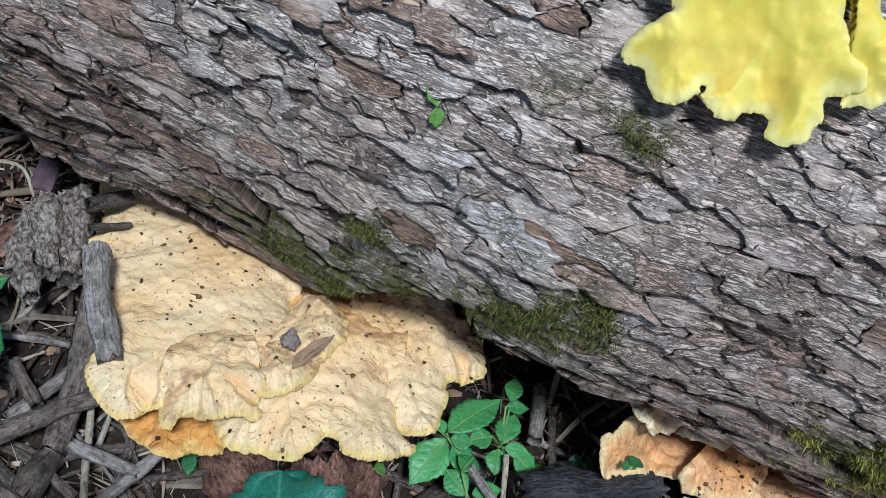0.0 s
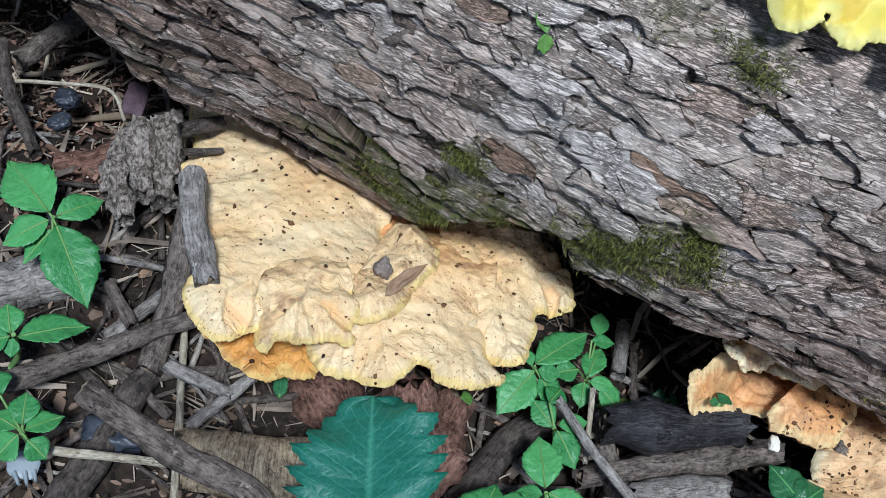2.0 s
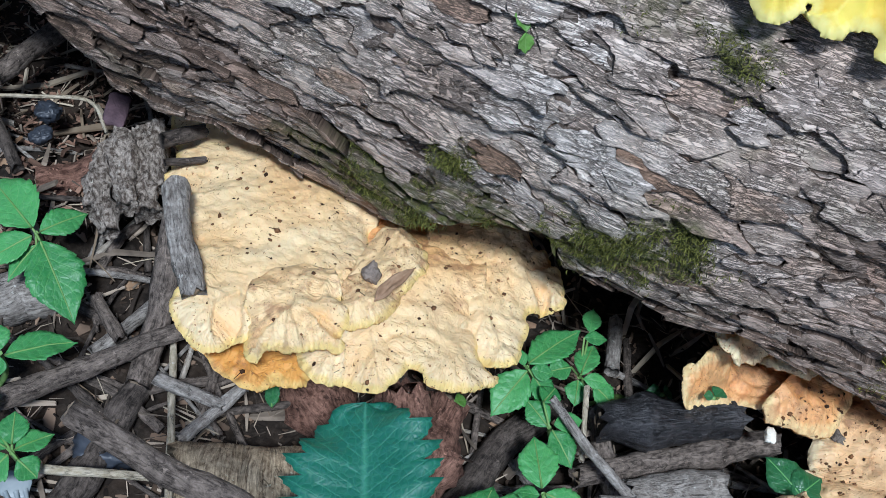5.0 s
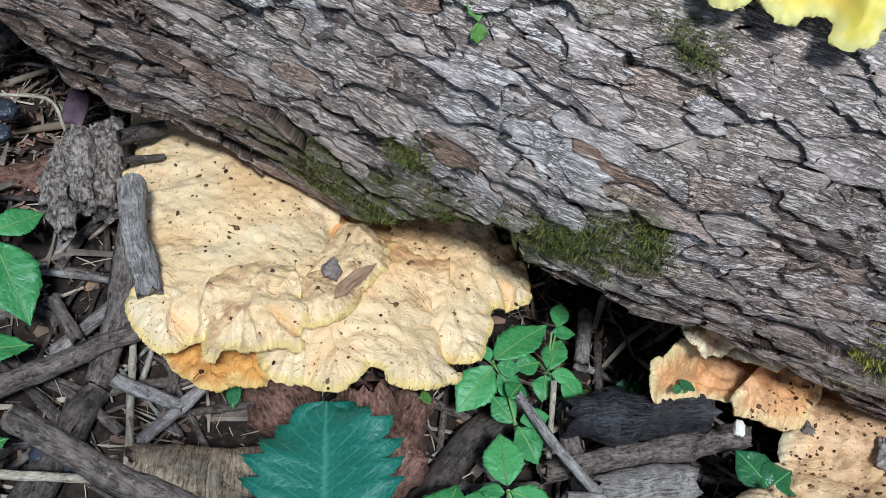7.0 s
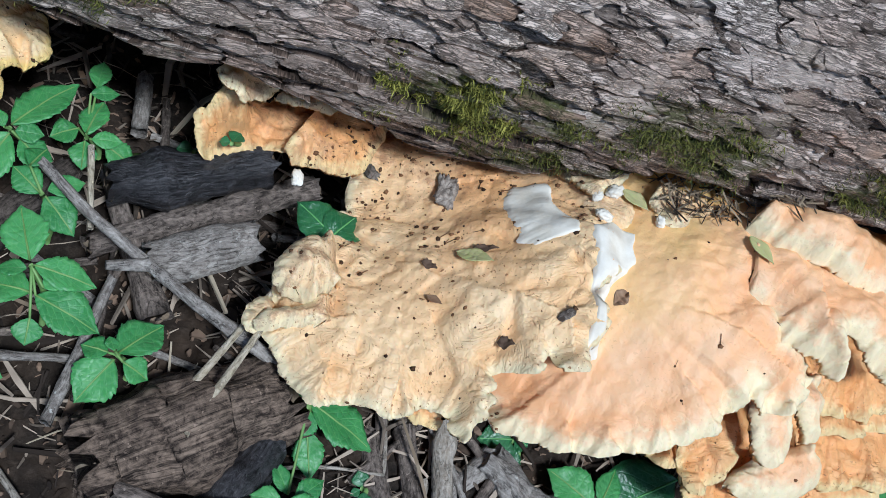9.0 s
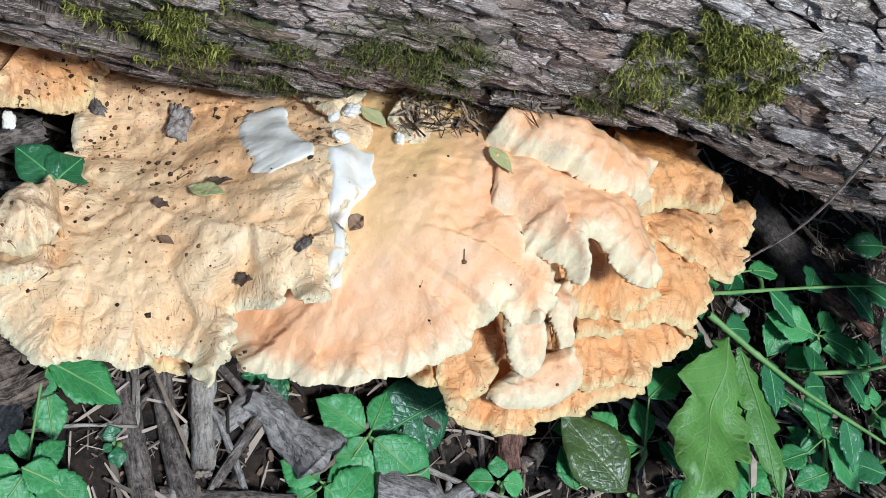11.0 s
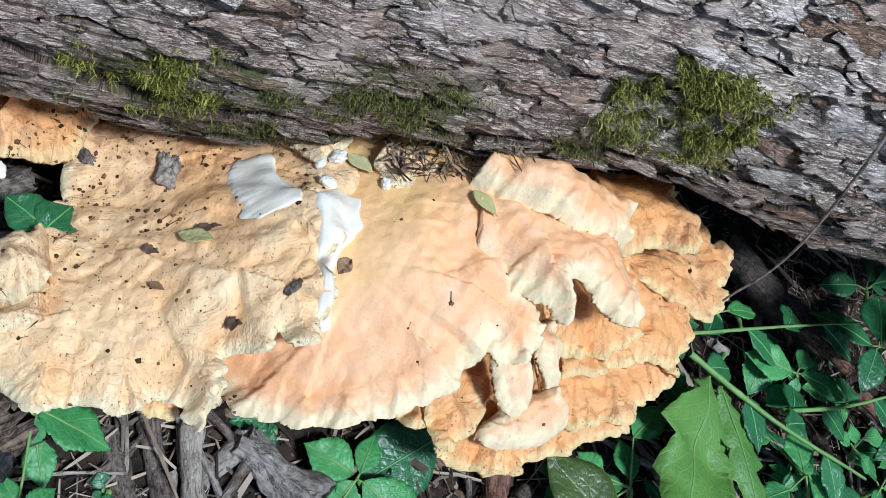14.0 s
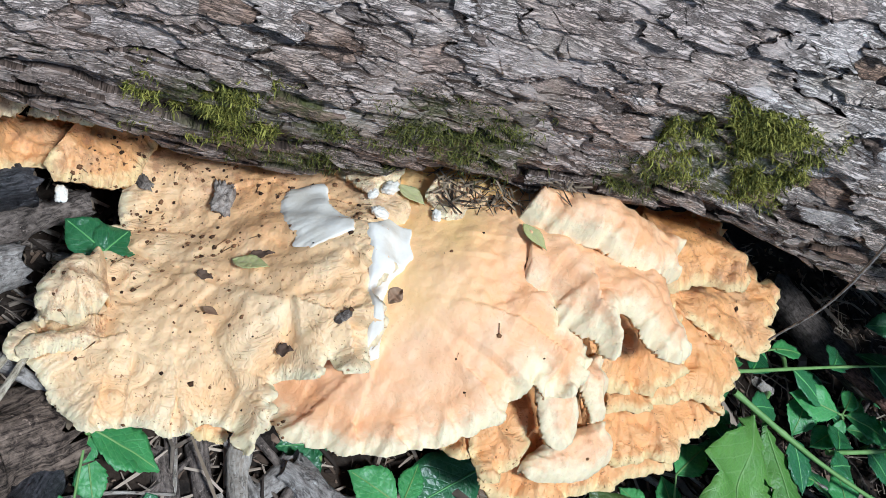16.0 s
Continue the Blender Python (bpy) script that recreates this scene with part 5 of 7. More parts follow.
SEED = "fresh green seedling with toothed oval leaves in the litter"
plant(SEED, (-0.358, -0.364, 0.000), (-0.351, -0.373, 0.055), [((-0.355, -0.371, 0.055), (-0.407, -0.348, 0.060), 0.037), ((-0.352, -0.376, 0.055), (-0.370, -0.402, 0.050), 0.024), ((-0.350, -0.371, 0.055), (-0.335, -0.340, 0.055), 0.021), ((-0.345, -0.377, 0.055), (-0.298, -0.411, 0.050), 0.037), ((-0.348, -0.378, 0.050), (-0.353, -0.405, 0.045), 0.017)])
plant(SEED, (-0.330, -0.452, 0.000), (-0.319, -0.453, 0.050), [((-0.316, -0.453, 0.050), (-0.290, -0.421, 0.050), 0.026), ((-0.321, -0.453, 0.050), (-0.335, -0.438, 0.055), 0.018), ((-0.318, -0.455, 0.050), (-0.314, -0.465, 0.045), 0.011), ((-0.320, -0.455, 0.050), (-0.337, -0.472, 0.050), 0.025)])
plant(SEED, (-0.286, -0.498, 0.000), (-0.275, -0.502, 0.050), [((-0.275, -0.500, 0.050), (-0.264, -0.480, 0.050), 0.018), ((-0.278, -0.498, 0.050), (-0.288, -0.481, 0.055), 0.018), ((-0.276, -0.504, 0.050), (-0.282, -0.520, 0.045), 0.024), ((-0.270, -0.504, 0.050), (-0.256, -0.506, 0.045), 0.017), ((-0.279, -0.501, 0.050), (-0.299, -0.499, 0.050), 0.02), ((-0.300, -0.489, 0.050), (-0.317, -0.478, 0.050), 0.02)])
plant(SEED, (-0.022, -0.296, 0.000), (-0.033, -0.309, 0.050), [((-0.033, -0.306, 0.050), (-0.012, -0.262, 0.055), 0.026), ((-0.032, -0.312, 0.050), (-0.042, -0.347, 0.045), 0.027), ((-0.030, -0.309, 0.050), (-0.015, -0.305, 0.050), 0.014), ((-0.027, -0.310, 0.045), (-0.009, -0.319, 0.040), 0.019), ((-0.035, -0.312, 0.055), (-0.042, -0.304, 0.060), 0.009)])
plant(SEED, (0.009, -0.277, 0.000), (0.002, -0.282, 0.025), [((0.002, -0.283, 0.030), (0.002, -0.252, 0.030), 0.018), ((0.002, -0.285, 0.025), (0.006, -0.303, 0.025), 0.017), ((0.005, -0.282, 0.025), (0.023, -0.276, 0.025), 0.012), ((-0.003, -0.248, 0.030), (-0.006, -0.224, 0.030), 0.014), ((-0.005, -0.254, 0.030), (0.011, -0.246, 0.030), 0.011), ((-0.005, -0.274, 0.020), (-0.019, -0.284, 0.020), 0.018), ((0.013, -0.280, 0.020), (0.033, -0.284, 0.015), 0.018)])
plant(SEED, (0.001, -0.344, 0.000), (-0.005, -0.337, 0.040), [((-0.006, -0.337, 0.040), (-0.025, -0.327, 0.045), 0.018), ((-0.003, -0.338, 0.040), (0.019, -0.352, 0.035), 0.021), ((-0.003, -0.334, 0.040), (0.014, -0.320, 0.040), 0.014), ((-0.015, -0.328, 0.050), (-0.011, -0.312, 0.050), 0.016)])
plant(SEED, (0.016, -0.394, 0.000), (0.006, -0.384, 0.045), [((0.004, -0.381, 0.045), (-0.013, -0.351, 0.050), 0.026), ((0.007, -0.383, 0.045), (0.041, -0.380, 0.040), 0.02), ((0.004, -0.386, 0.045), (-0.011, -0.389, 0.045), 0.012), ((0.012, -0.395, 0.035), (0.050, -0.401, 0.030), 0.027), ((0.009, -0.394, 0.035), (-0.020, -0.393, 0.035), 0.026), ((0.013, -0.406, 0.030), (0.015, -0.420, 0.025), 0.017), ((0.015, -0.392, 0.040), (0.021, -0.382, 0.040), 0.011)])
plant(SEED, (-0.016, -0.451, 0.000), (-0.020, -0.442, 0.045), [((-0.023, -0.438, 0.045), (-0.025, -0.392, 0.050), 0.035), ((-0.020, -0.447, 0.045), (-0.006, -0.482, 0.040), 0.028), ((-0.022, -0.444, 0.045), (-0.041, -0.442, 0.045), 0.018), ((-0.017, -0.442, 0.045), (-0.003, -0.439, 0.045), 0.012), ((-0.007, -0.443, 0.030), (0.012, -0.439, 0.025), 0.022), ((-0.045, -0.429, 0.035), (-0.050, -0.416, 0.035), 0.018), ((-0.046, -0.433, 0.035), (-0.061, -0.437, 0.035), 0.013), ((-0.039, -0.443, 0.030), (-0.051, -0.456, 0.025), 0.023), ((-0.017, -0.457, 0.040), (-0.017, -0.481, 0.035), 0.02)])
plant(SEED, (0.069, -0.412, 0.000), (0.062, -0.413, 0.030), [((0.062, -0.412, 0.030), (0.079, -0.385, 0.030), 0.027), ((0.061, -0.416, 0.030), (0.048, -0.442, 0.025), 0.028), ((0.057, -0.413, 0.030), (0.042, -0.411, 0.030), 0.017), ((0.066, -0.416, 0.030), (0.082, -0.419, 0.025), 0.017), ((0.060, -0.413, 0.035), (0.055, -0.405, 0.035), 0.008)])
plant("yellow-green seedling with toothed oval leaves in the litter", (-0.069, -0.464, 0.000), (-0.067, -0.465, 0.040), [((-0.069, -0.462, 0.040), (-0.076, -0.451, 0.045), 0.02), ((-0.066, -0.466, 0.040), (-0.056, -0.474, 0.035), 0.018), ((-0.065, -0.464, 0.040), (-0.053, -0.463, 0.035), 0.017), ((-0.068, -0.467, 0.040), (-0.072, -0.479, 0.035), 0.017)], LIGHT_GREEN)
plant(SEED, (0.179, -0.415, -0.010), (0.171, -0.401, 0.010), [((0.173, -0.401, 0.010), (0.217, -0.412, 0.005), 0.032), ((0.173, -0.405, 0.010), (0.169, -0.421, 0.005), 0.018), ((0.175, -0.413, 0.000), (0.184, -0.440, -0.005), 0.019), ((0.169, -0.401, 0.015), (0.165, -0.394, 0.020), 0.01), ((0.173, -0.453, 0.000), (0.161, -0.436, 0.005), 0.012)])
plant(SEED, (0.179, -0.469, -0.010), (0.174, -0.463, 0.015), [((0.172, -0.465, 0.015), (0.160, -0.493, 0.010), 0.023), ((0.177, -0.464, 0.015), (0.211, -0.482, 0.010), 0.026), ((0.175, -0.460, 0.015), (0.190, -0.444, 0.015), 0.014), ((0.170, -0.463, 0.020), (0.191, -0.469, 0.020), 0.02), ((0.175, -0.472, 0.010), (0.180, -0.498, 0.005), 0.018), ((0.169, -0.461, 0.010), (0.151, -0.461, 0.010), 0.014)])
plant(SEED, (0.155, -0.510, 0.000), (0.152, -0.507, 0.020), [((0.151, -0.505, 0.020), (0.143, -0.488, 0.025), 0.021), ((0.153, -0.506, 0.020), (0.165, -0.495, 0.020), 0.014), ((0.160, -0.505, 0.020), (0.175, -0.496, 0.015), 0.016), ((0.150, -0.507, 0.020), (0.140, -0.516, 0.020), 0.018)])
plant(SEED, (0.219, -0.438, -0.020), (0.216, -0.435, -0.010), [((0.216, -0.434, -0.010), (0.211, -0.427, -0.005), 0.011), ((0.217, -0.437, -0.010), (0.221, -0.448, -0.010), 0.011), ((0.215, -0.436, -0.010), (0.210, -0.440, -0.010), 0.006)], DARK_GREEN)
plant(SEED, (0.378, -0.423, -0.030), (0.364, -0.412, -0.005), [((0.362, -0.409, -0.005), (0.330, -0.394, 0.000), 0.03), ((0.366, -0.408, -0.005), (0.376, -0.381, 0.000), 0.018), ((0.368, -0.413, -0.005), (0.414, -0.440, -0.012), 0.037), ((0.362, -0.413, -0.005), (0.355, -0.425, -0.010), 0.016), ((0.362, -0.417, -0.010), (0.367, -0.444, -0.015), 0.024), ((0.357, -0.424, -0.010), (0.341, -0.425, -0.012), 0.016)])
plant(SEED, (0.347, -0.448, -0.030), (0.340, -0.443, -0.012), [((0.336, -0.442, -0.010), (0.312, -0.432, -0.010), 0.024), ((0.341, -0.442, -0.010), (0.359, -0.436, -0.012), 0.022), ((0.335, -0.448, -0.012), (0.316, -0.462, -0.015), 0.021), ((0.339, -0.446, -0.008), (0.354, -0.453, -0.010), 0.02), ((0.344, -0.463, -0.012), (0.372, -0.429, -0.005), 0.03)])
plant(SEED, (0.316, -0.387, -0.030), (0.308, -0.375, -0.015), [((0.307, -0.376, -0.015), (0.285, -0.381, -0.015), 0.022), ((0.308, -0.373, -0.015), (0.319, -0.377, -0.015), 0.02), ((0.307, -0.379, -0.015), (0.310, -0.402, -0.020), 0.014)], DARK_GREEN)
big = plant("single large dark glossy leaf lying by the fungus", (0.438, -0.365, -0.020), (0.426, -0.371, -0.012), [((0.424, -0.373, -0.012), (0.368, -0.412, -0.018), 0.052)], DARK_GREEN, name="broad_leaf", teeth=7, tooth=0.05, fold=0.1, droop=0.05)
plant(SEED, (0.577, -0.400, -0.030), (0.564, -0.395, 0.000), [((0.561, -0.364, 0.015), (0.589, -0.336, 0.020), 0.026), ((0.566, -0.390, 0.000), (0.560, -0.360, 0.005), 0.023), ((0.559, -0.394, 0.000), (0.540, -0.392, -0.005), 0.017), ((0.542, -0.389, 0.000), (0.526, -0.372, 0.000), 0.02), ((0.512, -0.386, -0.010), (0.499, -0.386, -0.010), 0.012), ((0.513, -0.427, -0.010), (0.504, -0.399, -0.005), 0.022)])
plant("single long olive-green leaf tinged brown by the fungus", (0.572, -0.425, -0.030), (0.548, -0.429, 0.000), [((0.547, -0.427, 0.000), (0.495, -0.381, 0.008), 0.046)], BROWN_GREEN, name="broad_leaf", teeth=8, tooth=0.03, fold=0.15, droop=0.05)
plant(SEED, (0.466, -0.433, -0.030), (0.456, -0.429, -0.010), [((0.456, -0.426, -0.010), (0.453, -0.413, -0.005), 0.014), ((0.453, -0.429, -0.010), (0.434, -0.429, -0.012), 0.018), ((0.459, -0.428, -0.010), (0.478, -0.428, -0.012), 0.018)])
plant("large wrinkled light green leaf with eaten holes", (0.670, -0.273, 0.000), (0.625, -0.309, 0.030), [((0.623, -0.313, 0.030), (0.575, -0.454, 0.035), 0.082), ((0.634, -0.316, 0.030), (0.667, -0.428, 0.020), 0.036)], LIGHT_GREEN, name="broad_leaf", teeth=5, tooth=0.34, fold=0.12, droop=0.08, wave=0.20)
plant(SEED, (0.763, -0.287, -0.030), (0.731, -0.284, 0.010), [((0.727, -0.283, 0.010), (0.685, -0.274, 0.015), 0.031), ((0.736, -0.283, 0.010), (0.799, -0.292, 0.005), 0.026), ((0.731, -0.288, 0.010), (0.726, -0.302, 0.005), 0.011), ((0.736, -0.278, 0.010), (0.753, -0.257, 0.010), 0.018), ((0.731, -0.293, 0.000), (0.709, -0.307, -0.005), 0.022), ((0.708, -0.268, 0.000), (0.696, -0.301, -0.005), 0.03)])
plant(SEED, (0.749, -0.381, -0.030), (0.718, -0.370, 0.010), [((0.717, -0.366, 0.010), (0.713, -0.330, 0.015), 0.026), ((0.721, -0.370, 0.010), (0.759, -0.404, 0.005), 0.034), ((0.709, -0.379, 0.000), (0.685, -0.387, -0.005), 0.022), ((0.723, -0.367, 0.000), (0.707, -0.377, -0.005), 0.014), ((0.700, -0.341, 0.000), (0.682, -0.334, 0.000), 0.02), ((0.726, -0.392, 0.000), (0.696, -0.404, 0.000), 0.022)])
plant(SEED, (0.810, -0.332, -0.030), (0.785, -0.336, 0.000), [((0.783, -0.332, 0.000), (0.768, -0.328, 0.005), 0.013), ((0.788, -0.332, 0.000), (0.786, -0.316, 0.005), 0.014), ((0.800, -0.324, 0.000), (0.827, -0.321, 0.000), 0.017), ((0.790, -0.340, 0.000), (0.806, -0.353, -0.005), 0.016)])
plant("dark green seedling with round toothed leaves in shade", (0.886, -0.220, -0.040), (0.847, -0.234, 0.000), [((0.849, -0.228, 0.000), (0.864, -0.176, 0.005), 0.042), ((0.841, -0.237, 0.000), (0.822, -0.279, -0.005), 0.03), ((0.837, -0.235, 0.000), (0.786, -0.205, 0.000), 0.035), ((0.858, -0.221, 0.000), (0.939, -0.158, 0.000), 0.035), ((0.857, -0.235, 0.000), (0.898, -0.251, -0.005), 0.028)], DARK_GREEN)
plant("dark green seedling with round toothed leaves in shade", (0.890, -0.159, -0.040), (0.859, -0.169, -0.010), [((0.850, -0.166, -0.010), (0.810, -0.172, -0.010), 0.026), ((0.868, -0.164, -0.010), (0.888, -0.166, -0.010), 0.012), ((0.872, -0.160, -0.010), (0.972, -0.117, -0.010), 0.034), ((0.866, -0.158, -0.010), (0.896, -0.117, -0.010), 0.022)], DARK_GREEN)
plant(SEED, (0.720, -0.225, -0.030), (0.684, -0.231, 0.000), [((0.681, -0.231, 0.000), (0.718, -0.223, 0.000), 0.02), ((0.672, -0.235, 0.000), (0.664, -0.249, -0.005), 0.015)])
plant(SEED, (0.893, -0.309, -0.040), (0.856, -0.316, -0.005), [((0.847, -0.311, 0.000), (0.885, -0.293, 0.000), 0.026), ((0.848, -0.319, -0.005), (0.817, -0.338, -0.005), 0.018), ((0.867, -0.326, 0.000), (0.881, -0.359, 0.000), 0.034), ((0.795, -0.383, -0.010), (0.757, -0.373, -0.010), 0.03), ((0.858, -0.383, -0.010), (0.890, -0.399, -0.010), 0.03)], DARK_GREEN)
plant(SEED, (0.645, -0.307, -0.020), (0.621, -0.314, 0.010), [((0.618, -0.313, 0.010), (0.608, -0.303, 0.012), 0.012), ((0.624, -0.314, 0.010), (0.638, -0.316, 0.010), 0.012), ((0.620, -0.316, 0.010), (0.615, -0.326, 0.010), 0.01)], DARK_GREEN)
plant("coarse-toothed blue-green nettle leaf on a pale stalk", (-0.063, -0.504, 0.000), (-0.070, -0.481, 0.070), [((-0.072, -0.478, 0.070), (-0.113, -0.390, 0.070), 0.094)], BLUE_GREEN, stem=0.0022, name="nettle", teeth=8, tooth=0.30, fold=0.14, droop=0.05, shape=0.42, wave=0.09, blunt=0.55, lean=0.3)
plant("coarse-toothed blue-green nettle leaf on a pale stalk", (-0.088, -0.513, 0.000), (-0.074, -0.513, 0.050), [((-0.070, -0.513, 0.055), (-0.038, -0.485, 0.050), 0.05)], BLUE_GREEN, stem=0.002, name="nettle", teeth=9, tooth=0.34, fold=0.10, droop=0.04, shape=0.4, wave=0.06, blunt=0.7)
plant("wet dark green leaf with white droppings by the fungus", (0.162, -0.289, 0.000), (0.156, -0.304, 0.030), [((0.159, -0.303, 0.035), (0.132, -0.287, 0.040), 0.026), ((0.155, -0.307, 0.035), (0.169, -0.284, 0.040), 0.028)], DARK_GREEN, name="broad_leaf", teeth=5, tooth=0.05)
plant("flat green leaf browning along one side", (0.017, -0.276, -0.010), (0.020, -0.288, 0.015), [((0.020, -0.288, 0.015), (0.055, -0.279, 0.015), 0.024)], BROWN_GREEN, name="broad_leaf", teeth=5, tooth=0.05)
plant(SEED, (-0.068, -0.330, 0.000), (-0.065, -0.338, 0.020), [((-0.067, -0.339, 0.025), (-0.060, -0.334, 0.025), 0.012)], LIGHT_GREEN)
plant(SEED, (0.062, -0.238, -0.020), (0.062, -0.250, 0.000), [((0.061, -0.249, 0.000), (0.051, -0.251, 0.000), 0.012), ((0.063, -0.248, 0.000), (0.068, -0.244, 0.000), 0.012)], DARK_GREEN)
plant(SEED, (0.088, -0.257, 0.030), (0.084, -0.278, 0.060), [((0.084, -0.278, 0.062), (0.087, -0.271, 0.064), 0.012), ((0.083, -0.279, 0.062), (0.077, -0.280, 0.062), 0.008)], DARK_GREEN)
plant(SEED, (-0.175, -0.383, 0.000), (-0.173, -0.389, 0.020), [((-0.169, -0.396, 0.020), (-0.178, -0.379, 0.025), 0.010)], DARK_GREEN)
plant("tall nettle with large coarse-toothed blue-green leaves", (1.119, -0.302, -0.050), (0.869, -0.246, 0.110), [((0.850, -0.172, 0.115), (0.751, -0.382, 0.100), 0.085), ((0.885, -0.211, 0.120), (0.785, -0.196, 0.120), 0.05), ((0.869, -0.261, 0.110), (0.929, -0.317, 0.100), 0.07)], BLUE_GREEN, stem=0.003, name="nettle", teeth=9, tooth=0.34, fold=0.12, droop=0.06, shape=0.36, wave=0.06)
# pale ribs of long leaves that lie across the litter
for rib, width in (([(0.602, -0.303, 0.040), (0.681, -0.341, 0.030), (0.768, -0.370, 0.020)], 0.0024), ([(0.612, -0.280, 0.030), (0.722, -0.248, 0.020), (0.818, -0.221, 0.010)], 0.0017), ([(0.698, -0.325, 0.020), (0.765, -0.311, 0.020), (0.842, -0.283, 0.010)], 0.002)):
    long_leaf = thing("long_leaf", "long toothed leaf with a pale fleshy midrib on the litter", "leaf", at=rib[0])
    part("midrib", stick_mesh(rib, width, width * 0.5, STEM_GREEN, sides=8), long_leaf)
    for _k in range(4):
        _a, _b = np.array(rib[0]) * (1 - _k / 4.5 - 0.1) + np.array(rib[2]) * (_k / 4.5 + 0.1), np.array(rib[2]) - np.array(rib[0])
        _o = np.cross(_b / np.linalg.norm(_b), (0, 0, 1)) * (0.03 if _k % 2 else -0.024)
        leaf(long_leaf, tuple(_a - (0, 0, 0.002)), tuple(_a + _o + _b * 0.16 - (0, 0, 0.006)), 0.026, DARK_GREEN, seed=_k, teeth=4, tooth=0.2)


# a dense undergrowth of young plants beyond the cluster
_rng = np.random.default_rng(44)
for _k in range(26):
    _x, _y = _rng.uniform(0.60, 0.98), _rng.uniform(-0.46, -0.20)
    _g = float(ground_height(_x, _y))
    _c = (_x + _rng.normal(0, 0.006), _y + _rng.normal(0, 0.006), _g + _rng.uniform(0.012, 0.035))
    _a0, _m = _rng.uniform(0, 6.3), (GREEN, GREEN, DARK_GREEN)[_k % 3]
    _list = []
    for _j in range(int(_rng.integers(3, 6))):
        _a, _r = _a0 + _j * 2.2 + _rng.normal(0, 0.2), _rng.uniform(0.018, 0.036)
        _d = np.array((math.cos(_a), math.sin(_a), _rng.uniform(-0.15, 0.25)))
        _list.append((tuple(np.array(_c) + 0.2 * _r * _d), tuple(np.array(_c) + 1.2 * _r * _d), _r * _rng.uniform(0.55, 0.75)))
    plant("young dark green seedling with toothed leaves in the undergrowth" if _m is DARK_GREEN else "fresh green seedling with toothed leaves in the undergrowth", (_x, _y, _g), _c, _list, _m)


# ---- sticks and wood on the ground ----
BS, GS, ST = "brown barked stick lying on the litter", "weathered grey broken stick on the litter", "dry pale straw stalk lying on the litter"
stick("stick", BS, [(-0.313, -0.475, 0.030), (-0.275, -0.421, 0.028), (-0.247, -0.383, 0.030), (-0.203, -0.340, 0.030)], 0.0068, 0.006, BROWN_WOOD)
stick("stick", "thick brown stick slanting up out of the litter", [(-0.201, -0.526, 0.205), (-0.162, -0.524, 0.185), (-0.113, -0.521, 0.165), (-0.100, -0.560, 0.105), (-0.085, -0.610, -0.02)], 0.0058, 0.0062, BROWN_WOOD)
stick("stick", "short grey broken branch against the cream fungus", [(-0.277, -0.328, 0.100), (-0.253, -0.359, 0.100), (-0.229, -0.385, 0.090)], 0.0085, 0.007, GREY_WOOD, knobs=0.2)
stick("stick", BS, [(-0.284, -0.313, 0.065), (-0.262, -0.372, 0.030), (-0.253, -0.416, 0.010)], 0.009, 0.008, BROWN_WOOD)
stick("stick", "short dark twig stub lying on the cream fungus", [(-0.315, -0.283, 0.078), (-0.299, -0.254, 0.072)], 0.0055, 0.005, DARK_WOOD, category="twig")
stick("twig", "thin dark twig lying on the cream fungus", [(-0.305, -0.296, 0.075), (-0.286, -0.276, 0.070)], 0.0026, 0.0022, DARK_WOOD, category="twig")
stick("straw", ST, [(-0.253, -0.373, 0.015), (-0.183, -0.493, 0.035)], 0.0024, 0.0022, STRAW)
stick("stick", GS, [(-0.239, -0.416, 0.030), (-0.193, -0.413, 0.030)], 0.0045, 0.0038, GREY_WOOD)
stick("stick", GS, [(-0.207, -0.442, 0.020), (-0.185, -0.388, 0.035)], 0.004, 0.0036, GREY_WOOD)
stick("straw", ST, [(-0.265, -0.497, 0.030), (-0.202, -0.471, 0.030)], 0.0028, 0.0024, STRAW)
stick("stick", BS, [(-0.482, -0.247, 0.020), (-0.474, -0.172, 0.020)], 0.008, 0.0085, BROWN_WOOD)
stick("stick", BS, [(-0.501, -0.239, 0.025), (-0.467, -0.274, 0.020), (-0.414, -0.313, 0.020)], 0.005, 0.0045, DARK_WOOD)
stick("straw", "bent pale straw stalk lying on the litter", [(-0.485, -0.272, 0.020), (-0.440, -0.247, 0.022), (-0.409, -0.234, 0.022), (-0.382, -0.253, 0.020)], 0.0016, 0.0014, STRAW)
stick("branch", "thick grey weathered branch half sunk in litter", [(-0.384, -0.426, 0.005), (-0.336, -0.370, 0.005)], 0.017, 0.015, GREY_WOOD, category="branch")
stick("stick", BS, [(-0.308, -0.378, 0.020), (-0.276, -0.398, 0.020)], 0.0045, 0.004, BROWN_WOOD)
stick("stick", GS, [(-0.289, -0.410, 0.010), (-0.275, -0.361, 0.015)], 0.005, 0.0045, GREY_WOOD)
stick("branch", "dark damp branch half sunk in litter", [(-0.247, -0.519, 0.005), (-0.250, -0.471, 0.005), (-0.253, -0.418, 0.005)], 0.011, 0.009, DARK_WOOD, category="branch")
stick("branch", "reddish rotten wood behind the seedling", [(-0.403, -0.309, 0.000), (-0.346, -0.255, 0.005)], 0.013, 0.01, RED_WOOD, category="branch", knobs=0.3)
stick("branch", "stout ringed tan branch lying on the litter", [(-0.201, -0.460, 0.022), (-0.170, -0.449, 0.022), (-0.125, -0.433, 0.025)], 0.017, 0.02, RING_WOOD, category="branch", knobs=0.06, sides=28)
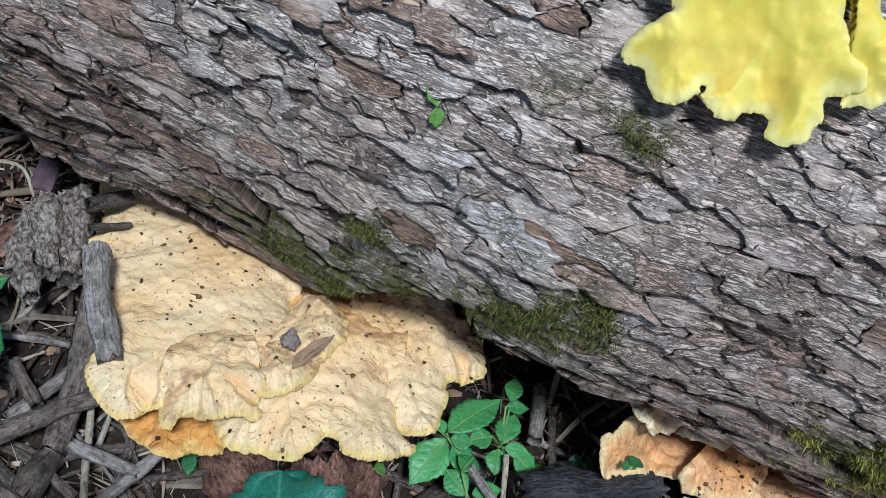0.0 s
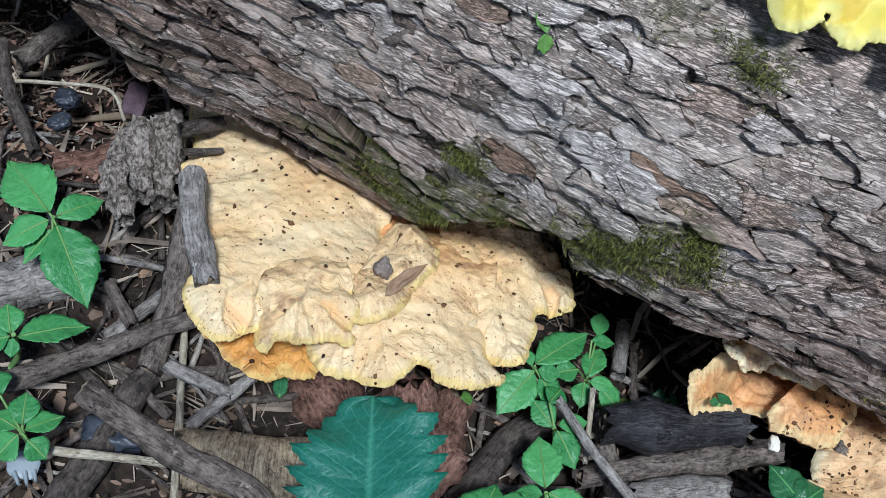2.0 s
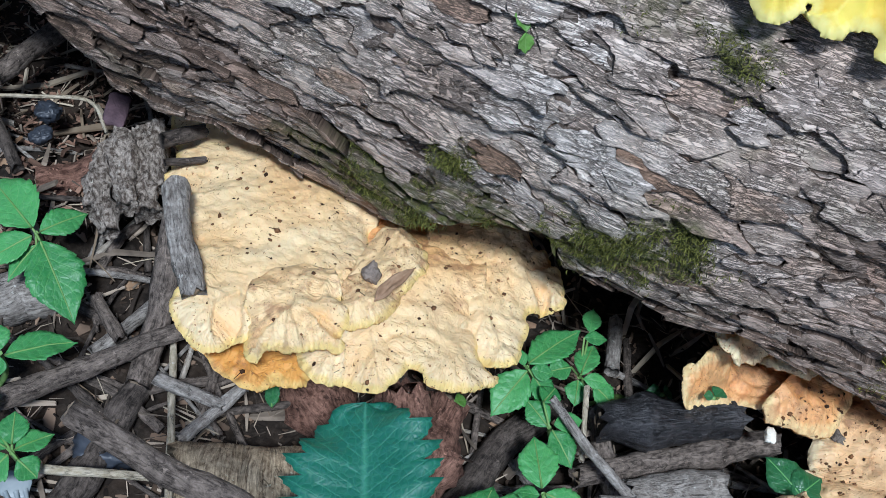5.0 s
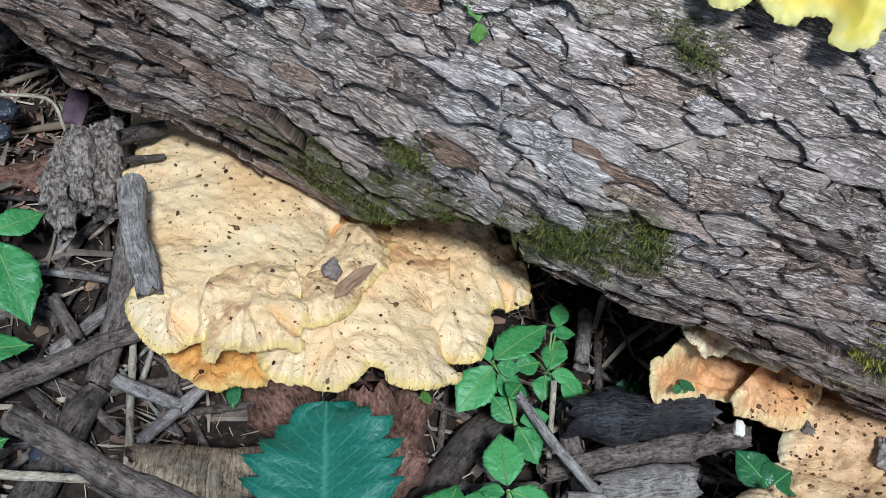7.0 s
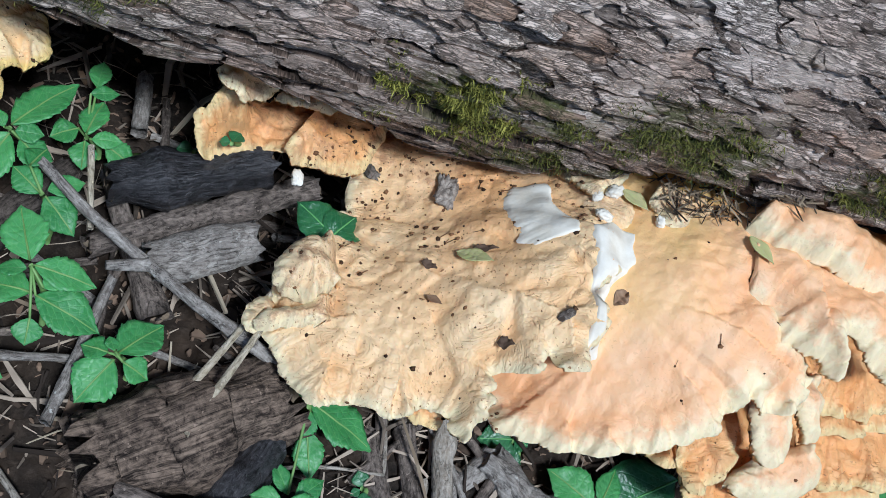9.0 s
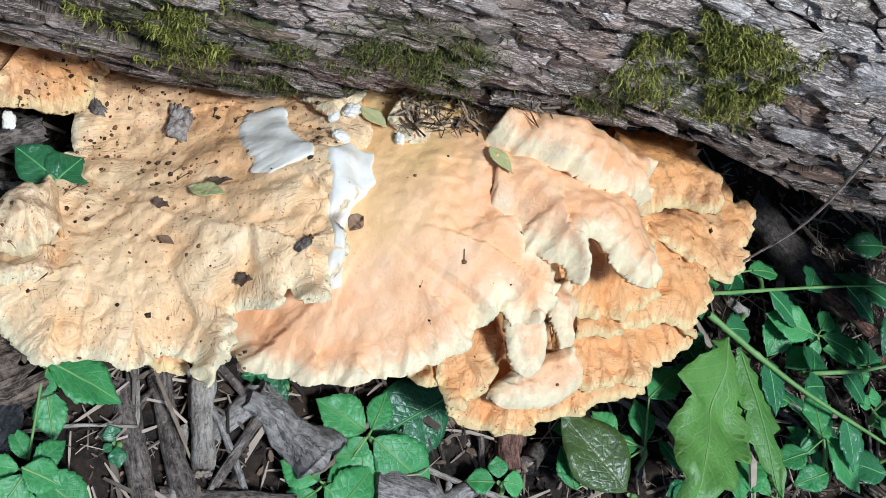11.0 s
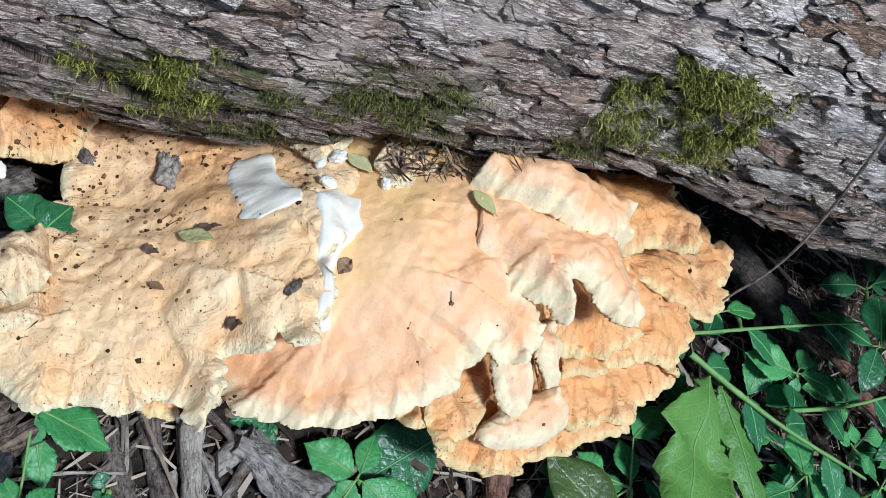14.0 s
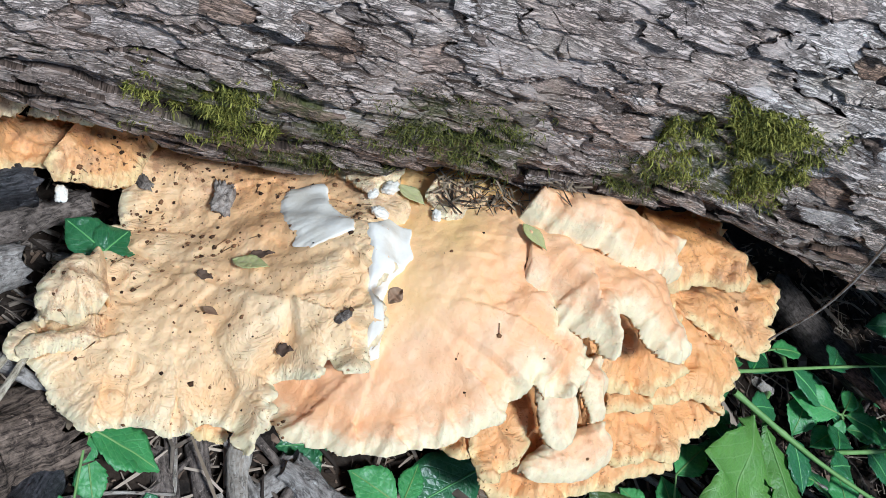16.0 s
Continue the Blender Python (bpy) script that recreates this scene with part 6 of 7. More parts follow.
stick("stump", "gnarled broken brown stub under the cream fungus", [(-0.098, -0.364, 0.058), (-0.093, -0.374, 0.045), (-0.091, -0.387, 0.005)], 0.013, 0.024, RED_WOOD, category="stump", knobs=0.35, sides=26, step=0.003)
stick("branch", "reddish rotten wood under the cream fungus", [(-0.173, -0.356, 0.000), (-0.116, -0.385, 0.000)], 0.016, 0.014, RED_WOOD, category="branch", knobs=0.3)
stick("branch", "pinkish rotten broken wood on the litter", [(-0.070, -0.335, 0.012), (-0.069, -0.377, 0.010), (-0.066, -0.415, 0.010)], 0.014, 0.013, RED_WOOD, category="branch", knobs=0.4, sides=20)
stick("branch", BS, [(-0.037, -0.398, 0.000), (-0.028, -0.343, 0.000), (-0.005, -0.287, -0.010)], 0.011, 0.009, DARK_WOOD, category="branch")
stick("charred_branch", "charred black branch beside the orange fungus", [(0.024, -0.310, 0.026), (0.067, -0.288, 0.030), (0.108, -0.261, 0.032)], 0.0120, 0.0135, CHAR_WOOD, category="branch", knobs=0.25, sides=22, step=0.003)
stick("branch", "split grey branch lying under the charred one", [(0.024, -0.344, 0.008), (0.078, -0.303, 0.010), (0.143, -0.256, 0.012)], 0.007, 0.008, BROWN_WOOD, category="branch", knobs=0.25)
stick("branch", "sawn grey branch piece with a pale end", [(0.059, -0.345, 0.010), (0.115, -0.308, 0.012)], 0.0125, 0.0125, GREY_WOOD, category="branch", sides=20)
stick("stick", GS, [(0.025, -0.242, -0.010), (0.015, -0.193, -0.015)], 0.0055, 0.005, GREY_WOOD)
stick("straw", ST, [(0.008, -0.293, 0.035), (0.023, -0.338, 0.020)], 0.002, 0.0018, STRAW)
stick("stick", "long grey twig with a side shoot across the litter", [(-0.011, -0.323, 0.050), (0.026, -0.343, 0.042), (0.062, -0.356, 0.032), (0.105, -0.374, 0.028), (0.156, -0.391, 0.020)], 0.0028, 0.0044, GREY_WOOD)
stick("twig", "short pale side twig on the litter", [(0.040, -0.365, 0.034), (0.062, -0.357, 0.034)], 0.0024, 0.004, GREY_WOOD)
stick("stick", BS, [(0.020, -0.292, 0.010), (0.044, -0.328, 0.005), (0.074, -0.374, 0.005)], 0.006, 0.009, BROWN_WOOD)
stick("stick", GS, [(0.089, -0.450, 0.022), (0.118, -0.384, 0.030), (0.136, -0.343, 0.034)], 0.0024, 0.0018, STRAW)
stick("straw", ST, [(0.108, -0.446, 0.030), (0.132, -0.377, 0.042)], 0.0024, 0.0018, STRAW)
stick("stick", GS, [(0.038, -0.453, 0.012), (0.041, -0.414, 0.015), (0.044, -0.362, 0.015)], 0.0034, 0.0028, GREY_WOOD)
stick("stick", GS, [(-0.003, -0.425, 0.012), (0.052, -0.409, 0.008)], 0.0026, 0.0022, GREY_WOOD)
stick("branch", "dark rotten fissured log end beside the fungus", [(0.064, -0.466, 0.000), (0.111, -0.429, 0.000), (0.157, -0.395, 0.000)], 0.028, 0.024, ROTTEN, category="branch", knobs=0.16, sides=40, step=0.004)
stick("charred_branch", "burnt blue-black branch end in the litter", [(0.124, -0.512, -0.005), (0.142, -0.466, -0.005), (0.157, -0.424, -0.005)], 0.013, 0.012, CHAR_WOOD, category="branch", knobs=0.2)
stick("branch", GS, [(0.088, -0.508, 0.012), (0.124, -0.484, 0.012), (0.154, -0.469, 0.010)], 0.009, 0.007, GREY_WOOD, category="branch")
stick("stick", GS, [(0.082, -0.480, 0.018), (0.150, -0.484, 0.012)], 0.005, 0.004, BROWN_WOOD)
stick("stick", BS, [(0.214, -0.398, -0.015), (0.229, -0.438, -0.014), (0.244, -0.488, -0.012)], 0.0072, 0.0066, BROWN_WOOD)
stick("stick", BS, [(0.235, -0.389, -0.014), (0.251, -0.440, -0.012), (0.269, -0.484, -0.010)], 0.0064, 0.0062, BROWN_WOOD)
stick("stick", "bleached grey split stick standing in the litter", [(0.260, -0.382, -0.008), (0.266, -0.447, -0.008)], 0.0064, 0.006, PALE_WOOD, knobs=0.2)
stick("stick", GS, [(0.297, -0.391, -0.015), (0.270, -0.420, -0.020)], 0.008, 0.007, GREY_WOOD)
stick("wood_chunk", "rough grey-brown chunk of broken bark in the litter", [(0.291, -0.396, -0.010), (0.315, -0.413, -0.010), (0.340, -0.431, -0.012)], 0.0095, 0.014, GREY_WOOD, category="wood", knobs=0.35, sides=20, step=0.003)
stick("stick", BS, [(0.298, -0.405, -0.012), (0.274, -0.452, -0.014)], 0.0036, 0.003, BROWN_WOOD)
stick("stick", BS, [(0.243, -0.461, -0.012), (0.323, -0.454, -0.015)], 0.0048, 0.004, BROWN_WOOD)
stick("wood_chunk", "torn pale piece of wood lying in the litter", [(0.192, -0.487, -0.005), (0.215, -0.495, -0.005)], 0.010, 0.012, GREY_WOOD, category="wood", knobs=0.4, sides=18)
stick("branch", GS, [(0.373, -0.438, -0.022), (0.429, -0.452, -0.022)], 0.014, 0.012, GREY_WOOD, category="branch", knobs=0.2)
stick("stick", GS, [(0.445, -0.429, -0.022), (0.412, -0.451, -0.020)], 0.006, 0.0055, GREY_WOOD)
stick("branch", "dark damp branch in the hollow under the log", [(0.718, -0.140, -0.030), (0.765, -0.189, -0.030), (0.826, -0.224, -0.035)], 0.016, 0.012, DARK_WOOD, category="branch")
stick("stick", "smooth reddish-brown stick among the leaves", [(0.767, -0.222, -0.012), (0.816, -0.258, -0.012)], 0.0058, 0.0062, RED_WOOD)
stick("stick", "smooth reddish-brown stick among the leaves", [(0.823, -0.267, -0.020), (0.889, -0.329, -0.020)], 0.006, 0.0062, RED_WOOD)
stick("stick", BS, [(0.756, -0.434, 0.050), (0.823, -0.351, 0.080)], 0.0042, 0.004, BROWN_WOOD)
stick("stump", "small round-cut twig end among the seedlings", [(0.478, -0.415, -0.012), (0.496, -0.397, -0.030)], 0.0062, 0.007, BROWN_WOOD, category="twig")
stick("stick", "reddish-brown damp stick under the fungus", [(0.468, -0.375, -0.020), (0.470, -0.418, -0.020)], 0.010, 0.008, RED_WOOD)
stick("twig", "thin arched twig leaning from litter to log", [(0.587, -0.293, 0.100), (0.592, -0.291, 0.160), (0.559, -0.298, 0.255), (0.538, -0.295, 0.315)], 0.0008, 0.0012, GREY_WOOD, category="twig")
stick("straw", "broken pale stalk leaning on the log", [(0.533, -0.298, 0.318), (0.704, -0.296, 0.260)], 0.0016, 0.0022, PALE_WOOD)
stick("stick", GS, [(0.675, -0.268, -0.005), (0.651, -0.271, 0.010)], 0.004, 0.004, PALE_WOOD)


def lump_mesh(size, mat, seed, rough=0.3, n=24, boxy=0.75):
    """An uneven broken lump."""
    u, v = np.meshgrid(np.linspace(0, math.pi, n), np.linspace(0, 2 * math.pi, 2 * n, endpoint=False), indexing="ij")
    d = np.stack([np.sin(u) * np.cos(v), np.sin(u) * np.sin(v), np.cos(u)], -1)
    d = np.sign(d) * np.abs(d) ** boxy
    k = 1 + rough * vnoise(d[..., 0] * 1.6, d[..., 1] * 1.6, d[..., 2] * 1.6, seed) + 0.6 * rough * vnoise(d[..., 0] * 6, d[..., 1] * 6, d[..., 2] * 6, seed + 1)
    return mesh_of("lump", (d * k[..., None] * np.array(size) / 2).reshape(-1, 3), grid_faces(n, 2 * n, wrap=True)[:, ::-1], mat)


def lump(name, label, at, size, mat, category, seed=0, turn=(0, 0, 0), rough=0.3, boxy=0.75):
    ob = thing(name, label, category, data=lump_mesh(size, mat, seed, rough, boxy=boxy), at=at)
    ob.rotation_euler = [radians(a) for a in turn]
    return ob


# a slab of loose bark by the sticks, built of its own ragged strips
slab = thing("bark_slab", "loose ragged slab of pale grey bark on the litter", "bark", at=(-0.331, -0.303, 0.050))
for _k, (_a, _b, _w) in enumerate((((210, 300), (235, 375), 0.012), ((245, 215), (270, 340), 0.016), ((275, 205), (300, 350), 0.013), ((300, 200), (318, 300), 0.012), ((225, 230), (205, 330), 0.011), ((320, 190), (322, 290), 0.009))):
    _p = [(-0.342, -0.319, 0.050), (-0.356, -0.276, 0.050), (-0.350, -0.265, 0.050), (-0.344, -0.257, 0.050), (-0.358, -0.287, 0.050), (-0.338, -0.252, 0.055)][_k]
    _q = [(-0.315, -0.347, 0.050), (-0.311, -0.327, 0.055), (-0.301, -0.323, 0.050), (-0.307, -0.301, 0.052), (-0.336, -0.331, 0.045), (-0.311, -0.292, 0.050)][_k]
    part("strip", stick_mesh([_p, _q], _w * 0.55, _w * 0.45, FLAKY, knobs=0.5, seed=300 + _k, sides=22, step=0.002), slab)
lump("chip", "flat purple-brown flake of burnt brick or bark", (-0.388, -0.231, 0.022), (0.017, 0.028, 0.005), RUST, "chip", 3, (10, 8, 20), 0.12, 0.3)
lump("coal", "small blue-black lump of coal on the soil", (-0.434, -0.252, 0.012), (0.018, 0.016, 0.012), COAL, "stone", 5, (0, 0, 20))
lump("coal", "small blue-black lump of coal on the soil", (-0.428, -0.271, 0.008), (0.016, 0.012, 0.010), COAL, "stone", 6, (0, 0, 50))
lump("coal", "blue-black lump of coal among the sticks", (-0.246, -0.462, 0.005), (0.034, 0.024, 0.018), COAL, "stone", 7, (0, 0, 30))
fork = thing("plastic_fork", "broken pale grey plastic fork head in the litter", "fork", at=(-0.273, -0.507, 0.020))
part("head", lump_mesh((0.018, 0.016, 0.0022), PLASTIC, 8, 0.08), fork).matrix_basis = pose(*(-0.274, -0.508, 0.020), 15, 5, 20)
for _p, _q in (((-0.276, -0.514, 0.020), (-0.269, -0.519, 0.020)), ((-0.271, -0.511, 0.020), (-0.265, -0.517, 0.020)), ((-0.267, -0.508, 0.020), (-0.262, -0.513, 0.020))):
    part("tine", stick_mesh([_p, _q], 0.0016, 0.0008, PLASTIC, sides=8, knobs=0.0), fork)


# ---- loose things on the fungus ----
DARK_SCRAP = plain_material("dark_dead_leaf", (0.035, 0.022, 0.014), (0.16, 0.10, 0.065), 150.0, 0.8, 0.5)
def lay_on_skin(name, label, at, size, mat, category, seed, turn):
    hit = skin(at[0], at[1], size[2] * 0.35)
    ob = lump(name, label, hit[0] if hit else at, size, mat, category, seed, rough=0.5 if "bark" in name else 0.25, boxy=0.45 if "bark" in name else 0.75)
    n = hit[1] if hit else Vector((0, 0, 1))
    ob.rotation_euler = (n.to_track_quat("Z", "Y").to_matrix() @ Matrix.Rotation(radians(turn), 3, "Z")).to_euler()
    return ob


lay_on_skin("nut", "small round brown nut on the cream fungus", (-0.141, -0.325, 0.095), (0.012, 0.011, 0.011), BROWN_WOOD, "nut", 11, 30)
curl = thing("dry_leaf", "curled dry brown leaf on the cream fungus", "leaf", at=(-0.130, -0.333, 0.100))
leaf(curl, (-0.132, -0.345, 0.101), (-0.120, -0.317, 0.114), 0.0085, DRY_LEAF, seed=2, fold=1.3, teeth=3, tooth=0.05, wave=0.3)
lay_on_skin("bark_piece", "upright grey piece of bark stuck on the fungus", (0.217, -0.263, 0.070), (0.011, 0.021, 0.006), FLAKY, "bark", 13, 98)
lay_on_skin("bark_piece", "small grey piece of bark on the fungus", (0.172, -0.252, 0.045), (0.007, 0.013, 0.004), FLAKY, "bark", 14, 105)
lay_on_skin("seed", "striped grey oval seed lying on the fungus", (0.281, -0.359, 0.125), (0.0105, 0.0050, 0.0024), FLAKY, "seed", 15, 95)
for _c, _t, _w, _m, _l in (((0.226, -0.317, 0.085), (0.245, -0.326, 0.085), 0.011, OLIVE, "small yellow-green leaf lying on the fungus"), ((0.308, -0.266, 0.130), (0.323, -0.281, 0.130), 0.011, OLIVE, "curled light green leaf on the fungus"), ((0.214, -0.347, 0.080), (0.224, -0.351, 0.080), 0.005, DRY_LEAF, "thin dry brown leaf scrap on the fungus"), ((0.372, -0.295, 0.150), (0.384, -0.312, 0.150), 0.010, OLIVE, "yellowed leaf tucked in the fungus")):
    _hc, _ht = skin(_c[0], _c[1], 0.003), skin(_t[0], _t[1], 0.004)
    _ob = thing("small_leaf", _l, "leaf", at=_hc[0] if _hc else _c)
    leaf(_ob, _hc[0] if _hc else _c, _ht[0] if _ht else _t, _w, _m, seed=4, fold=0.35, teeth=3, tooth=0.04, droop=0.02)
for _c, _t, _w, _l in (((0.252, -0.371, 0.110), (0.262, -0.373, 0.110), 0.009, "dark brown three-cornered leaf scrap on the fungus"), ((0.233, -0.314, 0.090), (0.246, -0.315, 0.090), 0.006, "dark leaf scrap on the fungus"), ((0.208, -0.324, 0.070), (0.218, -0.327, 0.070), 0.007, "dark leaf scrap on the fungus")):
    _hc, _ht = skin(_c[0], _c[1], 0.002), skin(_t[0], _t[1], 0.002)
    _ob = thing("leaf_scrap", _l, "leaf", at=_hc[0] if _hc else _c)
    leaf(_ob, _hc[0] if _hc else _c, _ht[0] if _ht else _t, _w, DARK_SCRAP, seed=6, fold=0.5, teeth=3, tooth=0.3, droop=0.02, wave=0.2)
_ob = thing("dry_leaf", "curled dry red-brown leaf scrap on the fungus", "leaf", at=(0.306, -0.345, 0.130))
leaf(_ob, (0.299, -0.355, 0.137), (0.305, -0.348, 0.142), 0.009, DRY_LEAF, seed=9, fold=1.6, teeth=3, tooth=0.03, wave=0.4)
torn_patch([(0.260, -0.259, 0.100), (0.261, -0.285, 0.100), (0.272, -0.311, 0.105)], (0.020, 0.025, 0.024, 0.032, 0.026), WHITE_FLESH, right, label="bared white flesh", seed=3)
torn_patch([(0.310, -0.294, 0.125), (0.300, -0.319, 0.125), (0.299, -0.349, 0.128), (0.303, -0.371, 0.128)], (0.016, 0.032, 0.022, 0.014, 0.012, 0.013), WHITE_FLESH, right, label="bared white flesh", seed=5)
for _p, _s in (((0.293, -0.276, 0.120), 0.008), ((0.302, -0.272, 0.125), 0.011), ((0.328, -0.288, 0.130), 0.007), ((0.296, -0.290, 0.120), 0.01)):
    lay_on_skin("flesh_crumb", "white crumb of torn fungus flesh", _p, (_s, _s * 0.8, _s * 0.6), WHITE_FLESH, "crumb", int(_s * 9000), 20)


def scatter_crumbs(name, label, count, box, seed, size, parent_kind="stuff"):
    rng = np.random.default_rng(seed)
    verts, tris = [], []
    ico = np.array([(0, 0, 1), (0.9, 0, 0.2), (0.2, 0.9, 0), (-0.8, 0.4, 0.1), (-0.4, -0.9, 0), (0.5, -0.7, 0.1), (0, 0, -0.6)])
    fac = [(0, 1, 2), (0, 2, 3), (0, 3, 4), (0, 4, 5), (0, 5, 1), (6, 2, 1), (6, 3, 2), (6, 4, 3), (6, 5, 4), (6, 1, 5)]
    for _ in range(count):
        x, y = rng.uniform(box[0], box[1]), rng.uniform(box[2], box[3])
        hit = skin(x, y, 0.0)
        if hit is None or hit[1].z < 0.4 or vnoise(x * 45, y * 45, 0, seed) < rng.uniform(-0.9, 0.5):
            continue
        r = size * rng.choice([0.3, 0.4, 0.5, 0.6, 1.0, 1.15]) * rng.uniform(0.7, 1.3)
        k = len(verts)
        m = hit[1].to_track_quat("Z", "Y").to_matrix() @ Matrix.Rotation(rng.uniform(0, 6.3), 3, "Z")
        for c in ico * rng.uniform(0.7, 1.25, ico.shape):
            verts.append(tuple(hit[0] + m @ Vector(c * r * (1.2, 0.9, 0.8))))
        tris += [tuple(k + i for i in f) for f in fac]
        if rng.random() < 0.3:
            k, a = len(verts), rng.uniform(0, 6.3)
            d = Vector((math.cos(a), math.sin(a), 0)) * r * rng.uniform(2, 4)
            w = Vector((-d.y, d.x, 0)).normalized() * r * 0.12
            up = Vector((0, 0, r * 0.4))
            base = hit[0] + up
            far = skin(base.x + d.x, base.y + d.y, r * 0.3)
            end = far[0] if far else base + d
            verts += [tuple(base + w), tuple(base - w), tuple(base + up * 0.5), tuple(end + w), tuple(end - w), tuple(end + up * 0.5)]
            tris += [(k, k + 3, k + 5), (k, k + 5, k + 2), (k + 2, k + 5, k + 4), (k + 2, k + 4, k + 1), (k + 1, k + 4, k + 3), (k + 1, k + 3, k)]
    return thing(name, label, "crumbs", kind="stuff", data=mesh_of(name, verts, np.array(tris), CRUMB))


scatter_crumbs("fallen_crumbs", "dark brown plant crumbs scattered on the cream fungus", 380, (-0.33, -0.03, -0.40, -0.23), 5, 0.0015)
scatter_crumbs("fallen_crumbs", "dark brown plant crumbs scattered on the pale fungus", 330, (0.12, 0.27, -0.42, -0.23), 6, 0.0014)
scatter_crumbs("fallen_crumbs", "dark brown plant crumbs scattered on the peach fungus", 60, (0.27, 0.60, -0.41, -0.24), 7, 0.0018)
scatter_crumbs("fallen_crumbs", "dark debris heaped where fungus meets log", 560, (0.13, 0.30, -0.315, -0.225), 8, 0.0015)
scatter_crumbs("fallen_crumbs", "dark debris heaped where fungus meets log", 200, (-0.30, -0.08, -0.285, -0.21), 9, 0.0012)


def dry_debris(label, count, x0, x1, y0, y1, z, seed):
    """Pale dry stems and scraps caught on a ledge."""
    rng = np.random.default_rng(seed)
    verts, tris = [], []
    for _ in range(count):
        x, y = rng.uniform(x0, x1), rng.uniform(y0, y1)
        hit = skin(x, y, 0.0)
        c = np.array(hit[0] if hit else (x, y, z)) + (0, 0, rng.uniform(0.0, 0.006))
        d = rng.normal(0, 1, 3) * (1, 1, 0.35)
        d *= rng.uniform(0.002, 0.008) / np.linalg.norm(d)
        w = np.cross(d, (0, 0, 1))
        w *= rng.choice([0.0002, 0.0003, 0.0007]) / (np.linalg.norm(w) + 1e-9)
        k = len(verts)
        verts += [tuple(c - d - w), tuple(c - d + w), tuple(c + (0, 0, 0.0006)), tuple(c + d + w), tuple(c + d - w), tuple(c - (0, 0, 0.0008))]
        tris += [(k, k + 1, k + 2), (k + 1, k + 3, k + 2), (k + 3, k + 4, k + 2), (k + 4, k, k + 2), (k + 1, k, k + 5), (k + 3, k + 1, k + 5), (k + 4, k + 3, k + 5), (k, k + 4, k + 5)]
    return thing("dry_debris", label, "debris", kind="stuff", data=mesh_of("dry_debris", verts, np.array(tris), DEBRIS_MIX, flat=True))


DEBRIS_MIX = plain_material("dry_stem_scraps", (0.03, 0.02, 0.014), (0.30, 0.23, 0.15), 60.0, 0.85, 0.3, 0.2, True)
dry_debris("dry stems and scraps caught between fungus and bark", 220, 0.325, 0.40, -0.285, -0.245, 0.15, 81)


# ---- moss on the log ----
def moss(label, spots, count, length, mat, seed):
    rng = np.random.default_rng(seed)
    s = np.concatenate([np.clip(rng.normal(0, 0.55, count), -1.1, 1.1) * rs + s0 for s0, a0, rs, ra, k in spots])
    a = np.concatenate([np.clip(rng.normal(0, 0.55, count), -1.1, 1.1) * ra + a0 for s0, a0, rs, ra, k in spots])
    keep = rng.random(len(s)) < 0.02 + 0.98 * smooth(-0.25, 0.15, vnoise(s * 60, a * 0.30, 0, seed) + 0.5 * vnoise(s * 160, a * 0.8, 0, seed + 1))
    s, a = s[keep], a[keep]
    base, out = log_place(s, a, rng.uniform(0.001, 0.0065, len(s)))
    n = len(s)
    rnd = rng.normal(0, 1, (n, 3))
    way = out * 0.6 + rnd * 0.65 + np.array([0, -0.1, 0.15])
    way /= np.linalg.norm(way, axis=1)[:, None]
    size = length * rng.uniform(0.5, 1.3, n)[:, None]
    side = np.cross(way, rnd)
    side /= np.linalg.norm(side, axis=1)[:, None] + 1e-9
    w = side * size * 0.06
    bend = rng.normal(0, 1, (n, 3)) * size * 0.22 - np.array([0, 0, 0.12]) * size
    mid_, tip = base + way * size * 0.55, base + way * size + bend
    verts = np.stack([base - w, base + w, mid_ + w * 1.3, mid_ - w * 1.3, tip], 1).reshape(-1, 3)
    k = 5 * np.arange(n)[:, None]
    return thing("moss", label, "moss", kind="stuff", data=mesh_of("moss", verts, [k + np.array([[0, 1, 2, 3]]), k + np.array([[3, 2, 4]])], mat))


moss("green moss tufts along the log's lower edge", MOSS_SPOTS[:3], 3000, 0.0028, MOSS, 61)
moss("green moss tufts along the log's lower edge", MOSS_SPOTS[3:5], 3600, 0.0032, MOSS, 62)
moss("short dark moss on the bark", MOSS_SPOTS[5:7], 900, 0.0028, MOSS, 63)
moss("thin dark moss on the lower bark edge", MOSS_SPOTS[7:12], 2000, 0.0026, MOSS, 68)
moss("dense green moss along the log's lower edge", MOSS_EDGE, 2600, 0.0028, MOSS, 69)
moss("thick green moss clump on the log", MOSS_SPOTS[12:13], 17000, 0.0038, DRY_MOSS, 64)
moss("olive moss along the log above the fungus", MOSS_SPOTS[13:16], 4200, 0.0030, MOSS, 65)
moss("shaggy yellow-green moss clump on the log", MOSS_SPOTS[16:17], 22000, 0.0042, DRY_MOSS, 66)
moss("olive moss along the log above the fungus", MOSS_SPOTS[17:20], 3000, 0.0036, MOSS, 67)
_p, _n = log_place(np.array([(-0.097, 15)[0]]), np.array([(-0.097, 15)[1]]), 0.008)
_s, _a = (-0.104, 17), (-0.094, 13)
_ob = thing("leaf_strip", "bright green curled strip of leaf on the bark", "leaf", at=tuple(_p[0]))
_e0, _e1 = (log_place(np.array([c[0]]), np.array([c[1]]), 0.006)[0][0] for c in (_s, _a))
leaf(_ob, _e0, tuple(_p[0]), 0.010, LIGHT_GREEN, seed=3, teeth=3, tooth=0.3, fold=0.5, droop=-0.1)
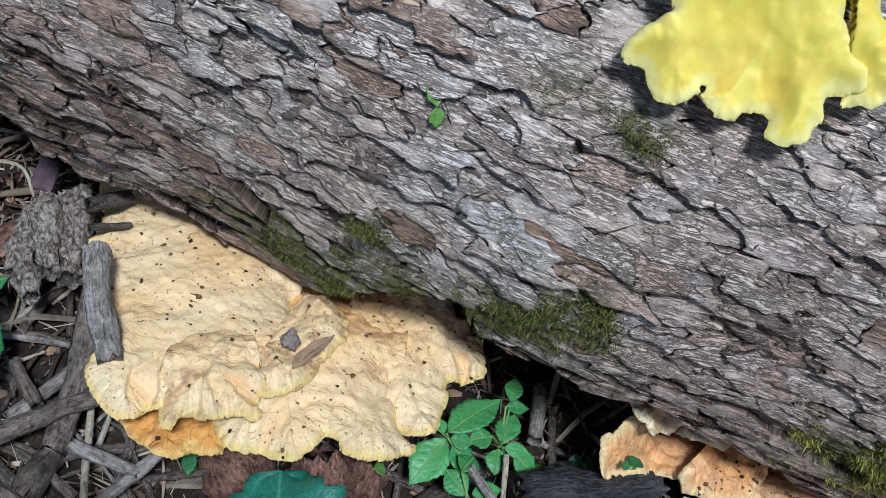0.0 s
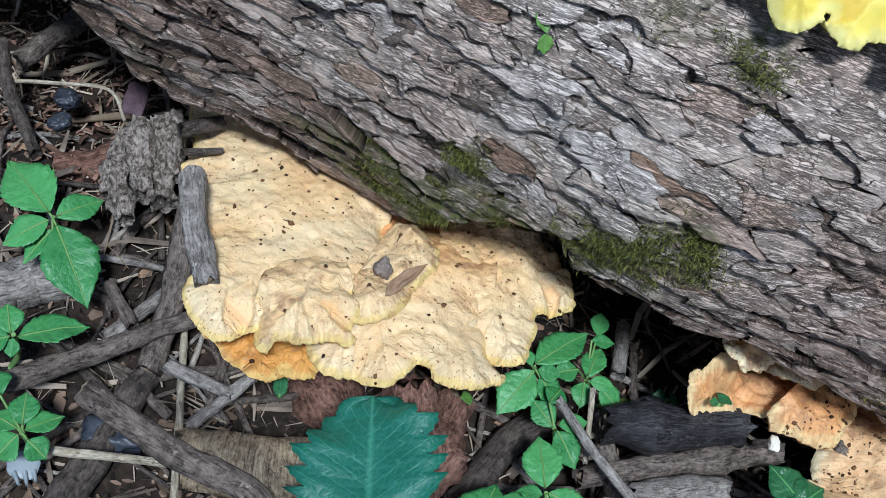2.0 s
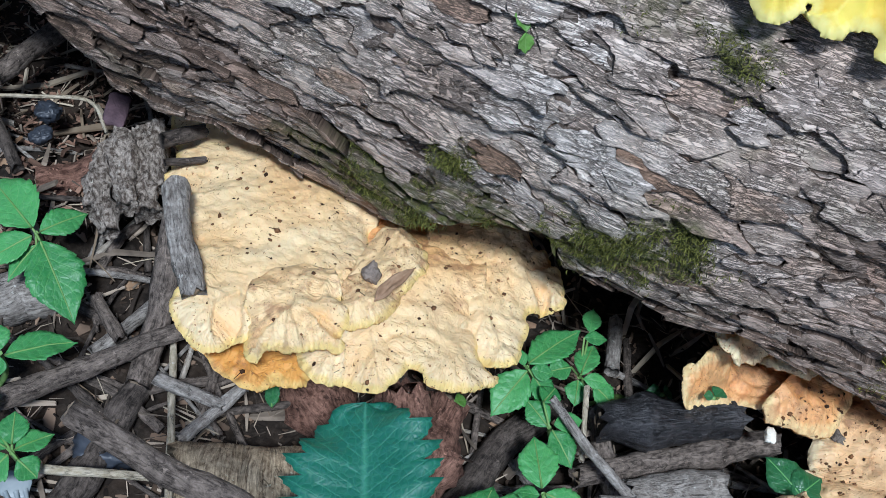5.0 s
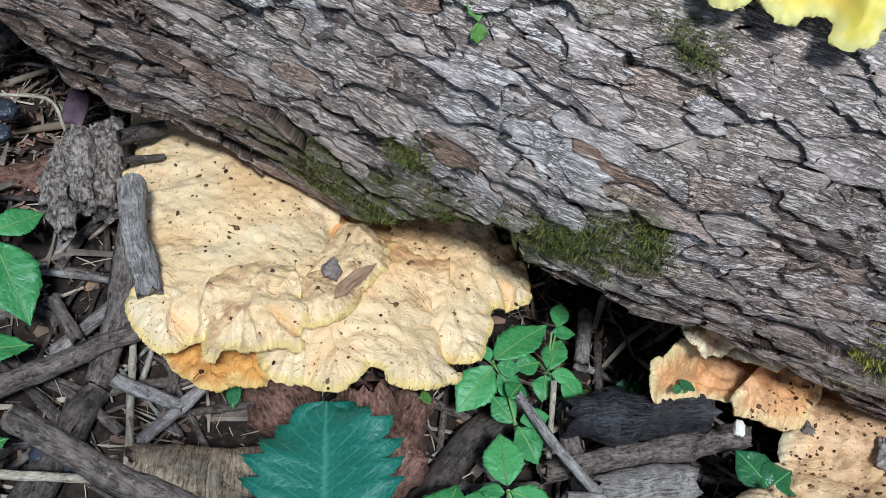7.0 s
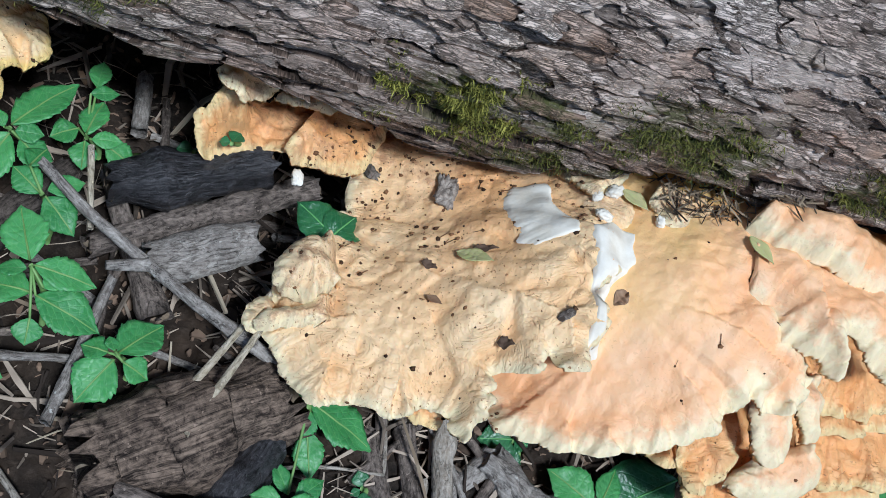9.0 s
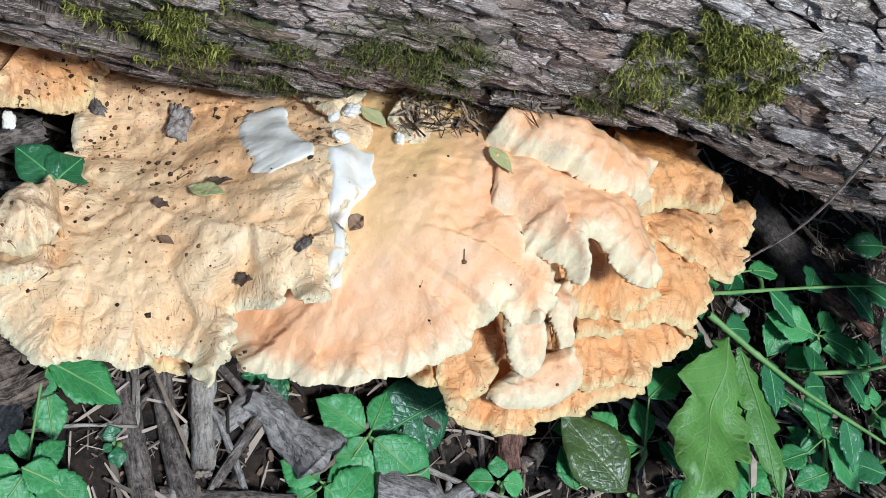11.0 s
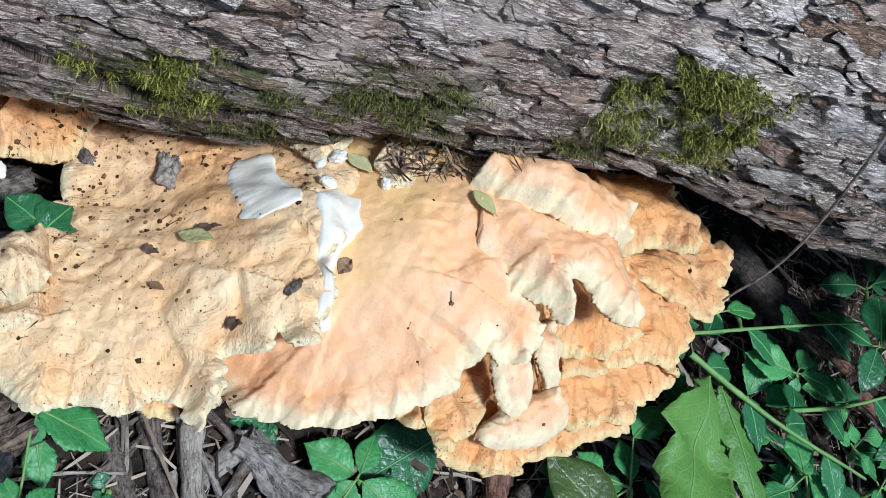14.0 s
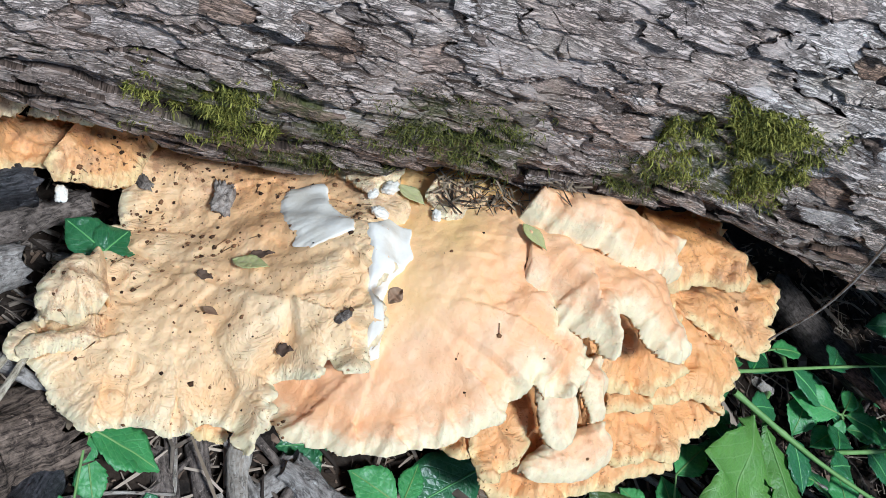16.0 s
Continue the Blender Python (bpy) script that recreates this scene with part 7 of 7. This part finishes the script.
leaf(_ob, tuple(_p[0]), _e1, 0.010, LIGHT_GREEN, seed=4, teeth=3, tooth=0.3, fold=0.5, droop=0.0)


# ---- more fallen twigs ----
_rng = np.random.default_rng(90)
for _k in range(190):
    _x, _y = (_rng.uniform(-0.55, 0.3), _rng.uniform(-0.53, -0.27) + 0.14 * (_rng.random() < 0.2)) if _k < 150 else (_rng.uniform(0.2, 0.95), _rng.uniform(-0.47, -0.22))
    _a, _l, _r = _rng.uniform(0, math.pi), _rng.uniform(0.04, 0.13), _rng.uniform(0.0011, 0.0038)
    _d = np.array((math.cos(_a), math.sin(_a), 0)) * _l / 2
    _pts = []
    for _f, _side in ((-1, 0), (0, _rng.normal(0, 0.05)), (1, 0)):
        _q = np.array((_x, _y, 0)) + _d * _f + np.array((-_d[1], _d[0], 0)) * _side
        _pts.append((float(_q[0]), float(_q[1]), float(ground_height(_q[0], _q[1])) + _r + 0.003 + 0.004 * _rng.random()))
    _m = [GREY_WOOD, BROWN_WOOD, DARK_WOOD, BROWN_WOOD, PALE_WOOD, GREY_WOOD][_k % 6]
    tagged(stick("twig", {"weathered_grey_wood": "thin weathered grey twig lying in the litter", "brown_barked_wood": "thin brown twig lying in the litter", "damp_dark_wood": "thin damp dark twig lying in the litter", "pale_bare_wood": "thin bleached bare twig lying in the litter"}[_m.name], _pts, _r, _r * 0.75, _m, category="twig", sides=8), group="fallen twigs")


# ---- loose litter ----
def litter(label, count, seed, size, slim, mat, lift, box=(-0.72, 1.15, -0.70, -0.06)):
    """Chips and thin twigs strewn at random."""
    rng = np.random.default_rng(seed)
    x, y = rng.uniform(box[0], box[1], count), rng.uniform(box[2], box[3], count)
    z = ground_height(x, y) + rng.uniform(0.0, lift, count)
    a, tilt, roll = rng.uniform(0, 2 * math.pi, count), rng.normal(0, 0.25, count), rng.normal(0, 0.5, count)
    ln = size * rng.lognormal(0, 0.5, count)
    wd = ln * slim * rng.uniform(0.5, 1.6, count)
    th = np.minimum(wd * 0.5, 0.0022)
    d = np.stack([np.cos(a) * np.cos(tilt), np.sin(a) * np.cos(tilt), np.sin(tilt)], 1)
    s = np.stack([-np.sin(a) * np.cos(roll), np.cos(a) * np.cos(roll), np.sin(roll)], 1)
    u = np.cross(d, s)
    c = np.stack([x, y, z], 1)
    L, W, H = ln[:, None] / 2, wd[:, None] / 2, th[:, None] / 2
    bend = u * (rng.normal(0, 0.12, count) * ln)[:, None]
    verts = []
    for t, k, off in ((-1, 0.55, 0), (0, 1.0, 1), (1, 0.45, 0)):
        mid_ = c + d * L * t + bend * off + s * W * rng.normal(0, 0.3, count)[:, None]
        for sw, sh in ((-1, -1), (1, -1), (1, 1), (-1, 1)):
            verts.append(mid_ + s * W * k * sw * rng.uniform(0.7, 1.2, count)[:, None] + u * H * sh)
    verts = np.stack(verts, 1).reshape(-1, 3)
    f = [(0, 1, 2, 3)[::-1], (8, 9, 10, 11)]
    for r in (0, 4):
        f += [(r + i, r + (i + 1) % 4, r + 4 + (i + 1) % 4, r + 4 + i) for i in range(4)]
    k = 12 * np.arange(count)[:, None, None]
    return thing("leaf_litter", label, "litter", kind="stuff", data=mesh_of("leaf_litter", verts, (k + np.array(f)[None]).reshape(-1, 4), mat, flat=True))


TWIG_MIX = plain_material("mixed_twig_litter", (0.035, 0.026, 0.02), (0.46, 0.37, 0.28), 60.0, 0.85, 0.4, 0.2, True)
RED_MIX = plain_material("red_brown_bark_litter", (0.030, 0.018, 0.013), (0.30, 0.18, 0.125), 60.0, 0.85, 0.4, 0.2, True)
PALE_MIX = plain_material("pale_grass_litter", (0.20, 0.15, 0.10), (0.52, 0.44, 0.32), 60.0, 0.8, 0.3, 0.2, True)
litter("crumbled brown bark and leaf litter on soil", 14000, 71, 0.0045, 0.4, LITTER, 0.004)
litter("broken dark brown twigs in the litter", 3600, 72, 0.026, 0.065, TWIG_MIX, 0.010)
litter("thin pale grass stems in the litter", 700, 73, 0.034, 0.03, PALE_MIX, 0.014)
litter("curled brown dead leaf pieces in the litter", 90, 74, 0.011, 0.35, DRY_LEAF, 0.006)
litter("flat brown dead leaf flakes and bark crumbs in the litter", 2200, 76, 0.0045, 0.4, LITTER, 0.007)
litter("reddish-brown crumbled bark and leaf pieces beside the log", 4200, 77, 0.0036, 0.4, RED_MIX, 0.008, (-0.75, -0.36, -0.36, -0.04))
litter("pale broken stems and scraps beside the log", 260, 78, 0.022, 0.07, PALE_MIX, 0.010, (-0.75, -0.36, -0.36, -0.06))
litter("fine brown fibres and needles in the litter", 6000, 75, 0.014, 0.06, TWIG_MIX, 0.006)
lay_on_skin("flesh_crumb", "white broken lump of fungus flesh by charred wood", (0.127, -0.280, 0.050), (0.007, 0.010, 0.006), WHITE_FLESH, "crumb", 33, 10)
